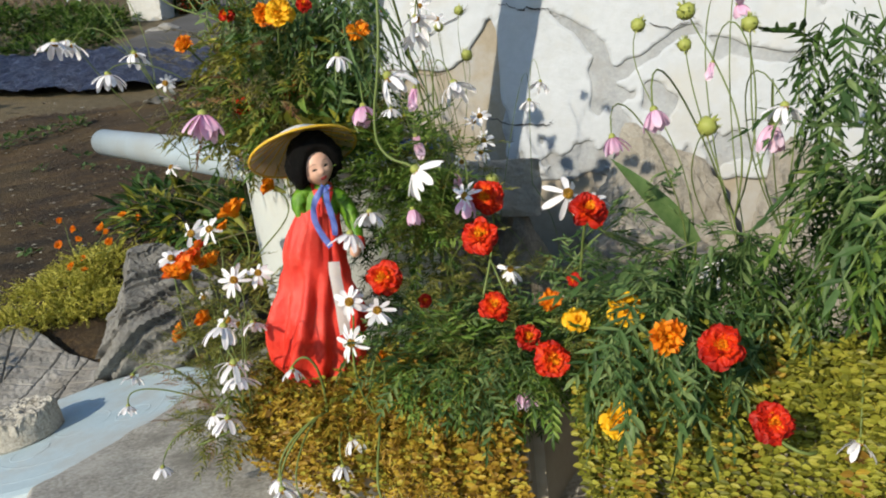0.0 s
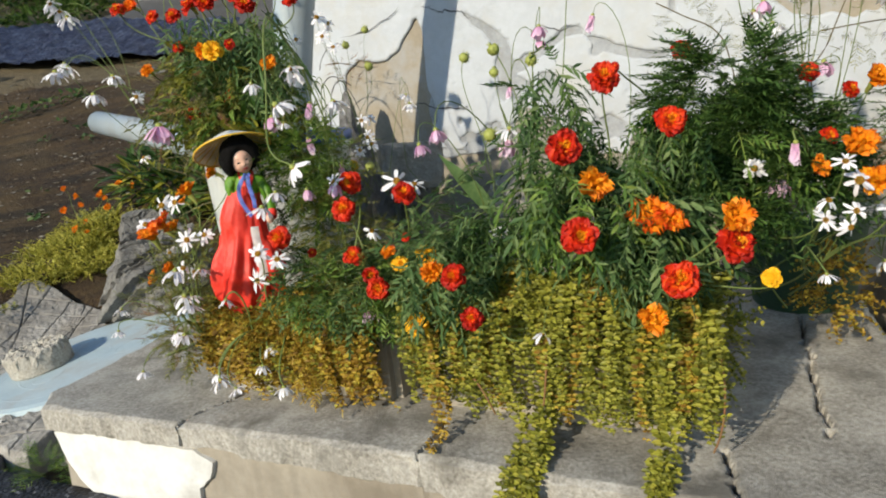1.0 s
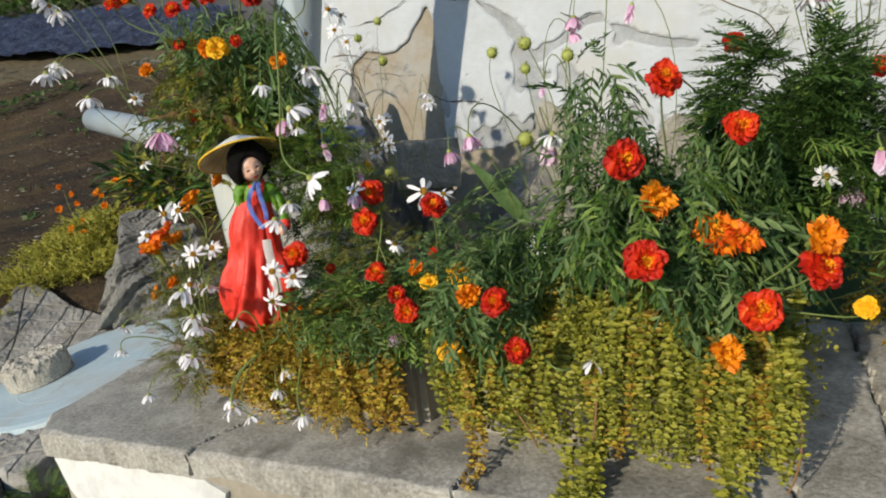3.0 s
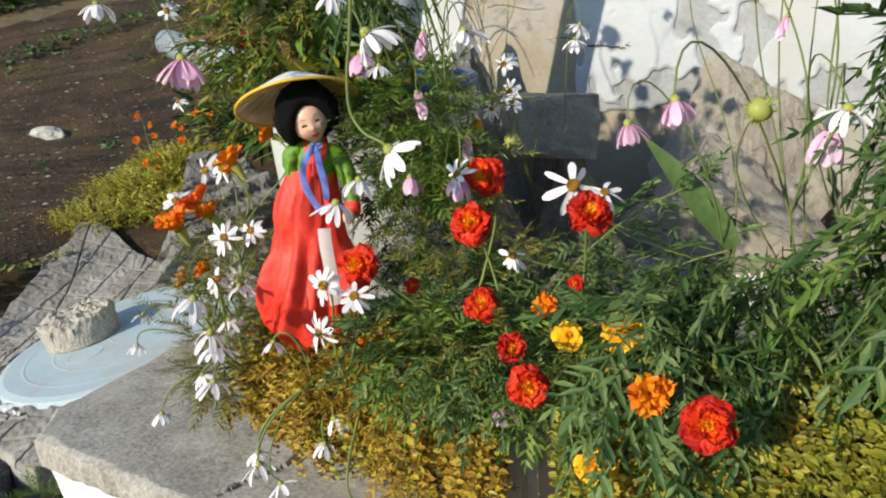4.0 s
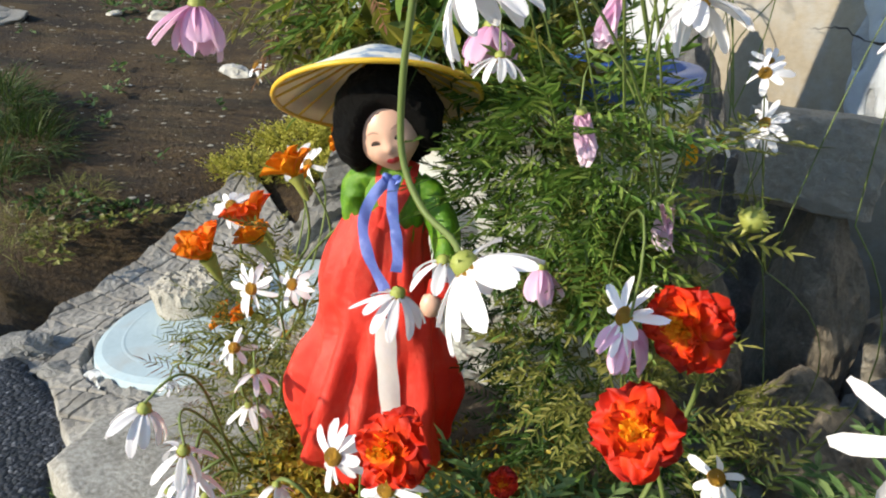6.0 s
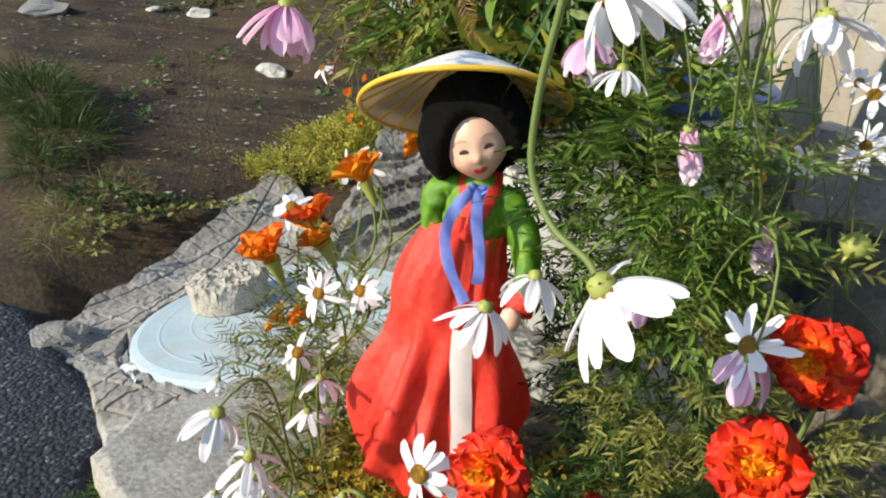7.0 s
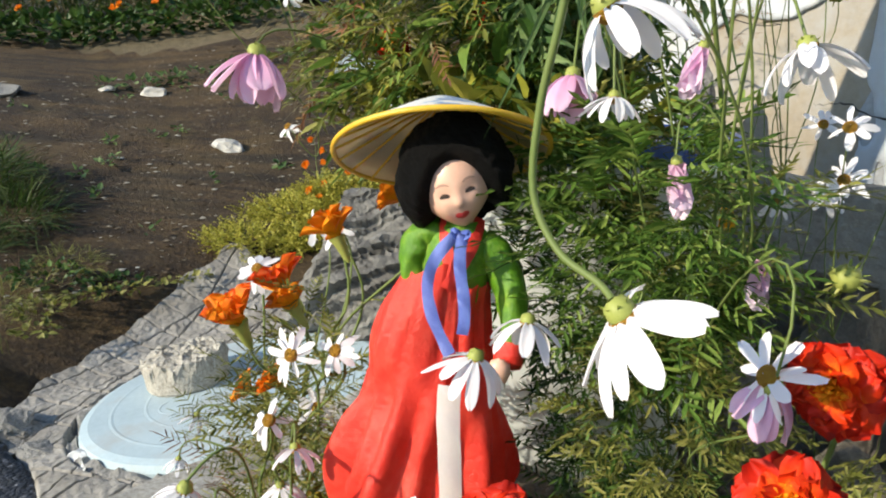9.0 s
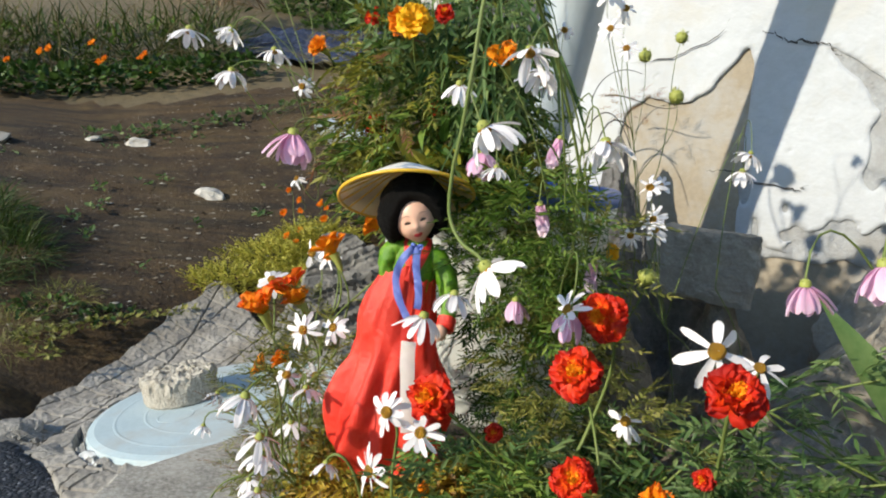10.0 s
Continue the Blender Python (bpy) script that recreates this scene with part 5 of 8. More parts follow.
v, f = lathe([(0.268, 0.008), (0.274, 0.017), (0.284, 0.016), (0.294, 0.01), (0.304, -0.002), (0.312, -0.02), (0.318, -0.05), (0.322, -0.12)], 150)
v = [tuple(Vector(p) * (1 + 0.09 * noise.noise(Vector(p) * 12) * step(0.274, 0.3, Vector(p).xy.length)) + Vector((0, 0, 0.014 * noise.noise(Vector(p) * 26) + 0.01 * noise.noise(Vector(p) * 70)))) for p in v]
ob = new("lid_surround", mesh_from("lid_surround", v, f, M["stone"], False))
ob.matrix_world = lid_tilt
tagged(ob, "rough broken concrete collar round the blue lid", "paving", kind="structure")


def build_bag():
    v, f = [], []
    for j in range(18):
        for i in range(34):
            u, w = i / 33, j / 17
            p = Vector((u * 2.6, w * 1.6, 1.7))
            fold = abs(noise.noise(p * 1.3 + Vector((3, 0, 0))))
            v.append((BAG[0] + 0.085 * u + 0.008 * noise.noise(p * 1.5), BAG[1] + 0.036 * w - 0.008 * u + 0.01 * noise.noise(p * 1.4 + Vector((5, 0, 0))), BAG[2] + 0.02 * w * w + 0.02 * fold + 0.003 * noise.noise(p * 4)))
    for j in range(17):
        for i in range(33):
            f.append((j * 34 + i, j * 34 + i + 1, (j + 1) * 34 + i + 1, (j + 1) * 34 + i))
    return mesh_from("plastic_bag", v, f, M["bag"], False)


BAG = (-0.45, 0.058, 0.052)
tagged(new("plastic_bag", build_bag()), "crumpled white plastic sheet under the lid's edge", "plastic sheet")

# ---- pots and tubs ----
def pot(name, at, profile, mat, label, category, rim=None, soil=None, n=48):
    root = thing(name, at, label, category)
    part("body", mesh_from("body", *lathe(profile, n), mat), None, root)
    if rim:
        part("rim", mesh_from("rim", *lathe(rim[0], n), rim[1]), None, root, rim[2])
    if soil:
        v, f = lathe([(soil[0], soil[1]), (soil[0] * 0.5, soil[1] + 0.01), (0.001, soil[1] + 0.012)], 20, 0.05, 2)
        part("soil", mesh_from("soil", v, f, M["soil"]), None, root, "dark potting soil")
    return root


pot("white_tub", (0.255, 0.38, 0.2), [(0.001, 0.004), (0.115, 0.004), (0.122, 0.012), (0.14, 0.38), (0.147, 0.385), (0.147, 0.395), (0.134, 0.395), (0.12, 0.1), (0.001, 0.1)], M["tub"], "tall white plastic tub planted with marigolds", "tub",
    ([(0.141, 0.394), (0.15, 0.397), (0.151, 0.41), (0.147, 0.414), (0.134, 0.414), (0.132, 0.36)], M["blue_pot"], "blue plastic rim"), (0.133, 0.4))
pot("white_bucket", (1.525, 0.80, 0.155), [(0.001, 0.004), (0.13, 0.004), (0.15, 0.0), (0.155, 0.01), (0.153, 0.03), (0.15, 0.035), (0.168, 0.33), (0.175, 0.335), (0.175, 0.35), (0.163, 0.35), (0.15, 0.1), (0.001, 0.1)], M["bucket"], "big white plastic bucket used as a planter", "bucket", None, (0.16, 0.32))
pot("green_pot", (1.17, 0.68, 0.215), [(0.001, 0.003), (0.08, 0.003), (0.085, 0.008), (0.105, 0.17), (0.112, 0.172), (0.112, 0.19), (0.1, 0.19), (0.09, 0.05), (0.001, 0.05)], M["green_pot"], "dark green plastic plant pot on the slab", "pot", None, (0.1, 0.175))
pot("black_pot", (1.635, 0.86, 0.155), [(0.001, 0.003), (0.1, 0.003), (0.12, 0.45), (0.135, 0.53), (0.142, 0.53), (0.142, 0.57), (0.128, 0.57), (0.12, 0.5), (0.001, 0.5)], M["dark_pot"], "tall black plastic pot with orange flowers", "pot", None, (0.125, 0.54))
for name, at, size, mat, label in (("planter_box", (0.46, 0.203, 0.197), (0.34, 0.16, 0.14), "front_concrete", "low rectangular planter overgrown with golden sedum"), ("planter_box", (0.875, 0.205, 0.197), (0.36, 0.155, 0.17), "front_concrete", "low rectangular planter overgrown with yellow-green sedum")):
    root = thing(name, at, label, "planter")
    part("body", box_mesh("body", size, M[mat], 0.012), None, root)
    part("soil", box_mesh("soil", (size[0] - 0.03, size[1] - 0.03, 0.02), M["soil"], 0.003), None, root).location = (0, 0, size[2] - 0.008)

# ---- the far things ----
def block_house():
    root = thing("block_house", (-5.4, 6.4, 2.6), "unpainted pale block house with a dark doorway", "house")
    bm = bmesh.new()
    box(bm, -1.0, 0.112, -0.6, 4.2, 3.4, 3.2)
    part("body", bm, M["block"], root)
    w, h = 0.39, 0.19
    whole = box_mesh("block", (w - 0.005, 0.1, h - 0.005), M["block"], 0.004)
    half = box_mesh("block", (w / 2 - 0.005, 0.1, h - 0.005), M["block"], 0.004)
    for r in range(10):
        row = [(whole, -0.82 + c * w) for c in range(3)]
        if r % 2:
            row = [(half, -1.015 + w / 4), (whole, -1.015 + w), (whole, -1.015 + 2 * w), (half, -1.015 + 2.75 * w)]
        for me, x in row:
            ob = new("block", me)
            ob.parent = root
            ob.location = (x, 0.155, r * h - 0.09)
    # solid dark box: the shade inside the opening is put in as colour
    bm = bmesh.new()
    box(bm, 0.2, 0.09, 0.0, 1.6, 0.18, 1.9)
    part("doorway", bm, M["dark"], root, "solid dark box standing in for the shaded doorway opening")
    bm = bmesh.new()
    box(bm, 0.75, 0.05, 0.1, 1.5, 0.088, 0.5)
    part("door_board", bm, M["leaf_dry"], root, "weathered board across the doorway")
    bm = bmesh.new()
    box(bm, -0.75, -0.35, -0.6, 4.2, 0.1, -0.01)
    part("plinth", bm, M["front_concrete"], root, "pale concrete plinth")
    pn = part("blue_panel", box_mesh("blue_panel", (0.5, 0.05, 1.5), M["blue_panel"], 0.01), None, root, "dark blue panel leaning on the wall")
    pn.matrix_basis = pose(0.55, -0.25, 0.02, -9, -17, 0)
    edge = box_mesh("panel_edge", (0.02, 0.06, 1.5), M["pvc"], 0.004)
    side = part("panel_edge", edge, None, pn, "pale metal edge")
    side.location = (-0.258, 0.0, 0.0)
    return root


block_house()


def bilinear(a, b, c, d, u, w):
    return tuple((a[k] * (1 - u) + b[k] * u) * (1 - w) + (d[k] * (1 - u) + c[k] * u) * w for k in (0, 1))


def build_tarp():
    """A crumpled sheet: long pleats across it, fine crinkles and a lifted hem."""
    nx, ny = 150, 70
    v, f = [], []
    for j in range(ny):
        for i in range(nx):
            u, w = i / (nx - 1), j / (ny - 1)
            x, y = bilinear((-4.3, 2.2), (-2.4, 2.95), (-2.62, 3.6), (-4.8, 2.85), u, w)
            y += 0.2 * math.sin(math.pi * u) * (w * 1.8 - 0.8) + 0.03 * noise.noise(Vector((u * 14, w, 1)))
            along = x * 0.9 + y * 0.25
            z = ground_z(x, y) + 0.06 + 0.006 * math.sin(along * 40 + 4 * noise.noise(Vector((x * 2, y * 2, 2))))
            z += 0.03 * noise.noise(Vector((x * 4, y * 4, 0))) + 0.02 * abs(noise.noise(Vector((x * 12 + y * 4, y * 9, 4)))) + 0.022 * abs(noise.noise(Vector((x * 22, y * 14, 6)))) + 0.01 * noise.noise(Vector((x * 45, y * 45, 6)))
            v.append((x, y, z))
    for j in range(ny - 1):
        for i in range(nx - 1):
            f.append((j * nx + i, j * nx + i + 1, (j + 1) * nx + i + 1, (j + 1) * nx + i))
    return mesh_from("tarpaulin", v, f, M["tarp"])


tagged(new("tarpaulin", build_tarp()), "crumpled dark blue tarpaulin spread on the ground", "tarpaulin")
lv, lf = [], []
for j in range(50):
    for i in range(40):
        w = j / 49
        y = 3.1 + 3.1 * w
        left = -4.02 - 0.3 * w - 0.85 * w * w + 0.08 * noise.noise(Vector((y * 3, 1, 0)))
        x = left + (-1.0 - left) * i / 39
        lv.append((x, y, ground_z(x, y) + 0.022 + 0.01 * noise.noise(Vector((x * 2, y * 2, 0)))))
for j in range(49):
    for i in range(39):
        lf.append((j * 40 + i, j * 40 + i + 1, (j + 1) * 40 + i + 1, (j + 1) * 40 + i))
tagged(new("path", mesh_from("path", lv, lf, M["lane"])), "grey worn lane between the tarpaulin and the block house", "path", kind="structure")
kerb = new("concrete_block", rough_block("concrete_block", (0.36, 0.24, 0.3), M["block"], 31))
kerb.matrix_world = pose(-4.78, 4.74, ground_z(-4.78, 4.74) - 0.05, 0, 0, 12)
tagged(kerb, "pale rough concrete block at the lane's edge", "block")
for k, (x, y, s, mat) in enumerate([(-1.9, 0.97, 0.17, "pale_stone"), (-4.15, 4.25, 0.32, "stone"), (-2.55, 2.62, 0.2, "stone"), (-3.05, 0.42, 0.3, "stone"), (-2.95, 0.84, 0.12, "pale_stone"), (-2.8, 1.0, 0.16, "pale_stone")]):
    ob = new("field_stone", rock_mesh("field_stone", (s, s * 0.65, s * 0.3), 70 + k, M[mat], 0.45, 1.4, 4))
    ob.matrix_world = pose(x, y, ground_z(x, y) - s * 0.1, 0, 0, 40 * k)
    tagged(ob, "pale stone lying on the brown earth", "stone", "stones on the earth")


# ---- where the flower heads stand: kind, x, y, z, width ----
DOLL_SIDE_MARIGOLDS = [
    ('T', 0.204, 0.116, 0.502, 0.046),
    ('T', 0.241, 0.063, 0.497, 0.044),
    ('O', 0.276, 0.120, 0.556, 0.040),
    ('O', 0.188, 0.092, 0.412, 0.032),
    ('O', 0.228, 0.097, 0.432, 0.032),
    ('O', 0.247, 0.102, 0.499, 0.036),
    ('O', 0.315, 0.143, 0.580, 0.030),
    ('O', 0.221, 0.157, 0.533, 0.020),
]
DOLL_SIDE_DAISIES = [
    ('D', 0.309, 0.071, 0.485, 0.048),
    ('D', 0.325, 0.093, 0.488, 0.044),
    ('D', 0.304, 0.057, 0.443, 0.044),
    ('D', 0.264, 0.114, 0.419, 0.044),
    ('W', 0.358, -0.002, 0.406, 0.061),
    ('W', 0.302, 0.065, 0.385, 0.047),
    ('W', 0.376, -0.024, 0.451, 0.061),
    ('W', 0.364, -0.001, 0.392, 0.057),
    ('W', 0.319, 0.019, 0.334, 0.057),
    ('W', 0.298, 0.025, 0.338, 0.041),
    ('W', 0.098, 0.082, 0.345, 0.047),
    ('W', 0.107, 0.062, 0.314, 0.041),
    ('W', 0.198, 0.024, 0.262, 0.043),
    ('D', 0.123, 0.195, 0.519, 0.058),
    ('D', 0.157, 0.196, 0.524, 0.055),
    ('D', 0.166, 0.117, 0.501, 0.050),
    ('D', 0.206, 0.121, 0.450, 0.035),
    ('W', 0.344, 0.054, 0.433, 0.047),
]
SKIRT_DAISIES = [
    ('D', 0.488, 0.030, 0.475, 0.046),
    ('D', 0.508, 0.045, 0.463, 0.046),
    ('D', 0.501, 0.007, 0.443, 0.046),
    ('W', 0.459, 0.084, 0.519, 0.060),
    ('W', 0.477, 0.099, 0.539, 0.054),
    ('W', 0.450, 0.060, 0.309, 0.048),
    ('W', 0.437, 0.050, 0.283, 0.042),
    ('W', 0.405, -0.003, 0.278, 0.054),
    ('W', 0.435, -0.003, 0.271, 0.042),
    ('W', 0.521, 0.001, 0.278, 0.048),
    ('W', 0.402, 0.036, 0.392, 0.042),
    ('W', 0.391, 0.007, 0.284, 0.042),
]
CENTRE_MARIGOLDS = [
    ('P', 0.646, 0.050, 0.381, 0.036),
    ('R', 0.598, 0.118, 0.557, 0.048),
    ('R', 0.600, 0.094, 0.524, 0.052),
    ('R', 0.525, 0.037, 0.496, 0.050),
    ('R', 0.613, 0.082, 0.460, 0.043),
    ('R', 0.685, 0.025, 0.432, 0.044),
    ('R', 0.650, 0.064, 0.437, 0.036),
    ('R', 0.706, 0.083, 0.546, 0.045),
    ('Y', 0.691, 0.077, 0.450, 0.034),
    ('Y', 0.733, 0.075, 0.461, 0.045),
    ('O', 0.662, 0.096, 0.461, 0.025),
    ('R', 0.535, 0.091, 0.461, 0.020),
    ('R', 0.678, 0.119, 0.476, 0.020),
    ('O', 0.500, 0.059, 0.412, 0.015),
]
FRONT_MARIGOLDS = [
    ('O', 0.779, 0.002, 0.463, 0.03),
    ('R', 0.817, -0.018, 0.464, 0.043),
    ('Y', 0.734, 0.028, 0.383, 0.046),
    ('R', 0.848, -0.045, 0.425, 0.038),
    ('R', 0.977, -0.044, 0.517, 0.056),
    ('R', 0.955, -0.010, 0.602, 0.056),
    ('O', 0.976, 0.021, 0.556, 0.042),
    ('T', 1.025, 0.036, 0.518, 0.048),
    ('R', 1.114, 0.025, 0.492, 0.056),
    ('R', 1.066, -0.023, 0.469, 0.056),
    ('R', 0.980, 0.069, 0.666, 0.050),
    ('R', 1.047, 0.076, 0.614, 0.050),
    ('O', 1.039, -0.023, 0.427, 0.035),
    ('Y', 1.145, 0.002, 0.465, 0.025),
    ('O', 1.114, 0.023, 0.520, 0.040),
    ('T', 1.051, 0.032, 0.515, 0.035),
]
BACK_MARIGOLDS = [
    ('R', 1.021, 0.343, 0.687, 0.042),
    ('R', 1.176, 0.335, 0.641, 0.038),
    ('O', 1.229, 0.227, 0.559, 0.044),
    ('R', 1.199, 0.278, 0.564, 0.034),
    ('O', 1.319, 0.366, 0.592, 0.038),
    ('O', 1.253, 0.343, 0.625, 0.040),
    ('R', 1.224, 0.349, 0.613, 0.035),
    ('O', 1.188, 0.213, 0.537, 0.030),
    ('O', 1.242, 0.188, 0.524, 0.038),
    ('R', 0.956, 0.222, 0.674, 0.020),
]
BACK_DAISIES = [
    ('D', 1.120, 0.196, 0.540, 0.042),
    ('P', 1.145, 0.227, 0.510, 0.052),
    ('D', 1.225, 0.165, 0.527, 0.050),
    ('D', 1.256, 0.125, 0.502, 0.050),
    ('W', 1.259, 0.037, 0.458, 0.036),
    ('D', 1.211, 0.154, 0.550, 0.036),
    ('D', 1.196, 0.155, 0.508, 0.036),
    ('D', 1.222, 0.149, 0.497, 0.036),
    ('D', 1.193, 0.155, 0.486, 0.036),
    ('D', 1.217, 0.149, 0.479, 0.036),
    ('W', 1.193, 0.053, 0.448, 0.030),
    ('B', 1.163, 0.138, 0.567, 0.030),
    ('W', 1.412, 0.457, 0.533, 0.045),
    ('W', 1.388, 0.456, 0.554, 0.035),
]
TALL_COSMOS = [
    ('W', 1.068, 0.436, 0.846, 0.057),
    ('W', 1.083, 0.473, 0.806, 0.057),
    ('W', 1.154, 0.473, 0.803, 0.057),
    ('W', 1.211, 0.407, 0.799, 0.057),
    ('W', 1.257, 0.400, 0.810, 0.057),
    ('W', 1.239, 0.400, 0.762, 0.057),
    ('W', 1.167, 0.472, 0.743, 0.057),
    ('W', 1.104, 0.471, 0.718, 0.057),
    ('W', 1.132, 0.470, 0.697, 0.057),
    ('P', 1.167, 0.472, 0.769, 0.046),
    ('P', 1.120, 0.471, 0.731, 0.046),
    ('P', 1.197, 0.469, 0.636, 0.046),
]
MORE_COSMOS = [
    ('W', 1.160, 0.504, 0.747, 0.054),
    ('W', 1.236, 0.431, 0.732, 0.054),
    ('W', 1.272, 0.423, 0.717, 0.054),
    ('W', 1.281, 0.418, 0.671, 0.054),
    ('W', 1.063, 0.496, 0.497, 0.054),
    ('W', 1.143, 0.497, 0.520, 0.054),
    ('W', 1.210, 0.407, 0.426, 0.054),
    ('W', 1.193, 0.494, 0.417, 0.054),
    ('W', 1.221, 0.410, 0.473, 0.054),
    ('W', 1.261, 0.398, 0.444, 0.054),
    ('W', 1.273, 0.387, 0.365, 0.054),
    ('W', 1.335, 0.470, 0.745, 0.057),
    ('W', 1.325, 0.467, 0.699, 0.057),
    ('W', 1.303, 0.473, 0.721, 0.057),
    ('W', 1.349, 0.466, 0.717, 0.057),
    ('W', 1.359, 0.444, 0.515, 0.057),
    ('W', 1.389, 0.559, 0.546, 0.057),
    ('W', 1.398, 0.557, 0.462, 0.057),
    ('P', 1.170, 0.504, 0.774, 0.046),
    ('P', 1.126, 0.495, 0.462, 0.046),
    ('P', 1.391, 0.511, 0.671, 0.046),
]
TALL_COSMOS_FAR = [
    ('W', 1.244, 0.397, 0.729, 0.057),
    ('W', 1.273, 0.391, 0.717, 0.057),
    ('W', 1.321, 0.386, 0.740, 0.057),
    ('W', 1.307, 0.386, 0.717, 0.057),
    ('W', 1.317, 0.382, 0.695, 0.057),
    ('W', 1.276, 0.386, 0.671, 0.057),
    ('W', 1.359, 0.484, 0.845, 0.057),
    ('W', 1.375, 0.486, 0.870, 0.057),
    ('W', 1.376, 0.484, 0.812, 0.057),
    ('P', 1.284, 0.381, 0.625, 0.044),
    ('P', 1.294, 0.377, 0.599, 0.044),
    ('P', 1.387, 0.480, 0.676, 0.044),
    ('P', 1.415, 0.481, 0.644, 0.044),
]
CENTRE_COSMOS = [
    ('P', 0.815, 0.351, 0.735, 0.042),
    ('P', 0.811, 0.364, 0.717, 0.035),
    ('B', 0.886, 0.390, 0.744, 0.032),
    ('B', 0.849, 0.398, 0.853, 0.035),
    ('P', 0.766, 0.081, 0.614, 0.038),
    ('P', 0.725, 0.107, 0.595, 0.036),
    ('W', 0.856, 0.096, 0.606, 0.052),
    ('P', 0.846, 0.110, 0.592, 0.045),
    ('G', 0.715, 0.294, 0.712, 0.022),
    ('G', 0.764, 0.293, 0.718, 0.026),
    ('G', 0.761, 0.295, 0.685, 0.020),
    ('G', 0.824, 0.284, 0.696, 0.024),
    ('B', 0.787, 0.285, 0.658, 0.022),
    ('G', 0.792, 0.186, 0.603, 0.026),
    ('D', 0.795, 0.180, 0.467, 0.040),
    ('S', 0.681, 0.111, 0.557, 0.05),
    ('S', 0.700, 0.125, 0.55, 0.034),
    ('W', 0.899, 0.034, 0.373, 0.042),
]
NEAR_COSMOS = [
    ('W', 0.548, 0.059, 0.664, 0.068),
    ('P', 0.455, 0.144, 0.646, 0.046),
    ('W', 0.552, 0.178, 0.658, 0.066),
    ('W', 0.578, 0.04, 0.583, 0.068),
    ('P', 0.505, 0.139, 0.537, 0.036),
    ('P', 0.585, 0.103, 0.548, 0.040),
    ('D', 0.584, 0.101, 0.561, 0.042),
    ('B', 0.509, 0.158, 0.613, 0.030),
    ('B', 0.532, 0.198, 0.568, 0.030),
    ('G', 0.552, 0.247, 0.563, 0.020),
    ('B', 0.491, 0.193, 0.664, 0.030),
    ('W', 0.443, 0.125, 0.701, 0.046),
    ('W', 0.579, 0.051, 0.711, 0.052),
    ('W', 0.556, 0.090, 0.704, 0.045),
    ('W', 0.519, 0.094, 0.642, 0.035),
    ('D', 0.604, 0.150, 0.479, 0.040),
]
WALL_DAISIES = [
    ('D', 0.536, 0.265, 0.635, 0.036),
    ('D', 0.529, 0.287, 0.606, 0.036),
    ('D', 0.465, 0.355, 0.579, 0.036),
    ('D', 0.473, 0.389, 0.630, 0.036),
    ('D', 0.500, 0.342, 0.590, 0.036),
    ('Y', 0.372, 0.460, 0.540, 0.032),
    ('D', 0.439, 0.319, 0.810, 0.045),
    ('D', 0.446, 0.317, 0.778, 0.036),
    ('D', 0.473, 0.306, 0.757, 0.036),
    ('D', 0.397, 0.309, 0.779, 0.036),
    ('D', 0.446, 0.340, 0.800, 0.036),
    ('D', 0.393, 0.294, 0.723, 0.036),
    ('G', 0.417, 0.499, 0.795, 0.020),
    ('G', 0.413, 0.433, 0.767, 0.020),
    ('G', 0.441, 0.458, 0.725, 0.024),
    ('W', 0.594, 0.311, 0.660, 0.039),
    ('W', 0.546, 0.410, 0.641, 0.046),
]
POT_MARIGOLDS = [
    ('R', 0.258, 0.220, 0.892, 0.050),
    ('R', 0.259, 0.219, 0.852, 0.053),
    ('R', 0.291, 0.220, 0.853, 0.048),
    ('R', 0.340, 0.221, 0.879, 0.050),
    ('R', 0.321, 0.220, 0.863, 0.043),
    ('R', 0.374, 0.221, 0.838, 0.048),
    ('R', 0.357, 0.221, 0.852, 0.041),
    ('R', 0.465, 0.222, 0.833, 0.043),
    ('R', 0.436, 0.222, 0.853, 0.041),
    ('R', 0.088, 0.217, 0.869, 0.041),
    ('R', 0.170, 0.217, 0.846, 0.036),
    ('R', 0.217, 0.218, 0.841, 0.041),
    ('R', 0.262, 0.174, 0.784, 0.029),
    ('T', 0.218, 0.337, 0.939, 0.050),
    ('T', 0.122, 0.270, 0.966, 0.046),
]
POT_MARIGOLDS_LOW = [
    ('R', 0.107, 0.239, 0.909, 0.036),
    ('T', 0.099, 0.238, 0.875, 0.034),
    ('T', 0.231, 0.242, 0.931, 0.040),
    ('O', 0.392, 0.226, 0.877, 0.035),
    ('R', 0.298, 0.238, 0.696, 0.050),
    ('Y', 0.368, 0.139, 0.767, 0.042),
    ('O', 0.342, 0.146, 0.768, 0.030),
    ('O', 0.233, 0.129, 0.751, 0.026),
    ('R', 0.388, 0.156, 0.773, 0.026),
    ('R', 0.258, 0.184, 0.677, 0.036),
    ('O', 0.440, 0.177, 0.736, 0.035),
]
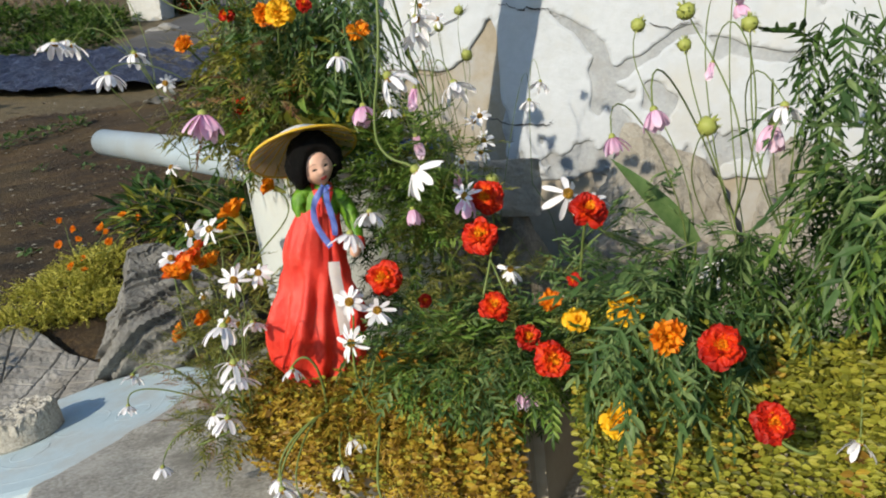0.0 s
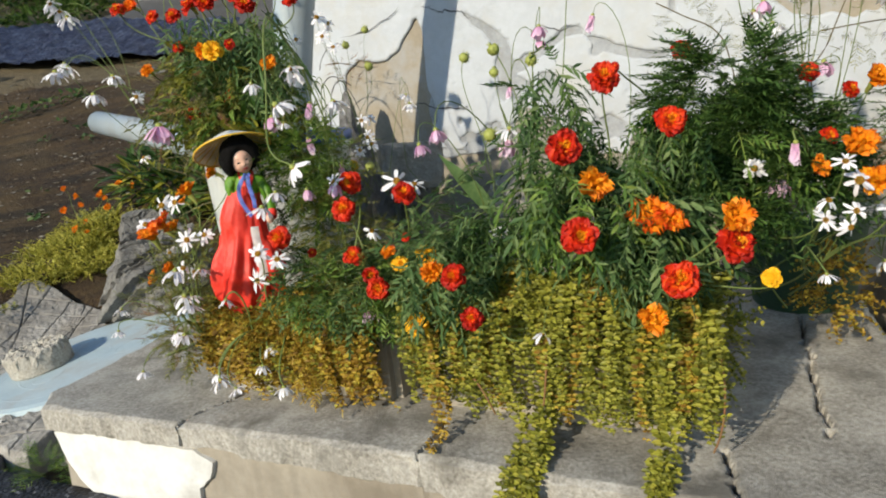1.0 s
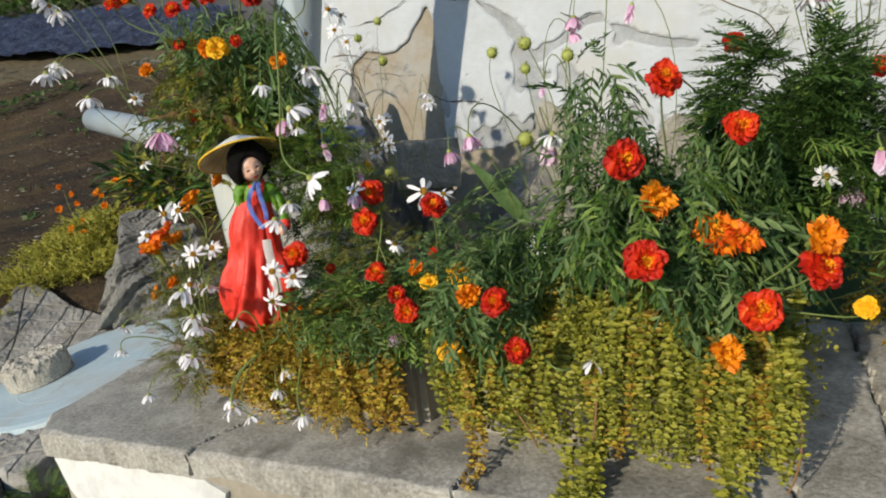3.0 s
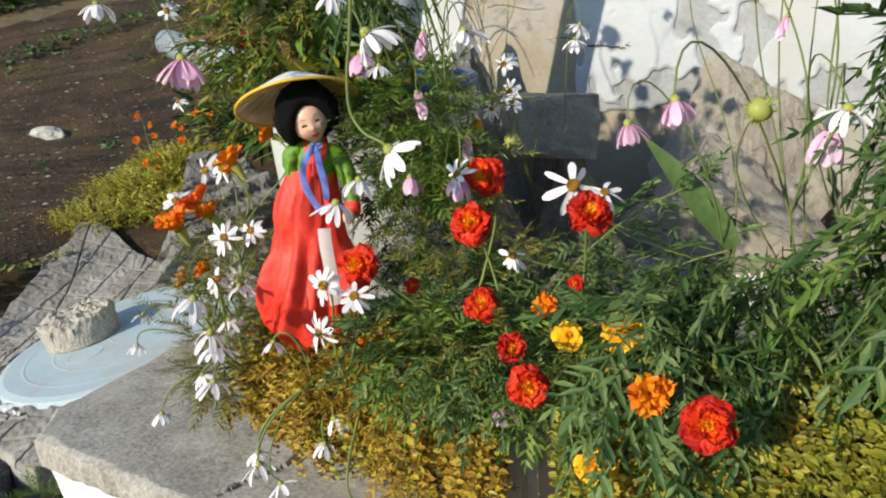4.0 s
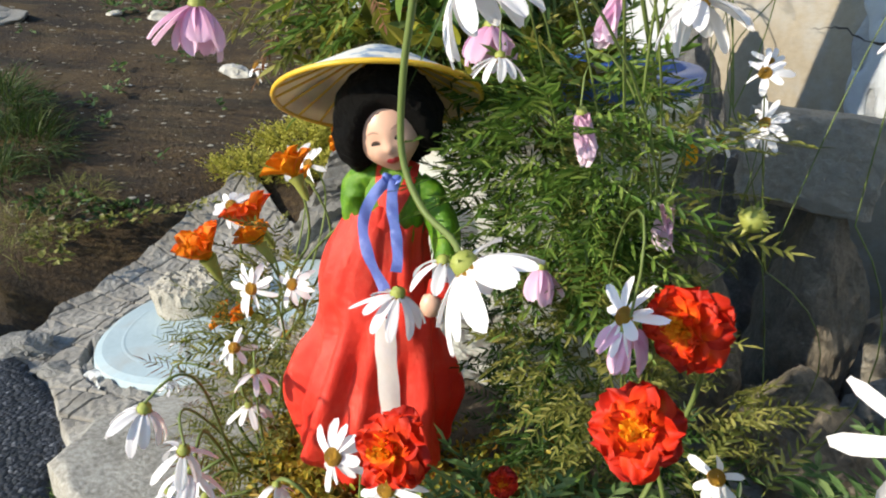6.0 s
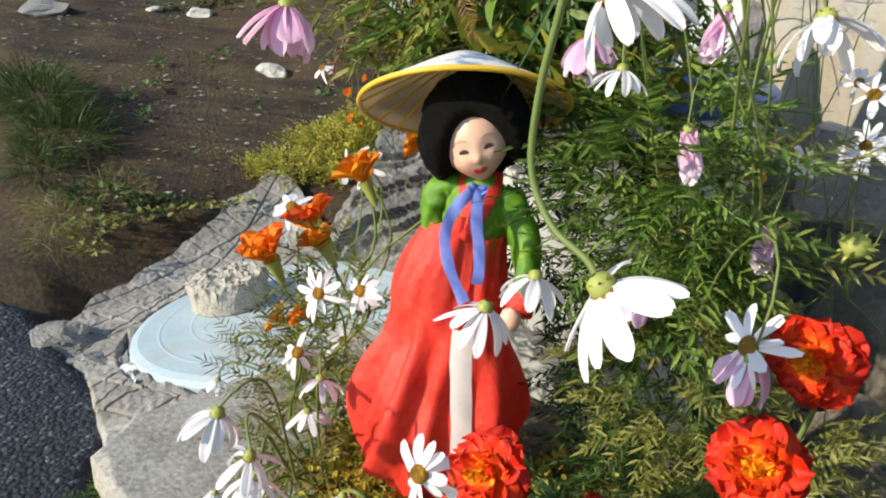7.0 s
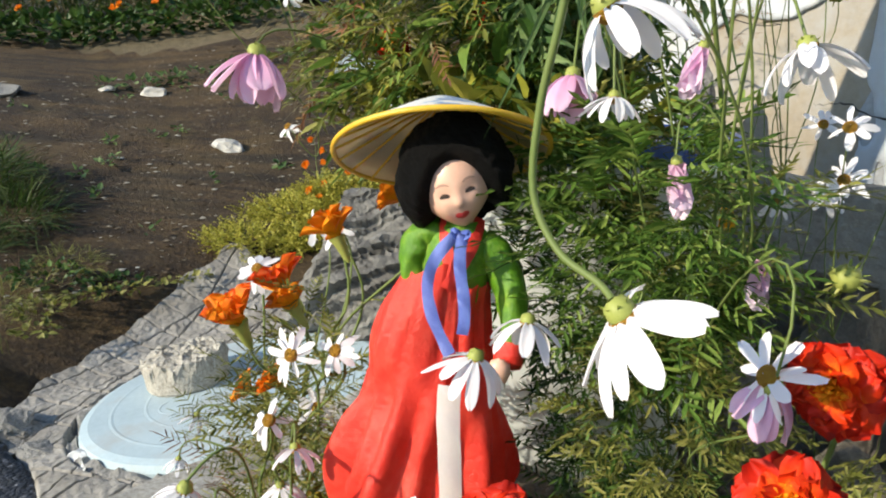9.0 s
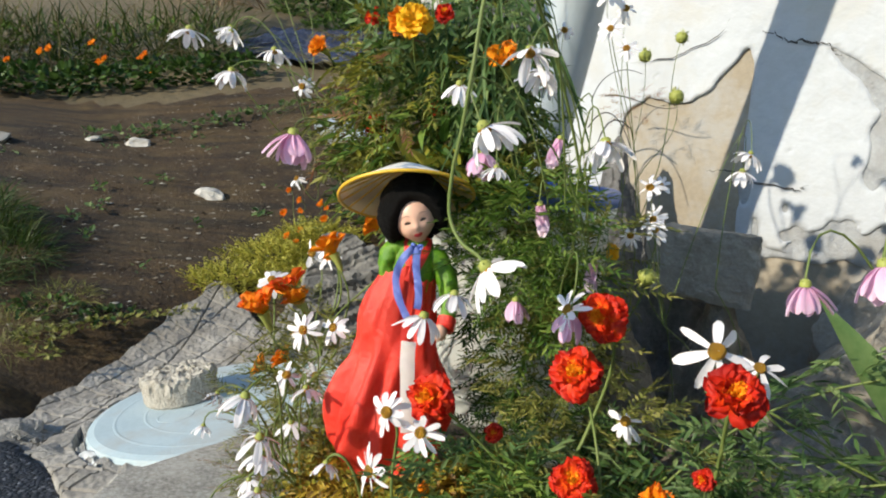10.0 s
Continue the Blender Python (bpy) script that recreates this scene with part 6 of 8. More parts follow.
LEFT_COSMOS = [
    ('W', -0.040, 0.196, 0.875, 0.063),
    ('W', -0.004, 0.186, 0.856, 0.063),
    ('W', -0.041, 0.187, 0.889, 0.057),
    ('W', 0.132, 0.037, 0.750, 0.063),
    ('W', 0.033, 0.130, 0.774, 0.054),
    ('W', 0.052, 0.121, 0.766, 0.054),
    ('W', 0.179, 0.061, 0.710, 0.060),
    ('W', 0.161, 0.121, 0.739, 0.057),
    ('D', 0.174, 0.146, 0.714, 0.038),
    ('P', 0.327, 0.045, 0.649, 0.062),
    ('D', 0.148, 0.157, 0.612, 0.036),
    ('W', 0.377, 0.334, 0.942, 0.045),
    ('P', 0.342, 0.386, 0.949, 0.033),
    ('W', 0.189, 0.326, 0.971, 0.045),
]


# ---- flowers ----
plant("marigold_plant", (0.24, 0.15, 0.3), DOLL_SIDE_MARIGOLDS, "orange marigold plant beside the doll", "marigold", 1, "marigold plants", facing=(-0.42, -0.5, 0.75))
plant("daisy_plant", (0.25, 0.13, 0.28), DOLL_SIDE_DAISIES, "straggling white daisy plant beside the doll", "daisy", 2, "daisy plants", above=0.04)
plant("daisy_plant", (0.42, 0.16, 0.32), SKIRT_DAISIES, "white daisy plant in front of the doll's skirt", "daisy", 3, "daisy plants", above=0.03, bare=(3, 4))
plant("marigold_plant", (0.61, 0.15, 0.33), CENTRE_MARIGOLDS, "red marigold plant next to the doll", "marigold", 4, "marigold plants")
plant("marigold_plant", (0.9, 0.14, 0.36), FRONT_MARIGOLDS, "large red and orange marigold plant in the planter", "marigold", 5, "marigold plants", wander=0.02)
plant("marigold_plant", (1.12, 0.5, 0.3), BACK_MARIGOLDS, "orange marigold plant behind the planter", "marigold", 6, "marigold plants", wander=0.06)
plant("daisy_plant", (1.12, 0.45, 0.3), BACK_DAISIES, "white daisy plant in the green pot", "daisy", 7, "daisy plants", above=0.04)
plant("cosmos_plant", (1.16, 0.62, 0.32), TALL_COSMOS, "tall thin white cosmos plant against the wall", "cosmos", 8, "cosmos plants", sprawl=True, thick=0.0008)
tangle = plant("cosmos_plant", (1.3, 0.66, 0.32), MORE_COSMOS, "tall tangled white cosmos plant beside the bucket", "cosmos", 19, "cosmos plants", thick=0.001, wander=0.08, sprawl=True)
plant("cosmos_plant", (1.45, 0.7, 0.4), TALL_COSMOS_FAR, "tall thin white cosmos plant by the bucket", "cosmos", 9, "cosmos plants", sprawl=True, thick=0.0008)
plant("cosmos_plant", (0.86, 0.3, 0.25), CENTRE_COSMOS, "pink cosmos plant gone to seed", "cosmos", 10, "cosmos plants", thick=0.0009)
near = plant("cosmos_plant", (0.47, 0.27, 0.3), NEAR_COSMOS, "nodding white and pink cosmos plant behind the doll", "cosmos", 11, "cosmos plants", above=0.1, thick=0.0008, wander=0.06, reach=0.3, bare=(3,), turned=((3, (0.5, 0.45, -0.75)), (0, (0.4, 0.35, -0.85))))


BUCKET_FLOWERS = [
    ('O', 1.462, 0.55, 0.641, 0.07),
    ('O', 1.478, 0.56, 0.622, 0.052),
    ('R', 1.43, 0.6, 0.852, 0.035),
    ('R', 1.47, 0.6, 0.868, 0.035),
    ('R', 1.49, 0.6, 0.85, 0.03),
    ('W', 1.4, 0.56, 0.86, 0.06),
    ('W', 1.45, 0.56, 0.8, 0.06),
]
plant("marigold_plant", (1.5, 0.72, 0.48), BUCKET_FLOWERS, "orange marigold plant growing in the white bucket", "marigold", 18, "marigold plants")


BRANCHES = [
    [(1.36, 0.6, 0.5), (1.4, 0.55, 0.64), (1.355, 0.5, 0.755), (1.26, 0.5, 0.78), (1.115, 0.48, 0.815)],
    [(1.33, 0.6, 0.5), (1.37, 0.52, 0.66), (1.3, 0.5, 0.735), (1.25, 0.5, 0.745), (1.13, 0.48, 0.755)],
    [(1.36, 0.6, 0.52), (1.4, 0.5, 0.63), (1.36, 0.48, 0.68), (1.28, 0.48, 0.695), (1.19, 0.46, 0.69)],
    [(1.2, 0.62, 0.5), (1.18, 0.52, 0.62), (1.2, 0.5, 0.67), (1.215, 0.5, 0.71), (1.225, 0.5, 0.735)],
    [(1.37, 0.6, 0.6), (1.4, 0.55, 0.68), (1.375, 0.52, 0.755), (1.34, 0.52, 0.83), (1.32, 0.52, 0.87)],
    [(1.09, 0.6, 0.5), (1.07, 0.5, 0.66), (1.05, 0.48, 0.71), (1.01, 0.46, 0.735), (0.97, 0.45, 0.76)],
]


def long_stem(root, points, radius, name="stem"):
    """A stem through given places in the room, as a part of root."""
    pts = [Vector(p) - Vector(root.location) for p in points]
    path = []
    for i in range(len(pts) - 1):
        a, b, c, d = pts[max(0, i - 1)], pts[i], pts[i + 1], pts[min(len(pts) - 1, i + 2)]
        for k in range(5):
            t = k / 5
            path.append(0.5 * (2 * b + (c - a) * t + (2 * a - 5 * b + 4 * c - d) * t * t + (3 * b - a - 3 * c + d) * t ** 3))
    path.append(pts[-1])
    v, f = tube(path, radius, 8, 0.8)
    return part(name, mesh_from(name, v, f, M["stem"]), None, root)


long_stem(near, [(0.47, 0.275, 0.6), (0.485, 0.2, 0.72), (0.52, 0.1, 0.79), (0.545, 0.05, 0.765), (0.548, 0.037, 0.71), (0.542, 0.036, 0.672), (0.536, 0.036, 0.647), (0.535, 0.036, 0.621), (0.546, 0.036, 0.605), (0.562, 0.036, 0.5985), (0.569, 0.034, 0.595)], 0.0014)
for pts in BRANCHES:
    long_stem(tangle, pts, 0.0011, "branch").data.materials[0] = M["twig"]
plant("daisy_plant", (0.46, 0.45, 0.28), WALL_DAISIES, "thin white daisy plant near the wall", "daisy", 12, "daisy plants", thick=0.0005, reach=0.8)
plant("marigold_plant", (0.28, 0.31, 0.6), POT_MARIGOLDS, "tall red marigold plant in the white tub", "marigold", 13, "marigold plants", wander=0.05)
plant("marigold_plant", (0.3, 0.3, 0.6), POT_MARIGOLDS_LOW, "orange marigold plant in the white tub", "marigold", 14, "marigold plants", wander=0.05)
plant("cosmos_plant", (0.22, 0.28, 0.6), LEFT_COSMOS, "white cosmos plant leaning out of the tub", "cosmos", 15, "cosmos plants", thick=0.0007, sprawl=True)


def bush(name, at, label, category, group=""):
    return thing(name, at, label, category, group)


def greens(root, rows):
    for name, mat, blobs, count, kind, seed, size, rise, *gaps in rows:
        foliage(name, root, M[mat], blobs, count, kind, seed, size, rise, gaps=gaps[0] if gaps else 0.0)


greens(bush("marigold_bush", (0.28, 0.3, 0.6), "dense feathery marigold foliage in the white tub", "foliage"), [
    ("leaf_cover", "leaf", [(0.29, 0.26, 0.7, 0.13, 0.12, 0.1), (0.33, 0.18, 0.65, 0.1, 0.05, 0.035)], 260, "marigold", 1, 0.5, 0.0, 18),
    ("leaf_cover", "leaf_olive", [(0.27, 0.27, 0.72, 0.13, 0.1, 0.1), (0.22, 0.22, 0.66, 0.1, 0.08, 0.06)], 110, "marigold", 43, 0.5, -0.2, 18),
    ("leaf_cover", "leaf_olive", [(0.27, 0.24, 0.7, 0.13, 0.1, 0.09), (0.33, 0.2, 0.64, 0.12, 0.06, 0.03)], 260, "feather", 60, 0.6, 0.1, 18),
    ("leaf_cover", "leaf_red", [(0.28, 0.2, 0.69, 0.13, 0.08, 0.08)], 40, "feather", 2, 0.5, 0.2),
    ("leaf_cover", "leaf", [(0.28, 0.2, 0.67, 0.14, 0.07, 0.06)], 90, "broad", 68, 0.5, 0.2),
    ("leaf_cover", "leaf_lime", [(0.28, 0.2, 0.72, 0.13, 0.07, 0.07)], 90, "marigold", 69, 0.42, 0.2),
    ("leaf_cover", "leaf_dry", [(0.25, 0.2, 0.7, 0.13, 0.08, 0.09)], 90, "thread", 49, 0.7, -0.2),
    ("leaf_cover", "leaf_lime", [(0.33, 0.18, 0.63, 0.13, 0.05, 0.03), (0.4, 0.24, 0.63, 0.05, 0.08, 0.03)], 150, "round", 41, 0.7, 0.5),
    ("leaf_cover", "leaf_grey", [(0.39, 0.22, 0.74, 0.06, 0.06, 0.1), (0.3, 0.24, 0.8, 0.12, 0.08, 0.05)], 150, "marigold", 3, 0.7, -1.1),
    ("stalk", "leaf_grey", [(0.4, 0.22, 0.76, 0.05, 0.05, 0.07), (0.36, 0.24, 0.72, 0.06, 0.05, 0.06)], 70, "blade", 50, 0.5, -1.6),
])
greens(bush("marigold_bush", (0.6, 0.14, 0.33), "green feathery marigold foliage next to the doll", "foliage"), [
    ("leaf_cover", "leaf", [(0.57, 0.09, 0.4, 0.09, 0.07, 0.045), (0.66, 0.1, 0.41, 0.08, 0.07, 0.04)], 230, "marigold", 4, 0.4, 0.25, 24),
    ("leaf_cover", "leaf_grey", [(0.56, 0.08, 0.41, 0.11, 0.06, 0.05), (0.68, 0.16, 0.42, 0.08, 0.07, 0.06)], 190, "marigold", 44, 0.42, 0.1, 24),
    ("leaf_cover", "leaf_dark", [(0.62, 0.15, 0.38, 0.1, 0.06, 0.04)], 150, "feather", 52, 0.5, 0.2, 24),
    ("leaf_cover", "leaf_olive", [(0.62, 0.15, 0.42, 0.12, 0.08, 0.06)], 130, "feather", 55, 0.42, 0.3, 24),
    # dark leaves before the tub, put in for the deep shade there
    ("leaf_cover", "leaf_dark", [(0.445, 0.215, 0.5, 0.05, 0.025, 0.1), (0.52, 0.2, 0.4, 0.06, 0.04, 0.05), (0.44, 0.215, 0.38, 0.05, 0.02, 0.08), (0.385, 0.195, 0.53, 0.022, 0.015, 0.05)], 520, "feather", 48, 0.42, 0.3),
    ("leaf_cover", "leaf_olive", [(0.5, 0.2, 0.48, 0.06, 0.05, 0.06), (0.54, 0.22, 0.44, 0.06, 0.05, 0.05)], 190, "feather", 5, 0.4, 0.4, 24),
    ("leaf_cover", "leaf", [(0.47, 0.2, 0.57, 0.045, 0.03, 0.07)], 170, "feather", 47, 0.55, 0.2, 26),
    ("leaf_cover", "leaf", [(0.475, 0.185, 0.58, 0.045, 0.03, 0.07), (0.42, 0.26, 0.62, 0.04, 0.04, 0.03)], 150, "feather", 56, 0.55, 0.3, 26),
    ("leaf_cover", "leaf_olive", [(0.5, 0.22, 0.55, 0.05, 0.04, 0.06), (0.4, 0.27, 0.62, 0.05, 0.04, 0.03)], 110, "feather", 61, 0.5, 0.3, 26),
])
for k, pts in enumerate((((0.6, 0.15, 0.36), (0.62, 0.16, 0.44), (0.66, 0.2, 0.5), (0.74, 0.2, 0.54)), ((0.63, 0.14, 0.36), (0.66, 0.15, 0.42), (0.7, 0.17, 0.47), (0.78, 0.17, 0.5)), ((0.6, 0.13, 0.36), (0.63, 0.13, 0.4), (0.68, 0.12, 0.44), (0.73, 0.1, 0.47)))):
    spray = bush("marigold_sprig", pts[0], "thin leafy marigold side shoot", "marigold", "marigold side shoots")
    v, f = tube(bezier(*[Vector(p) - Vector(spray.location) for p in pts], 12), 0.0013, 5, 0.6)
    part("stem", mesh_from("stem", v, f, M["stem"]), None, spray)
    greens(spray, [("leaf_cover", "leaf_grey", [(p[0], p[1], p[2], 0.014, 0.014, 0.014) for p in (bezier(*[Vector(p) for p in pts], 12)[3:])], 46, "marigold", 57 + k, 0.45, 0.3)])
greens(bush("marigold_bush", (0.9, 0.14, 0.36), "grey-green feathery marigold foliage filling the planter", "foliage"), [
    ("leaf_cover", "leaf_grey", [(0.76, 0.06, 0.455, 0.06, 0.05, 0.05), (0.84, 0.07, 0.5, 0.05, 0.06, 0.045), (1.02, 0.06, 0.495, 0.08, 0.06, 0.04), (0.94, 0.06, 0.54, 0.05, 0.05, 0.06)], 270, "marigold", 6, 0.66, -0.55, 15),
    ("leaf_cover", "leaf_grey", [(0.905, 0.08, 0.6, 0.045, 0.05, 0.1), (0.96, 0.1, 0.585, 0.045, 0.05, 0.06), (1.03, 0.11, 0.55, 0.06, 0.06, 0.08)], 110, "marigold", 73, 0.58, -1.1, 19),
    # dark leaves behind the pale ones paint the shade inside the bush
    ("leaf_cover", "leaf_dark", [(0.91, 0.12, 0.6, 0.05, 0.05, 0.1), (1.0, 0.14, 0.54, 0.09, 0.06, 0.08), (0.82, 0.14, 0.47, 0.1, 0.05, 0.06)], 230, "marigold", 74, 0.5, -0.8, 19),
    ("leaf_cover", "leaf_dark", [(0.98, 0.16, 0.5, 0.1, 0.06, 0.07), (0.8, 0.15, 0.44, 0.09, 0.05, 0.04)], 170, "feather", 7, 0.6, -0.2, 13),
    ("leaf_cover", "leaf", [(0.95, 0.05, 0.54, 0.08, 0.05, 0.07)], 60, "marigold", 71, 0.6, -0.6, 13),
])
greens(bush("cosmos_bush", (1.1, 0.4, 0.3), "thick dark needle-leaved cosmos foliage", "foliage"), [
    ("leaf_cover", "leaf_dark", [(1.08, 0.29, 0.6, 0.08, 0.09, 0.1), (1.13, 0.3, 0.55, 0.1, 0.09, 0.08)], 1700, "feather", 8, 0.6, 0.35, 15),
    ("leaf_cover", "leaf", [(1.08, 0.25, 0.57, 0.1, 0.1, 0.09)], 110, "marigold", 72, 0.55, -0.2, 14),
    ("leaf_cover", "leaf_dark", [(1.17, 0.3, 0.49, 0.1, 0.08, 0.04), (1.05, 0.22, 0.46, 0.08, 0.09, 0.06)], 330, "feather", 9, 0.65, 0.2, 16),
    ("leaf_cover", "leaf_gold", [(1.22, 0.5, 0.3, 0.04, 0.05, 0.07)], 90, "sprig", 10, 0.8, 0.1),
])
greens(bush("aster_bush", (1.5, 0.78, 0.42), "thin mixed foliage with reddish tips in the bucket", "foliage"), [
    ("leaf_cover", "leaf_dark", [(1.42, 0.58, 0.56, 0.13, 0.1, 0.07), (1.52, 0.66, 0.88, 0.13, 0.12, 0.13), (1.46, 0.62, 0.8, 0.07, 0.08, 0.08)], 700, "feather", 11, 0.65, 0.3, 12),
    ("leaf_cover", "leaf_olive", [(1.42, 0.6, 0.6, 0.12, 0.1, 0.07), (1.5, 0.64, 0.86, 0.13, 0.12, 0.14), (1.44, 0.6, 0.74, 0.06, 0.08, 0.06)], 620, "thread", 63, 0.7, 0.4, 12),
    ("leaf_cover", "leaf_red", [(1.36, 0.55, 0.49, 0.09, 0.08, 0.04)], 160, "thread", 12, 0.7, 0.2),
    ("leaf_cover", "leaf_gold", [(1.45, 0.62, 0.62, 0.14, 0.1, 0.07)], 110, "thread", 42, 0.8, 0.3),
    ("blossom", "petal_speck", [(1.43, 0.57, 0.77, 0.05, 0.05, 0.03), (1.36, 0.55, 0.62, 0.09, 0.05, 0.05)], 260, "round", 67, 0.35, 0.2),
])
greens(bush("cosmos_bush", (1.16, 0.6, 0.32), "sparse airy cosmos leaves against the wall", "foliage"), [
    ("leaf_cover", "leaf_olive", [(1.03, 0.42, 0.7, 0.05, 0.05, 0.07), (1.22, 0.5, 0.7, 0.18, 0.06, 0.06)], 170, "thread", 13, 0.42, 0.2),
    ("leaf_cover", "leaf", [(0.85, 0.22, 0.36, 0.09, 0.08, 0.06)], 120, "thread", 14, 1.0, 0.5),
    ("leaf_cover", "leaf_grey", [(0.72, 0.16, 0.4, 0.08, 0.06, 0.05)], 90, "broad", 15, 0.6, 0.4),
])
greens(bush("daisy_bush", (0.25, 0.13, 0.28), "fine green daisy foliage beside the doll", "foliage"), [
    ("leaf_cover", "leaf_olive", [(0.27, 0.12, 0.42, 0.055, 0.05, 0.09), (0.24, 0.1, 0.32, 0.06, 0.05, 0.07)], 260, "feather", 16, 0.42, 0.4, 22),
    ("leaf_cover", "leaf_olive", [(0.24, 0.09, 0.35, 0.09, 0.05, 0.1)], 150, "thread", 17, 0.55, 0.3, 18),
    ("leaf_cover", "leaf_red", [(0.25, 0.08, 0.33, 0.08, 0.05, 0.06)], 40, "thread", 58, 0.5, 0.3),
])
gold = bush("golden_sedum", (0.46, 0.16, 0.2), "golden brown sedum smothering the planter", "sedum")
greens(gold, [
    ("sedum_cover", "leaf_gold", [(0.46, 0.14, 0.345, 0.17, 0.07, 0.03), (0.31, 0.12, 0.3, 0.03, 0.05, 0.05)], 330, "sprig", 18, 0.75, 0.1),
    ("sedum_cover", "leaf_gold", [(0.46, 0.1, 0.33, 0.16, 0.035, 0.05), (0.46, 0.09, 0.28, 0.15, 0.02, 0.04)], 260, "feather", 62, 0.5, 0.25, 18),
    ("sedum_cover", "leaf_lime", [(0.42, 0.13, 0.36, 0.14, 0.07, 0.02)], 90, "sprig", 19, 0.7, 0.3),
])
GOLD_FALL = [(0.16, 0.375), (0.115, 0.372), (0.085, 0.345), (0.075, 0.3), (0.088, 0.25), (0.1, 0.225)]
strings("sedum_cover", gold, M["leaf_gold"], 260, (0.295, 0.625), GOLD_FALL, 60, 0.0082, (0.3, 0.75), 0.009)
strings("sedum_cover", gold, M["leaf_lime"], 40, (0.32, 0.6), GOLD_FALL, 65, 0.0075, (0.25, 0.5), 0.009)
lime = bush("creeping_sedum", (0.885, 0.16, 0.2), "yellow-green creeping sedum spilling over the planter", "sedum")
greens(lime, [("sedum_cover", "leaf_lime", [(0.89, 0.12, 0.385, 0.18, 0.07, 0.04), (1.07, 0.15, 0.35, 0.025, 0.08, 0.06)], 520, "sprig", 20, 0.72, 0.0)])
LIME_FALL = [(0.15, 0.43), (0.1, 0.435), (0.062, 0.41), (0.045, 0.36), (0.048, 0.31), (0.07, 0.262), (0.08, 0.25)]
strings("sedum_cover", lime, M["leaf_lime"], 250, (0.7, 1.095), LIME_FALL, 61, 0.0072, (0.35, 0.9), 0.009)
strings("sedum_cover", lime, M["leaf_gold"], 40, (0.7, 1.095), LIME_FALL, 66, 0.007, (0.3, 0.8), 0.01)
FRONT_FALL = [(0.05, 0.31), (0.045, 0.25), (0.03, 0.2315), (0.0, 0.2275), (-0.022, 0.215), (-0.03, 0.17), (-0.03, 0.14)]
strings("sedum_cover", lime, M["leaf_lime"], 16, (0.862, 0.892), FRONT_FALL, 62, 0.0076, (0.5, 0.9), 0.003, 0.6)
strings("sedum_cover", lime, M["leaf_lime"], 10, (1.02, 1.045), FRONT_FALL, 63, 0.0074, (0.4, 0.75), 0.003, 0.6)
strings("sedum_cover", lime, M["leaf_gold"], 4, (0.735, 0.75), FRONT_FALL[:4], 64, 0.007, (0.5, 0.9), 0.003)
for pts in (((1.08, 0.07, 0.4), (1.105, 0.03, 0.35), (1.102, 0.035, 0.29), (1.085, 0.04, 0.25)), ((0.9, 0.04, 0.36), (0.905, 0.025, 0.34), (0.9, 0.025, 0.31), (0.895, 0.03, 0.29)), ((0.8, 0.04, 0.31), (0.81, 0.02, 0.325), (0.825, 0.02, 0.3), (0.83, 0.03, 0.27))):
    v, f = tube(bezier(*[Vector(p) - Vector(lime.location) for p in pts], 12), 0.0014, 5, 0.8)
    part("dry_runner", mesh_from("dry_runner", v, f, M["leaf_red"]), None, lime, "dry brown runner")
greens(bush("sedum_mat", (-1.15, 0.85, 0.2), "low yellow-green sedum mat on the earth", "sedum"), [
    ("sedum_cover", "sedum_bright", [(-1.13, 0.7, 0.195, 0.14, 0.13, 0.03), (-1.23, 0.9, 0.235, 0.17, 0.16, 0.04), (-1.27, 1.1, 0.27, 0.19, 0.16, 0.05), (-1.04, 0.86, 0.2, 0.15, 0.15, 0.035)], 3000, "sprig", 22, 0.85, 0.5),
])
greens(bush("green_clump", (-0.8, 1.3, 0.3), "leafy green clump behind the rock", "foliage"), [
    ("leaf_cover", "leaf_dark", [(-1.3, 1.4, 0.42, 0.24, 0.16, 0.12), (-1.0, 1.3, 0.4, 0.22, 0.16, 0.12), (-0.7, 1.25, 0.38, 0.2, 0.14, 0.12)], 620, "broad", 23, 1.35, 0.4),
    ("leaf_cover", "leaf_lime", [(-1.1, 1.25, 0.42, 0.3, 0.12, 0.12), (-0.6, 1.15, 0.35, 0.2, 0.12, 0.1), (-0.35, 0.95, 0.32, 0.14, 0.1, 0.12)], 420, "broad", 24, 0.9, 0.4),
    ("leaf_cover", "leaf_dry", [(-0.6, 1.2, 0.4, 0.25, 0.12, 0.15)], 70, "blade", 25, 1.0, 0.9),
])
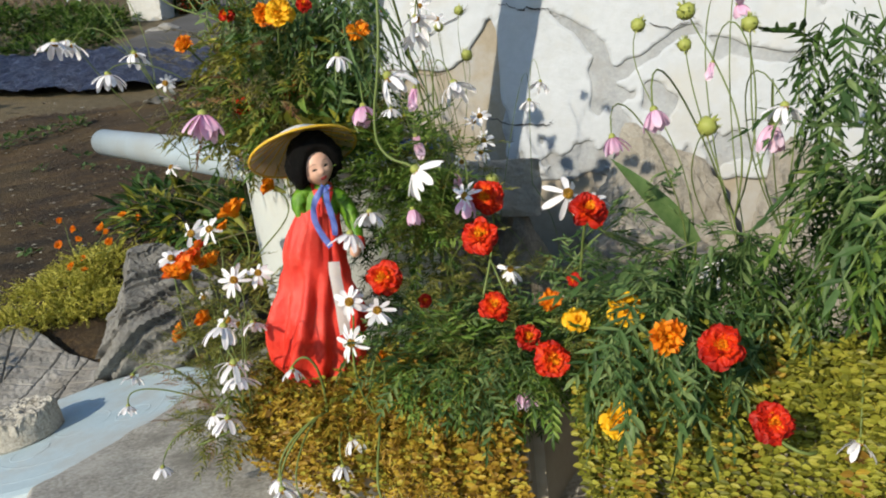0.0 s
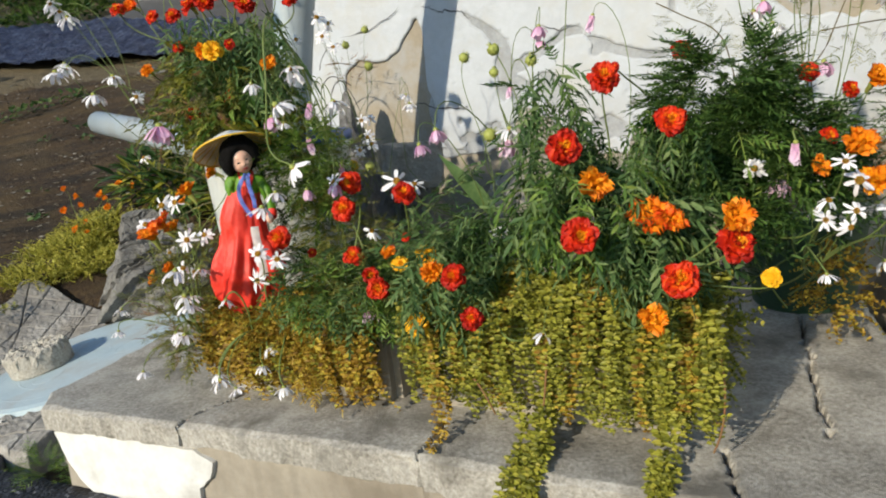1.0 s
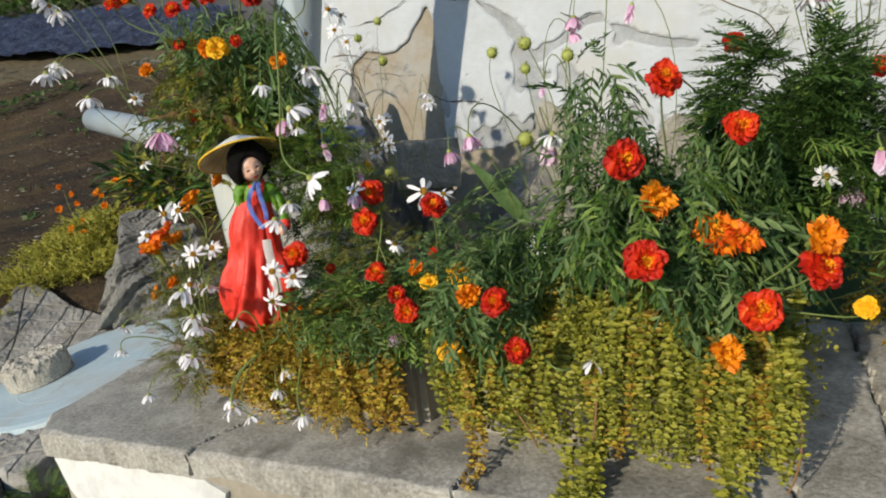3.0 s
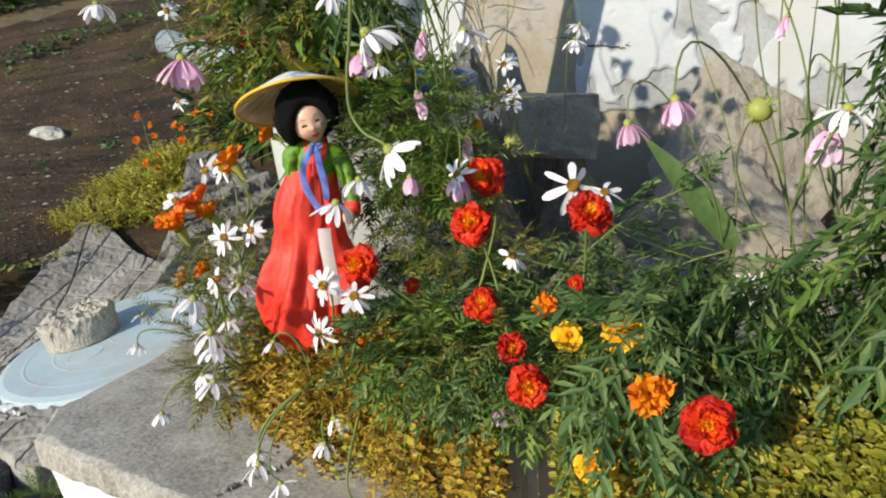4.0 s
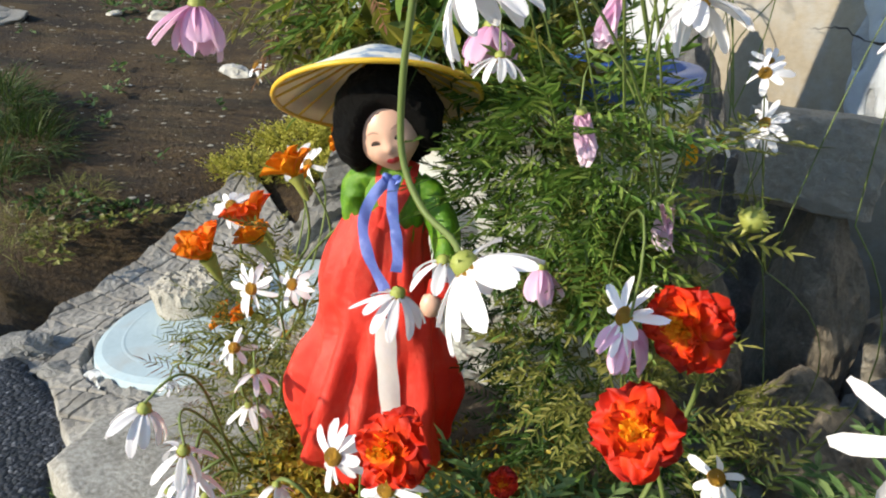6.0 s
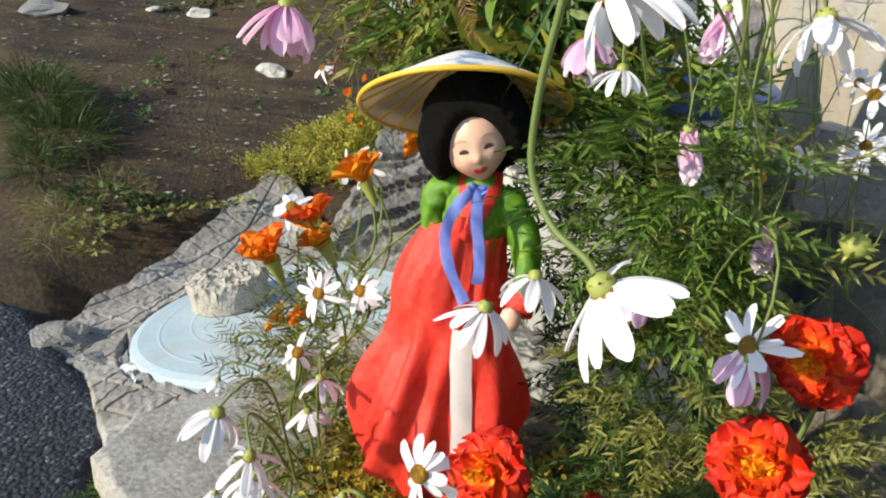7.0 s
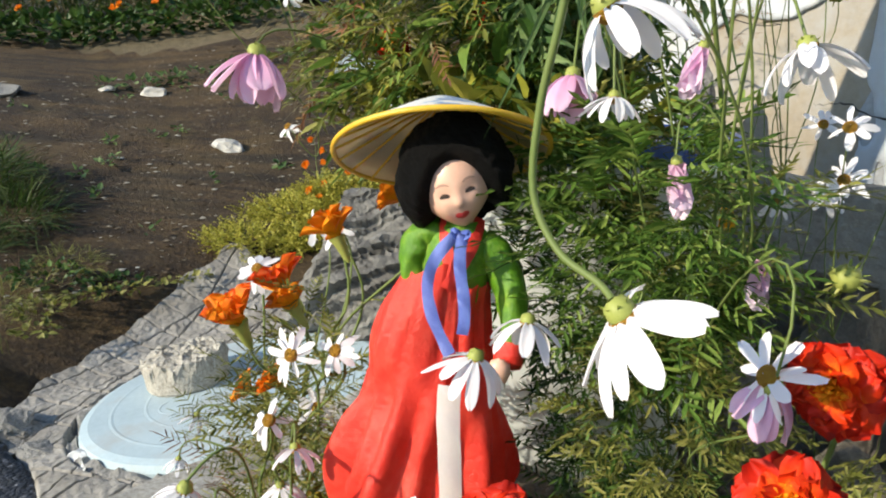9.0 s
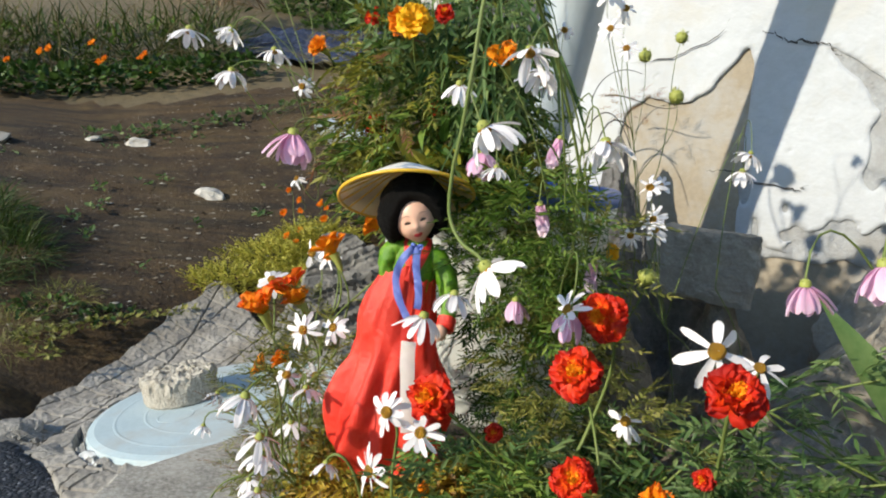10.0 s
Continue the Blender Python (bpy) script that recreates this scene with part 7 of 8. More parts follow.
greens(bush("grass_clump", (-1.6, 0.15, 0.2), "thick green grass clump at the road's edge", "grass"), [
    ("grass_cover", "grass", [(-1.64, 0.2, 0.24, 0.25, 0.13, 0.06), (-1.9, 0.18, 0.32, 0.3, 0.14, 0.07), (-1.42, 0.1, 0.2, 0.1, 0.06, 0.05)], 2100, "blade", 26, 0.48, 0.7),
    ("leaf_cover", "leaf_dry", [(-1.14, 0.14, 0.15, 0.16, 0.1, 0.015)], 160, "blade", 27, 0.2, 0.25),
    ("leaf_cover", "leaf_dark", [(-1.2, 0.2, 0.17, 0.14, 0.1, 0.02), (-1.08, 0.32, 0.155, 0.07, 0.1, 0.015)], 260, "round", 59, 0.6, 0.4),
    ("grass_cover", "leaf_olive", [(-1.12, 0.1, 0.155, 0.15, 0.08, 0.02), (-0.95, 0.05, 0.135, 0.09, 0.05, 0.015), (-1.2, 0.25, 0.19, 0.12, 0.1, 0.02)], 620, "blade", 70, 0.2, 0.5),
    ("leaf_cover", "leaf_olive", [(-1.02, 0.3, 0.15, 0.05, 0.14, 0.012), (-1.02, 0.14, 0.14, 0.1, 0.07, 0.012), (-0.9, 0.12, 0.13, 0.05, 0.05, 0.01), (-0.98, 0.47, 0.165, 0.03, 0.08, 0.01)], 260, "round", 92, 0.55, 0.4),
])
greens(bush("grass_clump", (-0.05, -0.03, 0.05), "small fern-like weed at the slab's foot", "grass"), [
    ("leaf_cover", "leaf", [(-0.06, -0.025, 0.075, 0.045, 0.02, 0.03)], 60, "thread", 28, 0.6, 0.5),
])
greens(bush("weeds", (1.4, 0.4, 0.17), "low weeds along the slab's edge", "weeds"), [
    ("leaf_cover", "leaf", [(1.33, 0.3, 0.165, 0.035, 0.3, 0.03)], 120, "thread", 29, 0.7, 0.5),
    ("leaf_cover", "leaf_gold", [(1.38, 0.55, 0.17, 0.07, 0.12, 0.03)], 60, "sprig", 30, 0.8, 0.4),
])


def far_growth():
    """The tall weeds and grass at the field's edge, and rows of small weeds on the earth."""
    root = bush("field_weeds", (-4.2, 1.5, 0.8), "tall mixed weeds and grass at the field's edge", "weeds")
    rows = []
    rnd = random.Random(9)
    low, tall = [], []
    for k in range(26):
        t = k / 25
        x, y = -4.7 + 1.2 * t, -0.3 + 2.3 * t
        z = ground_z(x, y)
        low.append((x - 0.1, y, z + 0.1, 0.25, 0.2, 0.1))
        tall.append((x - 0.65 + rnd.uniform(-0.2, 0.2), y + 0.2, ground_z(x - 0.5, y) + 0.22, 0.3, 0.22, 0.2 + rnd.uniform(0, 0.08)))
    back = [(-6.2 + 0.9 * k / 8, -0.6 + 2.6 * k / 8, 1.6 + 0.08 * k, 0.5, 0.4, 0.4) for k in range(9)]
    rows = [("leaf_cover", "leaf_dark", low, 1500, "round", 31, 2.0, 0.4), ("grass_cover", "grass", tall, 1500, "blade", 32, 1.3, 1.2), ("leaf_cover", "leaf", tall, 700, "broad", 33, 1.3, 0.5), ("grass_cover", "leaf_dry", tall, 500, "blade", 34, 1.5, 1.3), ("grass_cover", "leaf_dry", back, 900, "blade", 35, 2.0, 1.2), ("leaf_cover", "leaf", back, 400, "broad", 36, 2.2, 0.5)]
    greens(root, rows)
    root = bush("lane_weeds", (-4.7, 3.7, 1.6), "low dark weeds with white flowers beside the lane", "weeds")
    side = [(-4.55, 3.3, 1.56, 0.35, 0.22, 0.1), (-4.4, 3.6, 1.62, 0.25, 0.2, 0.1), (-4.75, 3.9, 1.75, 0.4, 0.25, 0.14), (-5.3, 4.2, 1.98, 0.45, 0.3, 0.16), (-4.95, 4.35, 1.93, 0.3, 0.25, 0.12), (-5.6, 3.7, 1.9, 0.6, 0.35, 0.2)]
    greens(root, [("leaf_cover", "leaf_dark", side, 2600, "round", 46, 1.7, 0.4), ("leaf_cover", "leaf", side, 900, "feather", 47, 1.6, 0.6), ("leaf_cover", "leaf_dry", side, 200, "blade", 48, 0.8, 1.0)])
    root = bush("hay_heap", (-6.6, 6.2, 2.8), "heap of cut dry brown stalks by the block house", "hay")
    heap = [(-6.9 + 0.16 * k, 6.2 + 0.1 * (k % 3), ground_z(-6.9 + 0.16 * k, 6.2) + 0.14, 0.28, 0.25, 0.17) for k in range(8)]
    greens(root, [("straw", "leaf_hay", heap, 2600, "blade", 51, 1.5, 0.1)])
    root = bush("flower_bush", (-4.62, 5.0, 2.1), "round dark bush with small red flowers beside the block", "bush")
    ball = [(-4.62, 5.0, 2.17, 0.2, 0.18, 0.17), (-4.42, 5.05, 2.12, 0.16, 0.15, 0.13)]
    greens(root, [("leaf_cover", "leaf_dark", ball, 900, "round", 53, 1.5, 0.4), ("blossom", "blossom_red", ball, 170, "round", 54, 1.6, 0.4)])
    root = bush("weed_row", (-2.8, 1.4, 0.6), "row of low pale weeds along the edge of the earth bed", "weeds")
    row = [(-2.95 + 0.3 * k / 9, 0.85 + 1.25 * k / 9, ground_z(-2.95 + 0.3 * k / 9, 0.85 + 1.25 * k / 9) + 0.03, 0.06, 0.1, 0.03) for k in range(10)]
    greens(root, [("leaf_cover", "leaf_grey", row, 300, "round", 37, 1.1, 0.5)])
    root = bush("weed_patches", (-2.0, 0.9, 0.3), "scattered grey-green weeds on the earth", "weeds")
    pts = []
    for k in range(26):
        x, y = rnd.uniform(-2.8, -1.3), rnd.uniform(0.3, 1.8)
        pts.append((x, y, ground_z(x, y) + 0.015, 0.05, 0.035, 0.015))
    greens(root, [("leaf_cover", "leaf_grey", pts, 260, "round", 38, 0.8, 0.4)])
    root = bush("hillside_weeds", (-5.0, 4.0, 1.8), "weedy slope behind the path", "weeds")
    hill = []
    for k in range(30):
        x, y = rnd.uniform(-11, -4.6), rnd.uniform(2.6, 9.0)
        hill.append((x - (0.9 if 3.2 < y < 5.2 else 0), y, ground_z(x, y) + 0.2, 0.6, 0.5, 0.25))
    greens(root, [("grass_cover", "leaf_hay", hill, 2400, "blade", 40, 1.9, 1.1), ("leaf_cover", "leaf_dark", hill, 420, "broad", 39, 1.6, 0.5)])


far_growth()


def earth_crumbs():
    """Chips, pebbles and crumbs on the brown earth."""
    rnd = random.Random(12)
    soup = Soup()
    for _ in range(9000):
        x, y = -1.1 - 2.2 * rnd.random() ** 1.3, rnd.uniform(0.1, 2.4)
        s = 0.0025 + 0.014 * rnd.random() ** 6
        v = [(rnd.uniform(0.6, 1.2) * a * s, rnd.uniform(0.6, 1.2) * b * s, rnd.uniform(0.1, 0.45) * c * s) for a, b, c in ((1, 0, 0), (0, 1, 0), (-1, 0, 0), (0, -1, 0), (0.2, 0.1, 0.8), (0, 0, -0.5))]
        f = [(0, 1, 4), (1, 2, 4), (2, 3, 4), (3, 0, 4), (1, 0, 5), (2, 1, 5), (3, 2, 5), (0, 3, 5)]
        soup.add(v, f, Matrix.Translation((x, y, lumpy(x, y) + 0.001)) @ Matrix.Rotation(rnd.uniform(0, 6.28), 4, "Z"))
    tagged(new("earth_crumbs", soup.mesh("earth_crumbs", M["crumb"], False)), "crumbs, chips and pebbles on brown earth", "pebbles", kind="stuff")


M["crumb"] = leafy("crumb", [(0.2, (0.03, 0.018, 0.009)), (0.5, (0.1, 0.07, 0.04)), (0.7, (0.3, 0.27, 0.21)), (0.9, (0.5, 0.48, 0.42))], 0.0, 0.9)
earth_crumbs()


# ---- the doll and its hat ----
def doll_mesh():
    """A small dressed doll, facing -y, standing on z = 0: one mesh with its clothes."""
    soup_v, soup_f, idx = [], [], []
    mats = [M["skirt"], M["jacket"], M["ribbon"], M["white_cloth"], M["skin"], M["hair"], M["lip"], M["eye"], M["brow"]]

    def put(v, f, m, mat):
        n0 = len(soup_v)
        for p in v:
            soup_v.append(tuple(m @ Vector(p)) if m is not None else tuple(p))
        for q in f:
            soup_f.append(tuple(i + n0 for i in q))
            idx.append(mat)

    def grid(rows, cols, closed, at, m, mat):
        v = [tuple(at(j, i)) for j in range(rows) for i in range(cols)]
        f = []
        for j in range(rows - 1):
            for i in range(cols if closed else cols - 1):
                a, b = j * cols + i, j * cols + (i + 1) % cols
                f.append((a, a + cols, b + cols, b))
        put(v, f, m, mat)

    # a full skirt hung from the chest, with deep soft folds
    n, rows = 120, 40

    def skirt(j, i):
        t = j / (rows - 1)
        a = 2 * math.pi * i / n
        top = 0.168 - 0.001 * math.cos(a) + 0.0012 * math.sin(13 * a) + 0.009 * math.exp(-((a - 4.5) / 0.4) ** 2)
        z = top * (1 - t) - (0.01 + 0.018 * math.exp(-((a - 5.0) / 0.6) ** 2)) * t
        r = 0.0185 + 0.009 * step(0.0, 0.35, t) + 0.019 * step(0.15, 0.75, t) - 0.018 * step(0.86, 1.0, t)
        w = a + 0.25 * noise.noise(Vector((math.cos(a) * 1.5, math.sin(a) * 1.5, t * 2.5)))
        deep = 0.06 + 0.13 * step(0.05, 0.6, t)
        k = 1 + deep * (0.55 * math.sin(6 * w + 1.4 * math.sin(2 * w)) + 0.45 * math.sin(13 * w + 2 + 2 * t)) * (1 - 0.5 * step(0.9, 1, t))
        k += 0.012 * math.sin(27 * a + 2 * noise.noise(Vector((math.cos(a), math.sin(a), t * 3)))) * step(0.65, 0.0, t)
        k += 0.17 * noise.noise(Vector((math.cos(a) * 2, math.sin(a) * 2, t * 4))) + 0.05 * noise.noise(Vector((math.cos(a) * 5, math.sin(a) * 5, t * 11)))
        k += 0.7 * math.exp(-((a - 3.5) / 0.6) ** 2) * math.exp(-((t - 0.14) / 0.16) ** 2)
        return r * k * math.cos(a) * 1.08, r * k * math.sin(a) * 0.86, z + 0.005 * math.sin(5 * a) * t
    grid(rows, n, True, skirt, None, 0)

    # jacket, with its sleeves
    prof = [(0.0165, 0.142), (0.0172, 0.156), (0.0176, 0.17), (0.0172, 0.18), (0.0155, 0.187), (0.0115, 0.193), (0.007, 0.197)]

    def jacket(j, i):
        a = 2 * math.pi * i / 40
        r, z = prof[j]
        r *= 1 + 0.03 * math.sin(6 * a + 40 * z)
        return r * 1.12 * math.cos(a), r * 0.8 * math.sin(a), z
    grid(7, 40, True, jacket, None, 1)
    arms = ((0.0084, [(0.0115, 0.001, 0.1865), (0.025, 0.0, 0.18), (0.038, -0.006, 0.164), (0.036, -0.026, 0.142)]), (0.0079, [(-0.0115, 0.001, 0.187), (-0.022, 0.002, 0.186), (-0.028, 0.0, 0.177), (-0.021, -0.006, 0.163)]))
    for wide, pts in arms:
        path = bezier(*[Vector(q) for q in pts], 18)
        last = len(path) - 1

        def sleeve(j, i):
            t = j / last
            q = path[min(last, j + 1)] - path[max(0, j - 1)]
            q.normalize()
            u = q.cross(Vector((0, 1, 0))).normalized()
            w = u.cross(q)
            a = 2 * math.pi * i / 24
            r = wide * (0.78 + 0.36 * math.sin(math.pi * min(1, 0.15 + t * 0.85)) - 0.1 * t)
            r *= 1 + 0.13 * math.sin(3 * a + 9 * t) * t + 0.16 * noise.noise(Vector((math.cos(a) * 1.5, math.sin(a) * 1.5, t * 7 + wide * 900)))
            return path[j] + (u * math.cos(a) + w * math.sin(a)) * r
        grid(last + 1, 24, True, sleeve, None, 1)
        e = path[-1]
        d = (path[-1] - path[-2]).normalized()
        v, f = tube([e - d * 0.002, e + d * 0.003, e + d * 0.007, e + d * 0.0075, e + d * 0.002], wide * (0.97 if wide > 0.008 else 0.75), 16, 0.92)
        if wide > 0.008:
            put(v, f, None, 0)
        v, f = lathe([(0.001, -0.006), (0.0045, -0.004), (0.0055, 0), (0.0045, 0.004), (0.001, 0.006)], 14)
        if wide > 0.008:
            put([(x * 1.15, y * 0.95, z * 1.15) for x, y, z in v], f, Matrix.Translation(e + d * 0.0105 + Vector((-0.004, -0.003, 0.001))), 4)

    # flat bands: collar, ribbons, sash
    def band(pts, w, mat, fold=0.0, face=(0, -1, 0)):
        m = len(pts)

        def at(j, i):
            q = (pts[min(j + 1, m - 1)] - pts[max(0, j - 1)]).normalized()
            side = q.cross(Vector(face)).normalized()
            out = side.cross(q)
            c = i / 4 - 0.5
            return pts[j] + side * (c * 2 * w) + out * (fold * math.sin(j * 0.9 + c * 2.5) - 0.15 * w * (4 * c * c))
        grid(m, 5, False, at, None, mat)
    B = lambda *p: bezier(*[Vector(q) for q in p], 22)
    band(B((0.0085, 0.004, 0.198), (0.0105, -0.01, 0.195), (0.007, -0.0185, 0.184), (-0.003, -0.0195, 0.166)), 0.0034, 0, 0.0, (0.25, -1, 0.25))
    band(B((-0.0085, 0.004, 0.198), (-0.0105, -0.009, 0.195), (-0.006, -0.0175, 0.184), (0.001, -0.0185, 0.168)), 0.0034, 0, 0.0, (-0.25, -1, 0.25))
    band(B((-0.001, -0.0215, 0.196), (-0.022, -0.0255, 0.174), (-0.011, -0.03, 0.158), (0.005, -0.036, 0.139)), 0.0031, 2, 0.0013)
    band(B((0.002, -0.0215, 0.196), (-0.002, -0.0255, 0.18), (0.011, -0.029, 0.167), (0.0095, -0.034, 0.15)), 0.0031, 2, 0.0013)
    for s in (1, -1):
        band(B((0, -0.0195, 0.1965), (s * 0.003, -0.025, 0.199), (s * 0.0065, -0.023, 0.197), (s * 0.0015, -0.0215, 0.194)), 0.0018, 2, 0.0, (0, -0.6, 1))
    band(B((0.008, -0.04, 0.125), (0.008, -0.044, 0.11), (0.015, -0.047, 0.09), (0.021, -0.047, 0.052)), 0.0062, 3, 0.0012)
    # neck, then the head, bowed a little to one side
    v, f = lathe([(0.0062, 0.188), (0.0058, 0.2), (0.006, 0.206)], 16)
    put(v, f, None, 4)
    bow = Matrix.Translation((0.002, -0.002, 0.1945)) @ pose(0, 0, 0, 3, HEAD_BOW, 0) @ pose(0, 0, 0, 0, 0, 6) @ Matrix.Scale(1.08, 4) @ Matrix.Translation((0, 0, -0.197))

    def head(d):
        x, y, z = d
        low = step(0.0, -1.0, z)
        w = 1 - 0.36 * low * low - 0.04 * step(0.3, 1, z)
        fwd = max(0.0, -y)
        g = lambda cx, cz, sx, sz: math.exp(-(((x - cx) / sx) ** 2 + ((z - cz) / sz) ** 2)) * step(0.0, 0.35, fwd)
        out = 0.0021 * g(0, -0.2, 0.11, 0.1) + 0.0011 * g(0, -0.05, 0.09, 0.22)
        out += 0.0011 * (g(0.45, -0.3, 0.25, 0.26) + g(-0.45, -0.3, 0.25, 0.26)) - 0.0011 * (g(0.36, 0.05, 0.2, 0.14) + g(-0.36, 0.05, 0.2, 0.14))
        out += 0.0008 * g(0, -0.52, 0.2, 0.1) + 0.0009 * g(0, -0.86, 0.25, 0.16) - 0.0005 * g(0, -0.68, 0.25, 0.07)
        return Vector((x * 0.0165 * w, y * 0.0165 * (0.9 + 0.1 * w) - out, 0.2165 + z * 0.0188))

    def ball(j, i):
        th, a = math.pi * j / 40, 2 * math.pi * i / 56
        return head((math.sin(th) * math.cos(a), math.sin(th) * math.sin(a), math.cos(th)))
    grid(41, 56, True, ball, bow, 4)

    def mark(cx, cz, w, h, mat, arch=0.0, dip=0.0, lift=0.00012):
        """A painted touch that follows the face."""
        def at(j, i):
            a = 2 * math.pi * i / 16
            k = j / 3
            x = cx + w * k * math.cos(a)
            z = cz + h * k * math.sin(a) * (1 - dip * math.exp(-((k * math.cos(a)) / 0.3) ** 2) * (math.sin(a) > 0)) + arch * (1 - (k * math.cos(a)) ** 2)
            y = -math.sqrt(max(0.0, 1 - x * x - z * z))
            p = head((x, y, z))
            p.y -= lift
            return p
        grid(4, 16, True, at, bow, mat)
    for s in (1, -1):
        mark(s * 0.37, 0.03, 0.16, 0.045, 8, 0.03)
        mark(s * 0.37, 0.01, 0.15, 0.05, 7, 0.025, 0.0, 0.00022)
        mark(s * 0.38, 0.25, 0.2, 0.026, 8, 0.06)
        mark(s * 0.05, -0.3, 0.02, 0.012, 8)
    mark(0, -0.5, 0.23, 0.1, 6, -0.02, 0.35, 0.00015)

    # hair: puffed out all round, with a rounded hairline
    def hair(j, i):
        th, a = math.pi * (0.01 + 0.96 * j / 52), 2 * math.pi * i / 80
        d = Vector((math.sin(th) * math.cos(a), math.sin(th) * math.sin(a), math.cos(th)))
        e = math.sqrt((d.x / 0.63) ** 2 + ((d.z + 0.42) / (0.9 if d.z > -0.42 else 1.5)) ** 2) if d.y < 0.1 else 2.0
        inn = step(1.16, 0.9, e)
        r = 1 + 0.09 * step(0.3, 0.9, abs(d.x)) * step(0.6, -0.3, d.z) + 0.06 * noise.noise(d * 3.5) + 0.035 * noise.noise(d * 9) + 0.03 * noise.noise(d * 22)
        p = Vector((d.x * 0.0268 * r, d.y * 0.0238 * r + 0.0035, 0.2215 + d.z * 0.0275 * r))
        return p.lerp(Vector((0, 0.006, 0.2165)), inn * 0.75)
    grid(53, 80, True, hair, bow, 5)
    return mesh_from("doll", soup_v, soup_f, mats, True, idx)


HEAD_BOW = -24
DOLL = Matrix.Translation((0.367, 0.121, 0.369)) @ pose(0, 0, 0, 0, 11, 0) @ pose(0, 0, 0, -2, 0, 46) @ Matrix.Diagonal((1.0, 1.0, 1.09, 1))
doll = new("doll", doll_mesh())
doll.matrix_world = DOLL
tagged(doll, "small doll in a red skirt and green jacket with blue ribbons", "doll")
hat = thing("conical_hat", (0, 0, 0), "shallow conical hat of white patterned cloth with a yellow rim", "hat")
hat.matrix_world = DOLL @ pose(-0.019, 0.02, 0.2315, -31, -14, 0) @ Matrix.Scale(0.89, 4)
HAT = [(0.0005, 0.023), (0.006, 0.0226), (0.014, 0.02), (0.027, 0.0135), (0.042, 0.005), (0.058, -0.0038), (0.065, -0.008)]
part("cover", mesh_from("cover", *lathe(HAT, 56), M["hat_cloth"]), None, hat, "white cloth printed with blue")
part("lining", mesh_from("lining", *lathe([(r, z - 0.0018) for r, z in HAT], 56), M["straw"]), None, hat, "pale straw lining")
a = [2 * math.pi * k / 56 for k in range(57)]
v, f = tube([(0.0655 * math.cos(t), 0.0655 * math.sin(t), -0.0092) for t in a], 0.0017, 8)
part("rim", mesh_from("rim", v, f, M["hat_band"]), None, hat, "yellow rim binding")
rib_v, rib_f = tube([(0.006, 0, 0.0195), (0.025, 0, 0.0115), (0.045, 0, 0.0005), (0.064, 0, -0.0098)], 0.0008, 5)
rib_mesh = mesh_from("rib", rib_v, rib_f, M["hat_band"])
for k in range(20):
    ob = part("rib", rib_mesh, None, hat)
    ob.rotation_euler = (0, 0, 2 * math.pi * k / 20)


twig = thing("dry_twig", (0.02, 0.9, 0.2), "thin dark dry twig leaning out beside the wall", "twig")
for pts, r in (([(0, 0, 0), (-0.02, 0.0, 0.35), (0.0, -0.02, 0.58), (0.1, -0.03, 0.5)], 0.0022), ([(-0.01, -0.01, 0.5), (0.05, -0.04, 0.56), (0.1, -0.05, 0.52), (0.13, -0.05, 0.43)], 0.0014), ([(0.03, -0.02, 0.56), (0.08, -0.01, 0.57), (0.12, 0.0, 0.53), (0.17, 0.0, 0.54)], 0.0012), ([(0.0, -0.02, 0.55), (0.02, -0.03, 0.6), (0.06, -0.02, 0.62), (0.1, -0.01, 0.6)], 0.0011)):
    v, f = tube(bezier(*[Vector(p) for p in pts], 14), r, 5, 0.6)
    part("branch", mesh_from("branch", v, f, M["dark"]), None, twig)
greens(twig, [("leaf_cover", "leaf_red", [(0.12, 0.88, 0.74, 0.06, 0.02, 0.03)], 40, "thread", 91, 0.35, 0.2)])

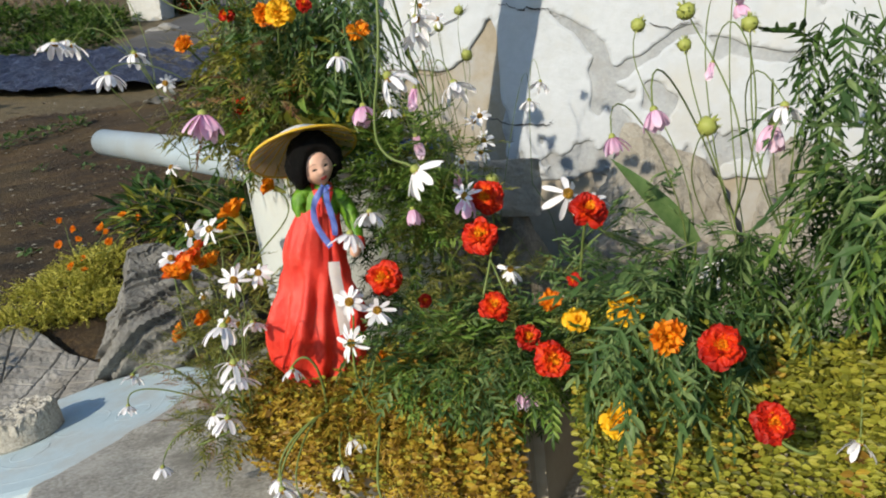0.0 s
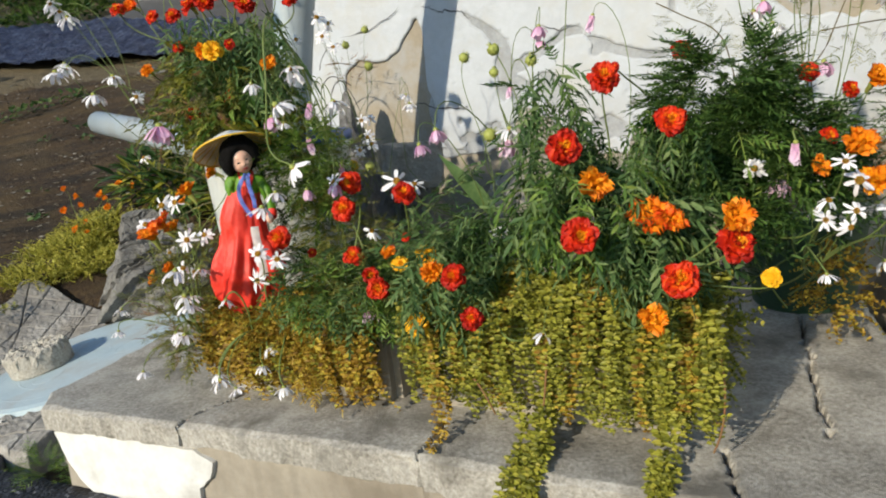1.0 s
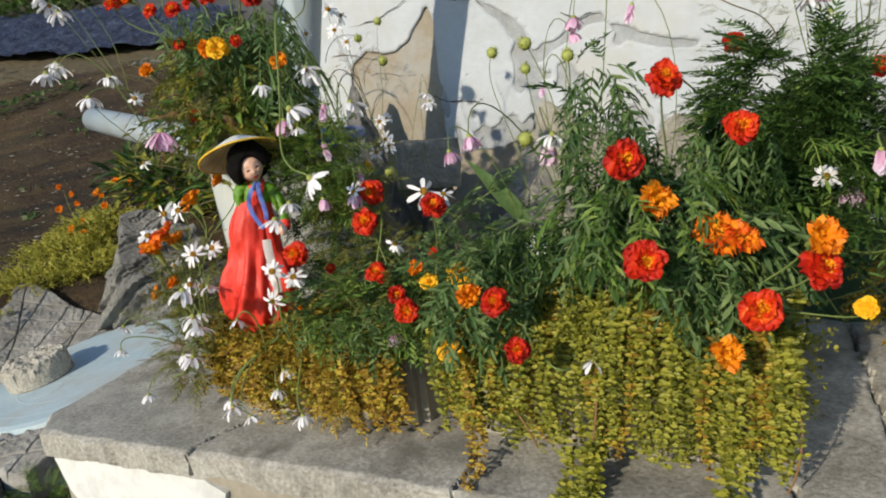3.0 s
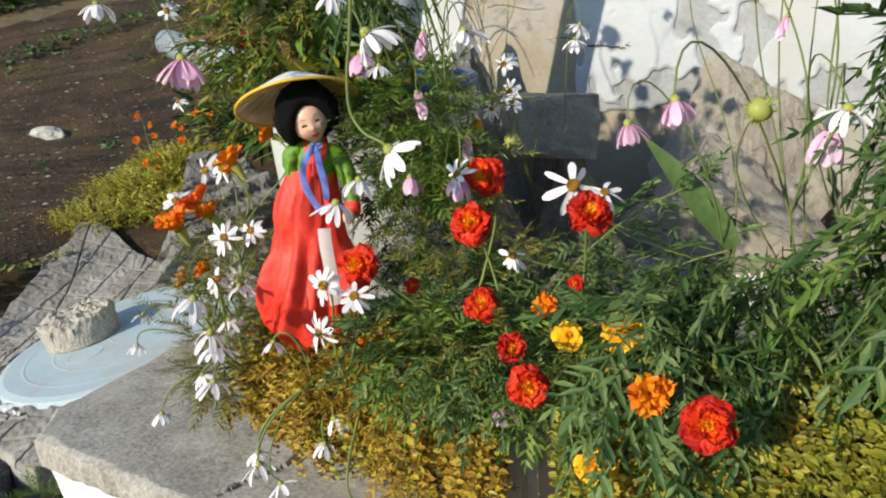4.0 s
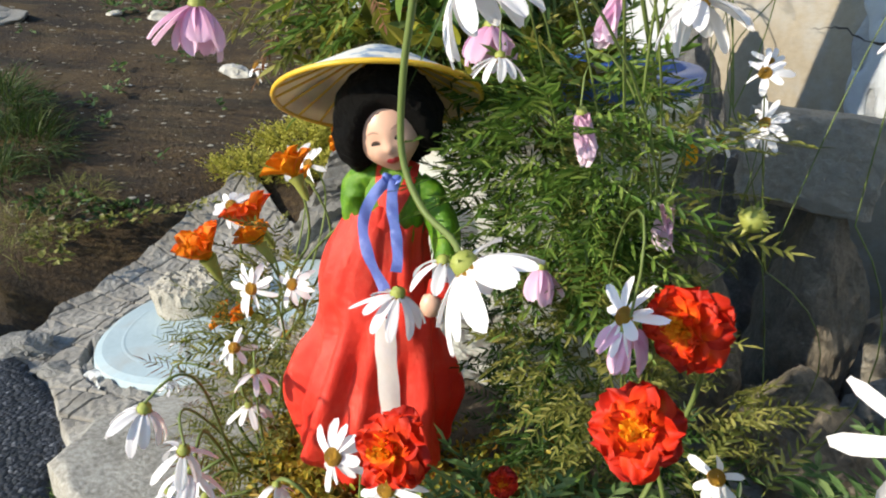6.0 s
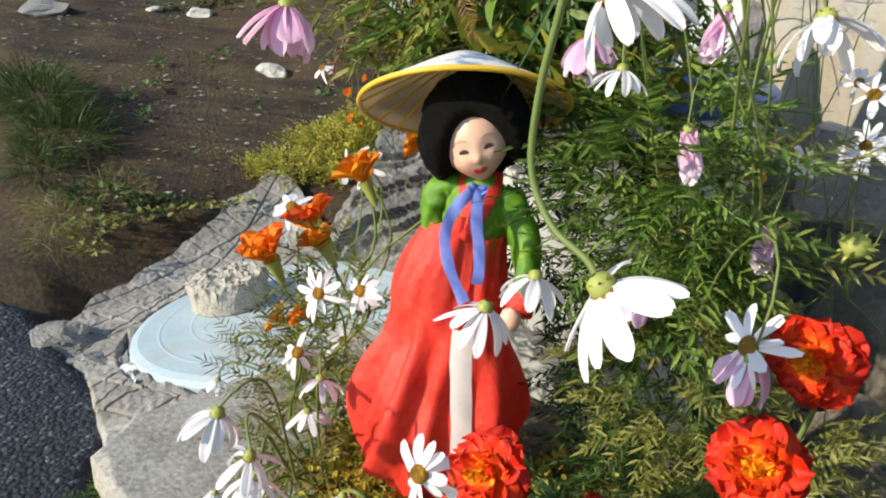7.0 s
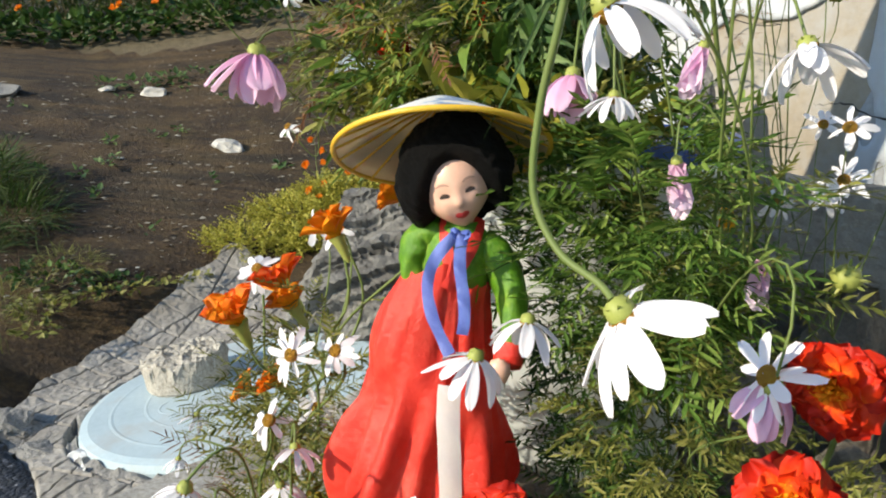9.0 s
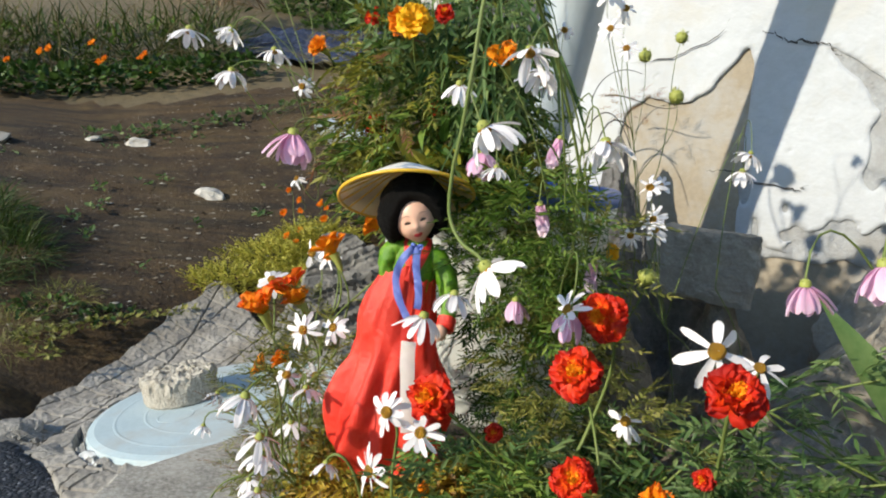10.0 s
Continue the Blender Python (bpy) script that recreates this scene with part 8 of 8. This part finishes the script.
# ---- small things in the beds ----
def big_leaf(root, a, b, width, seed):
    """One large pointed leaf from a to b."""
    rnd = random.Random(seed)
    a, b = Vector(a), Vector(b)
    v, f = leaflet((b - a).length, width, 0.25, 0.12, 9)
    me = mesh_from("leaf", v.tolist(), f, M["leaf_grey"])
    ob = part("leaf", me, None, root, "large pointed green leaf")
    ob.matrix_basis = Matrix.Translation(a - Vector(root.location)) @ towards(b - a, Vector((0.2, -0.8, 0.6)), rnd.uniform(-0.3, 0.3))


dock = bush("dock_plant", (0.74, 0.22, 0.36), "plant with a few long pointed leaves", "plant")
for k, (a, b) in enumerate([((0.775, 0.21, 0.49), (0.705, 0.2, 0.585)), ((0.77, 0.22, 0.42), (0.83, 0.19, 0.5)), ((0.75, 0.2, 0.4), (0.68, 0.14, 0.47)), ((0.78, 0.2, 0.4), (0.86, 0.12, 0.45))]):
    big_leaf(dock, a, b, 0.024, k)
long_stem(dock, [(0.76, 0.22, 0.36), (0.765, 0.22, 0.42), (0.775, 0.21, 0.49)], 0.0016)
mat_flowers = [("O", -1.18 - 0.22 * ((k * k * 7 + 3 * k) % 11) / 11, 0.95 + 0.28 * ((k * k * 5 + k) % 13) / 13, 0.0, 0.024 + 0.004 * (k % 3)) for k in range(13)]
mat_flowers = [(q, x, y, ground_z(x, y) + 0.06 + 0.025 * (k * 2 % 5), d) for k, (q, x, y, z, d) in enumerate(mat_flowers)]
plant("marigold_plant", (-1.3, 1.0, 0.24), mat_flowers, "low plant with tiny orange flowers in a sedum mat", "marigold", 16, "marigold plants", wander=0.12)
bank_flowers = [("O", -4.35 + 0.06 * ((k * 29) % 10), 0.75 + 0.09 * ((k * 7) % 10), 1.0 + 0.02 * ((k * 3) % 7), 0.06) for k in range(9)]
plant("marigold_plant", (-4.2, 1.1, 0.8), bank_flowers, "orange marigold plant among the weeds", "marigold", 17, "marigold plants", wander=0.2)

# ---- to size ----
for ob in scene.objects:
    if ob.parent is None and ob.type in ("MESH", "EMPTY"):
        ob.matrix_basis = Matrix.Scale(SCALE, 4) @ ob.matrix_basis
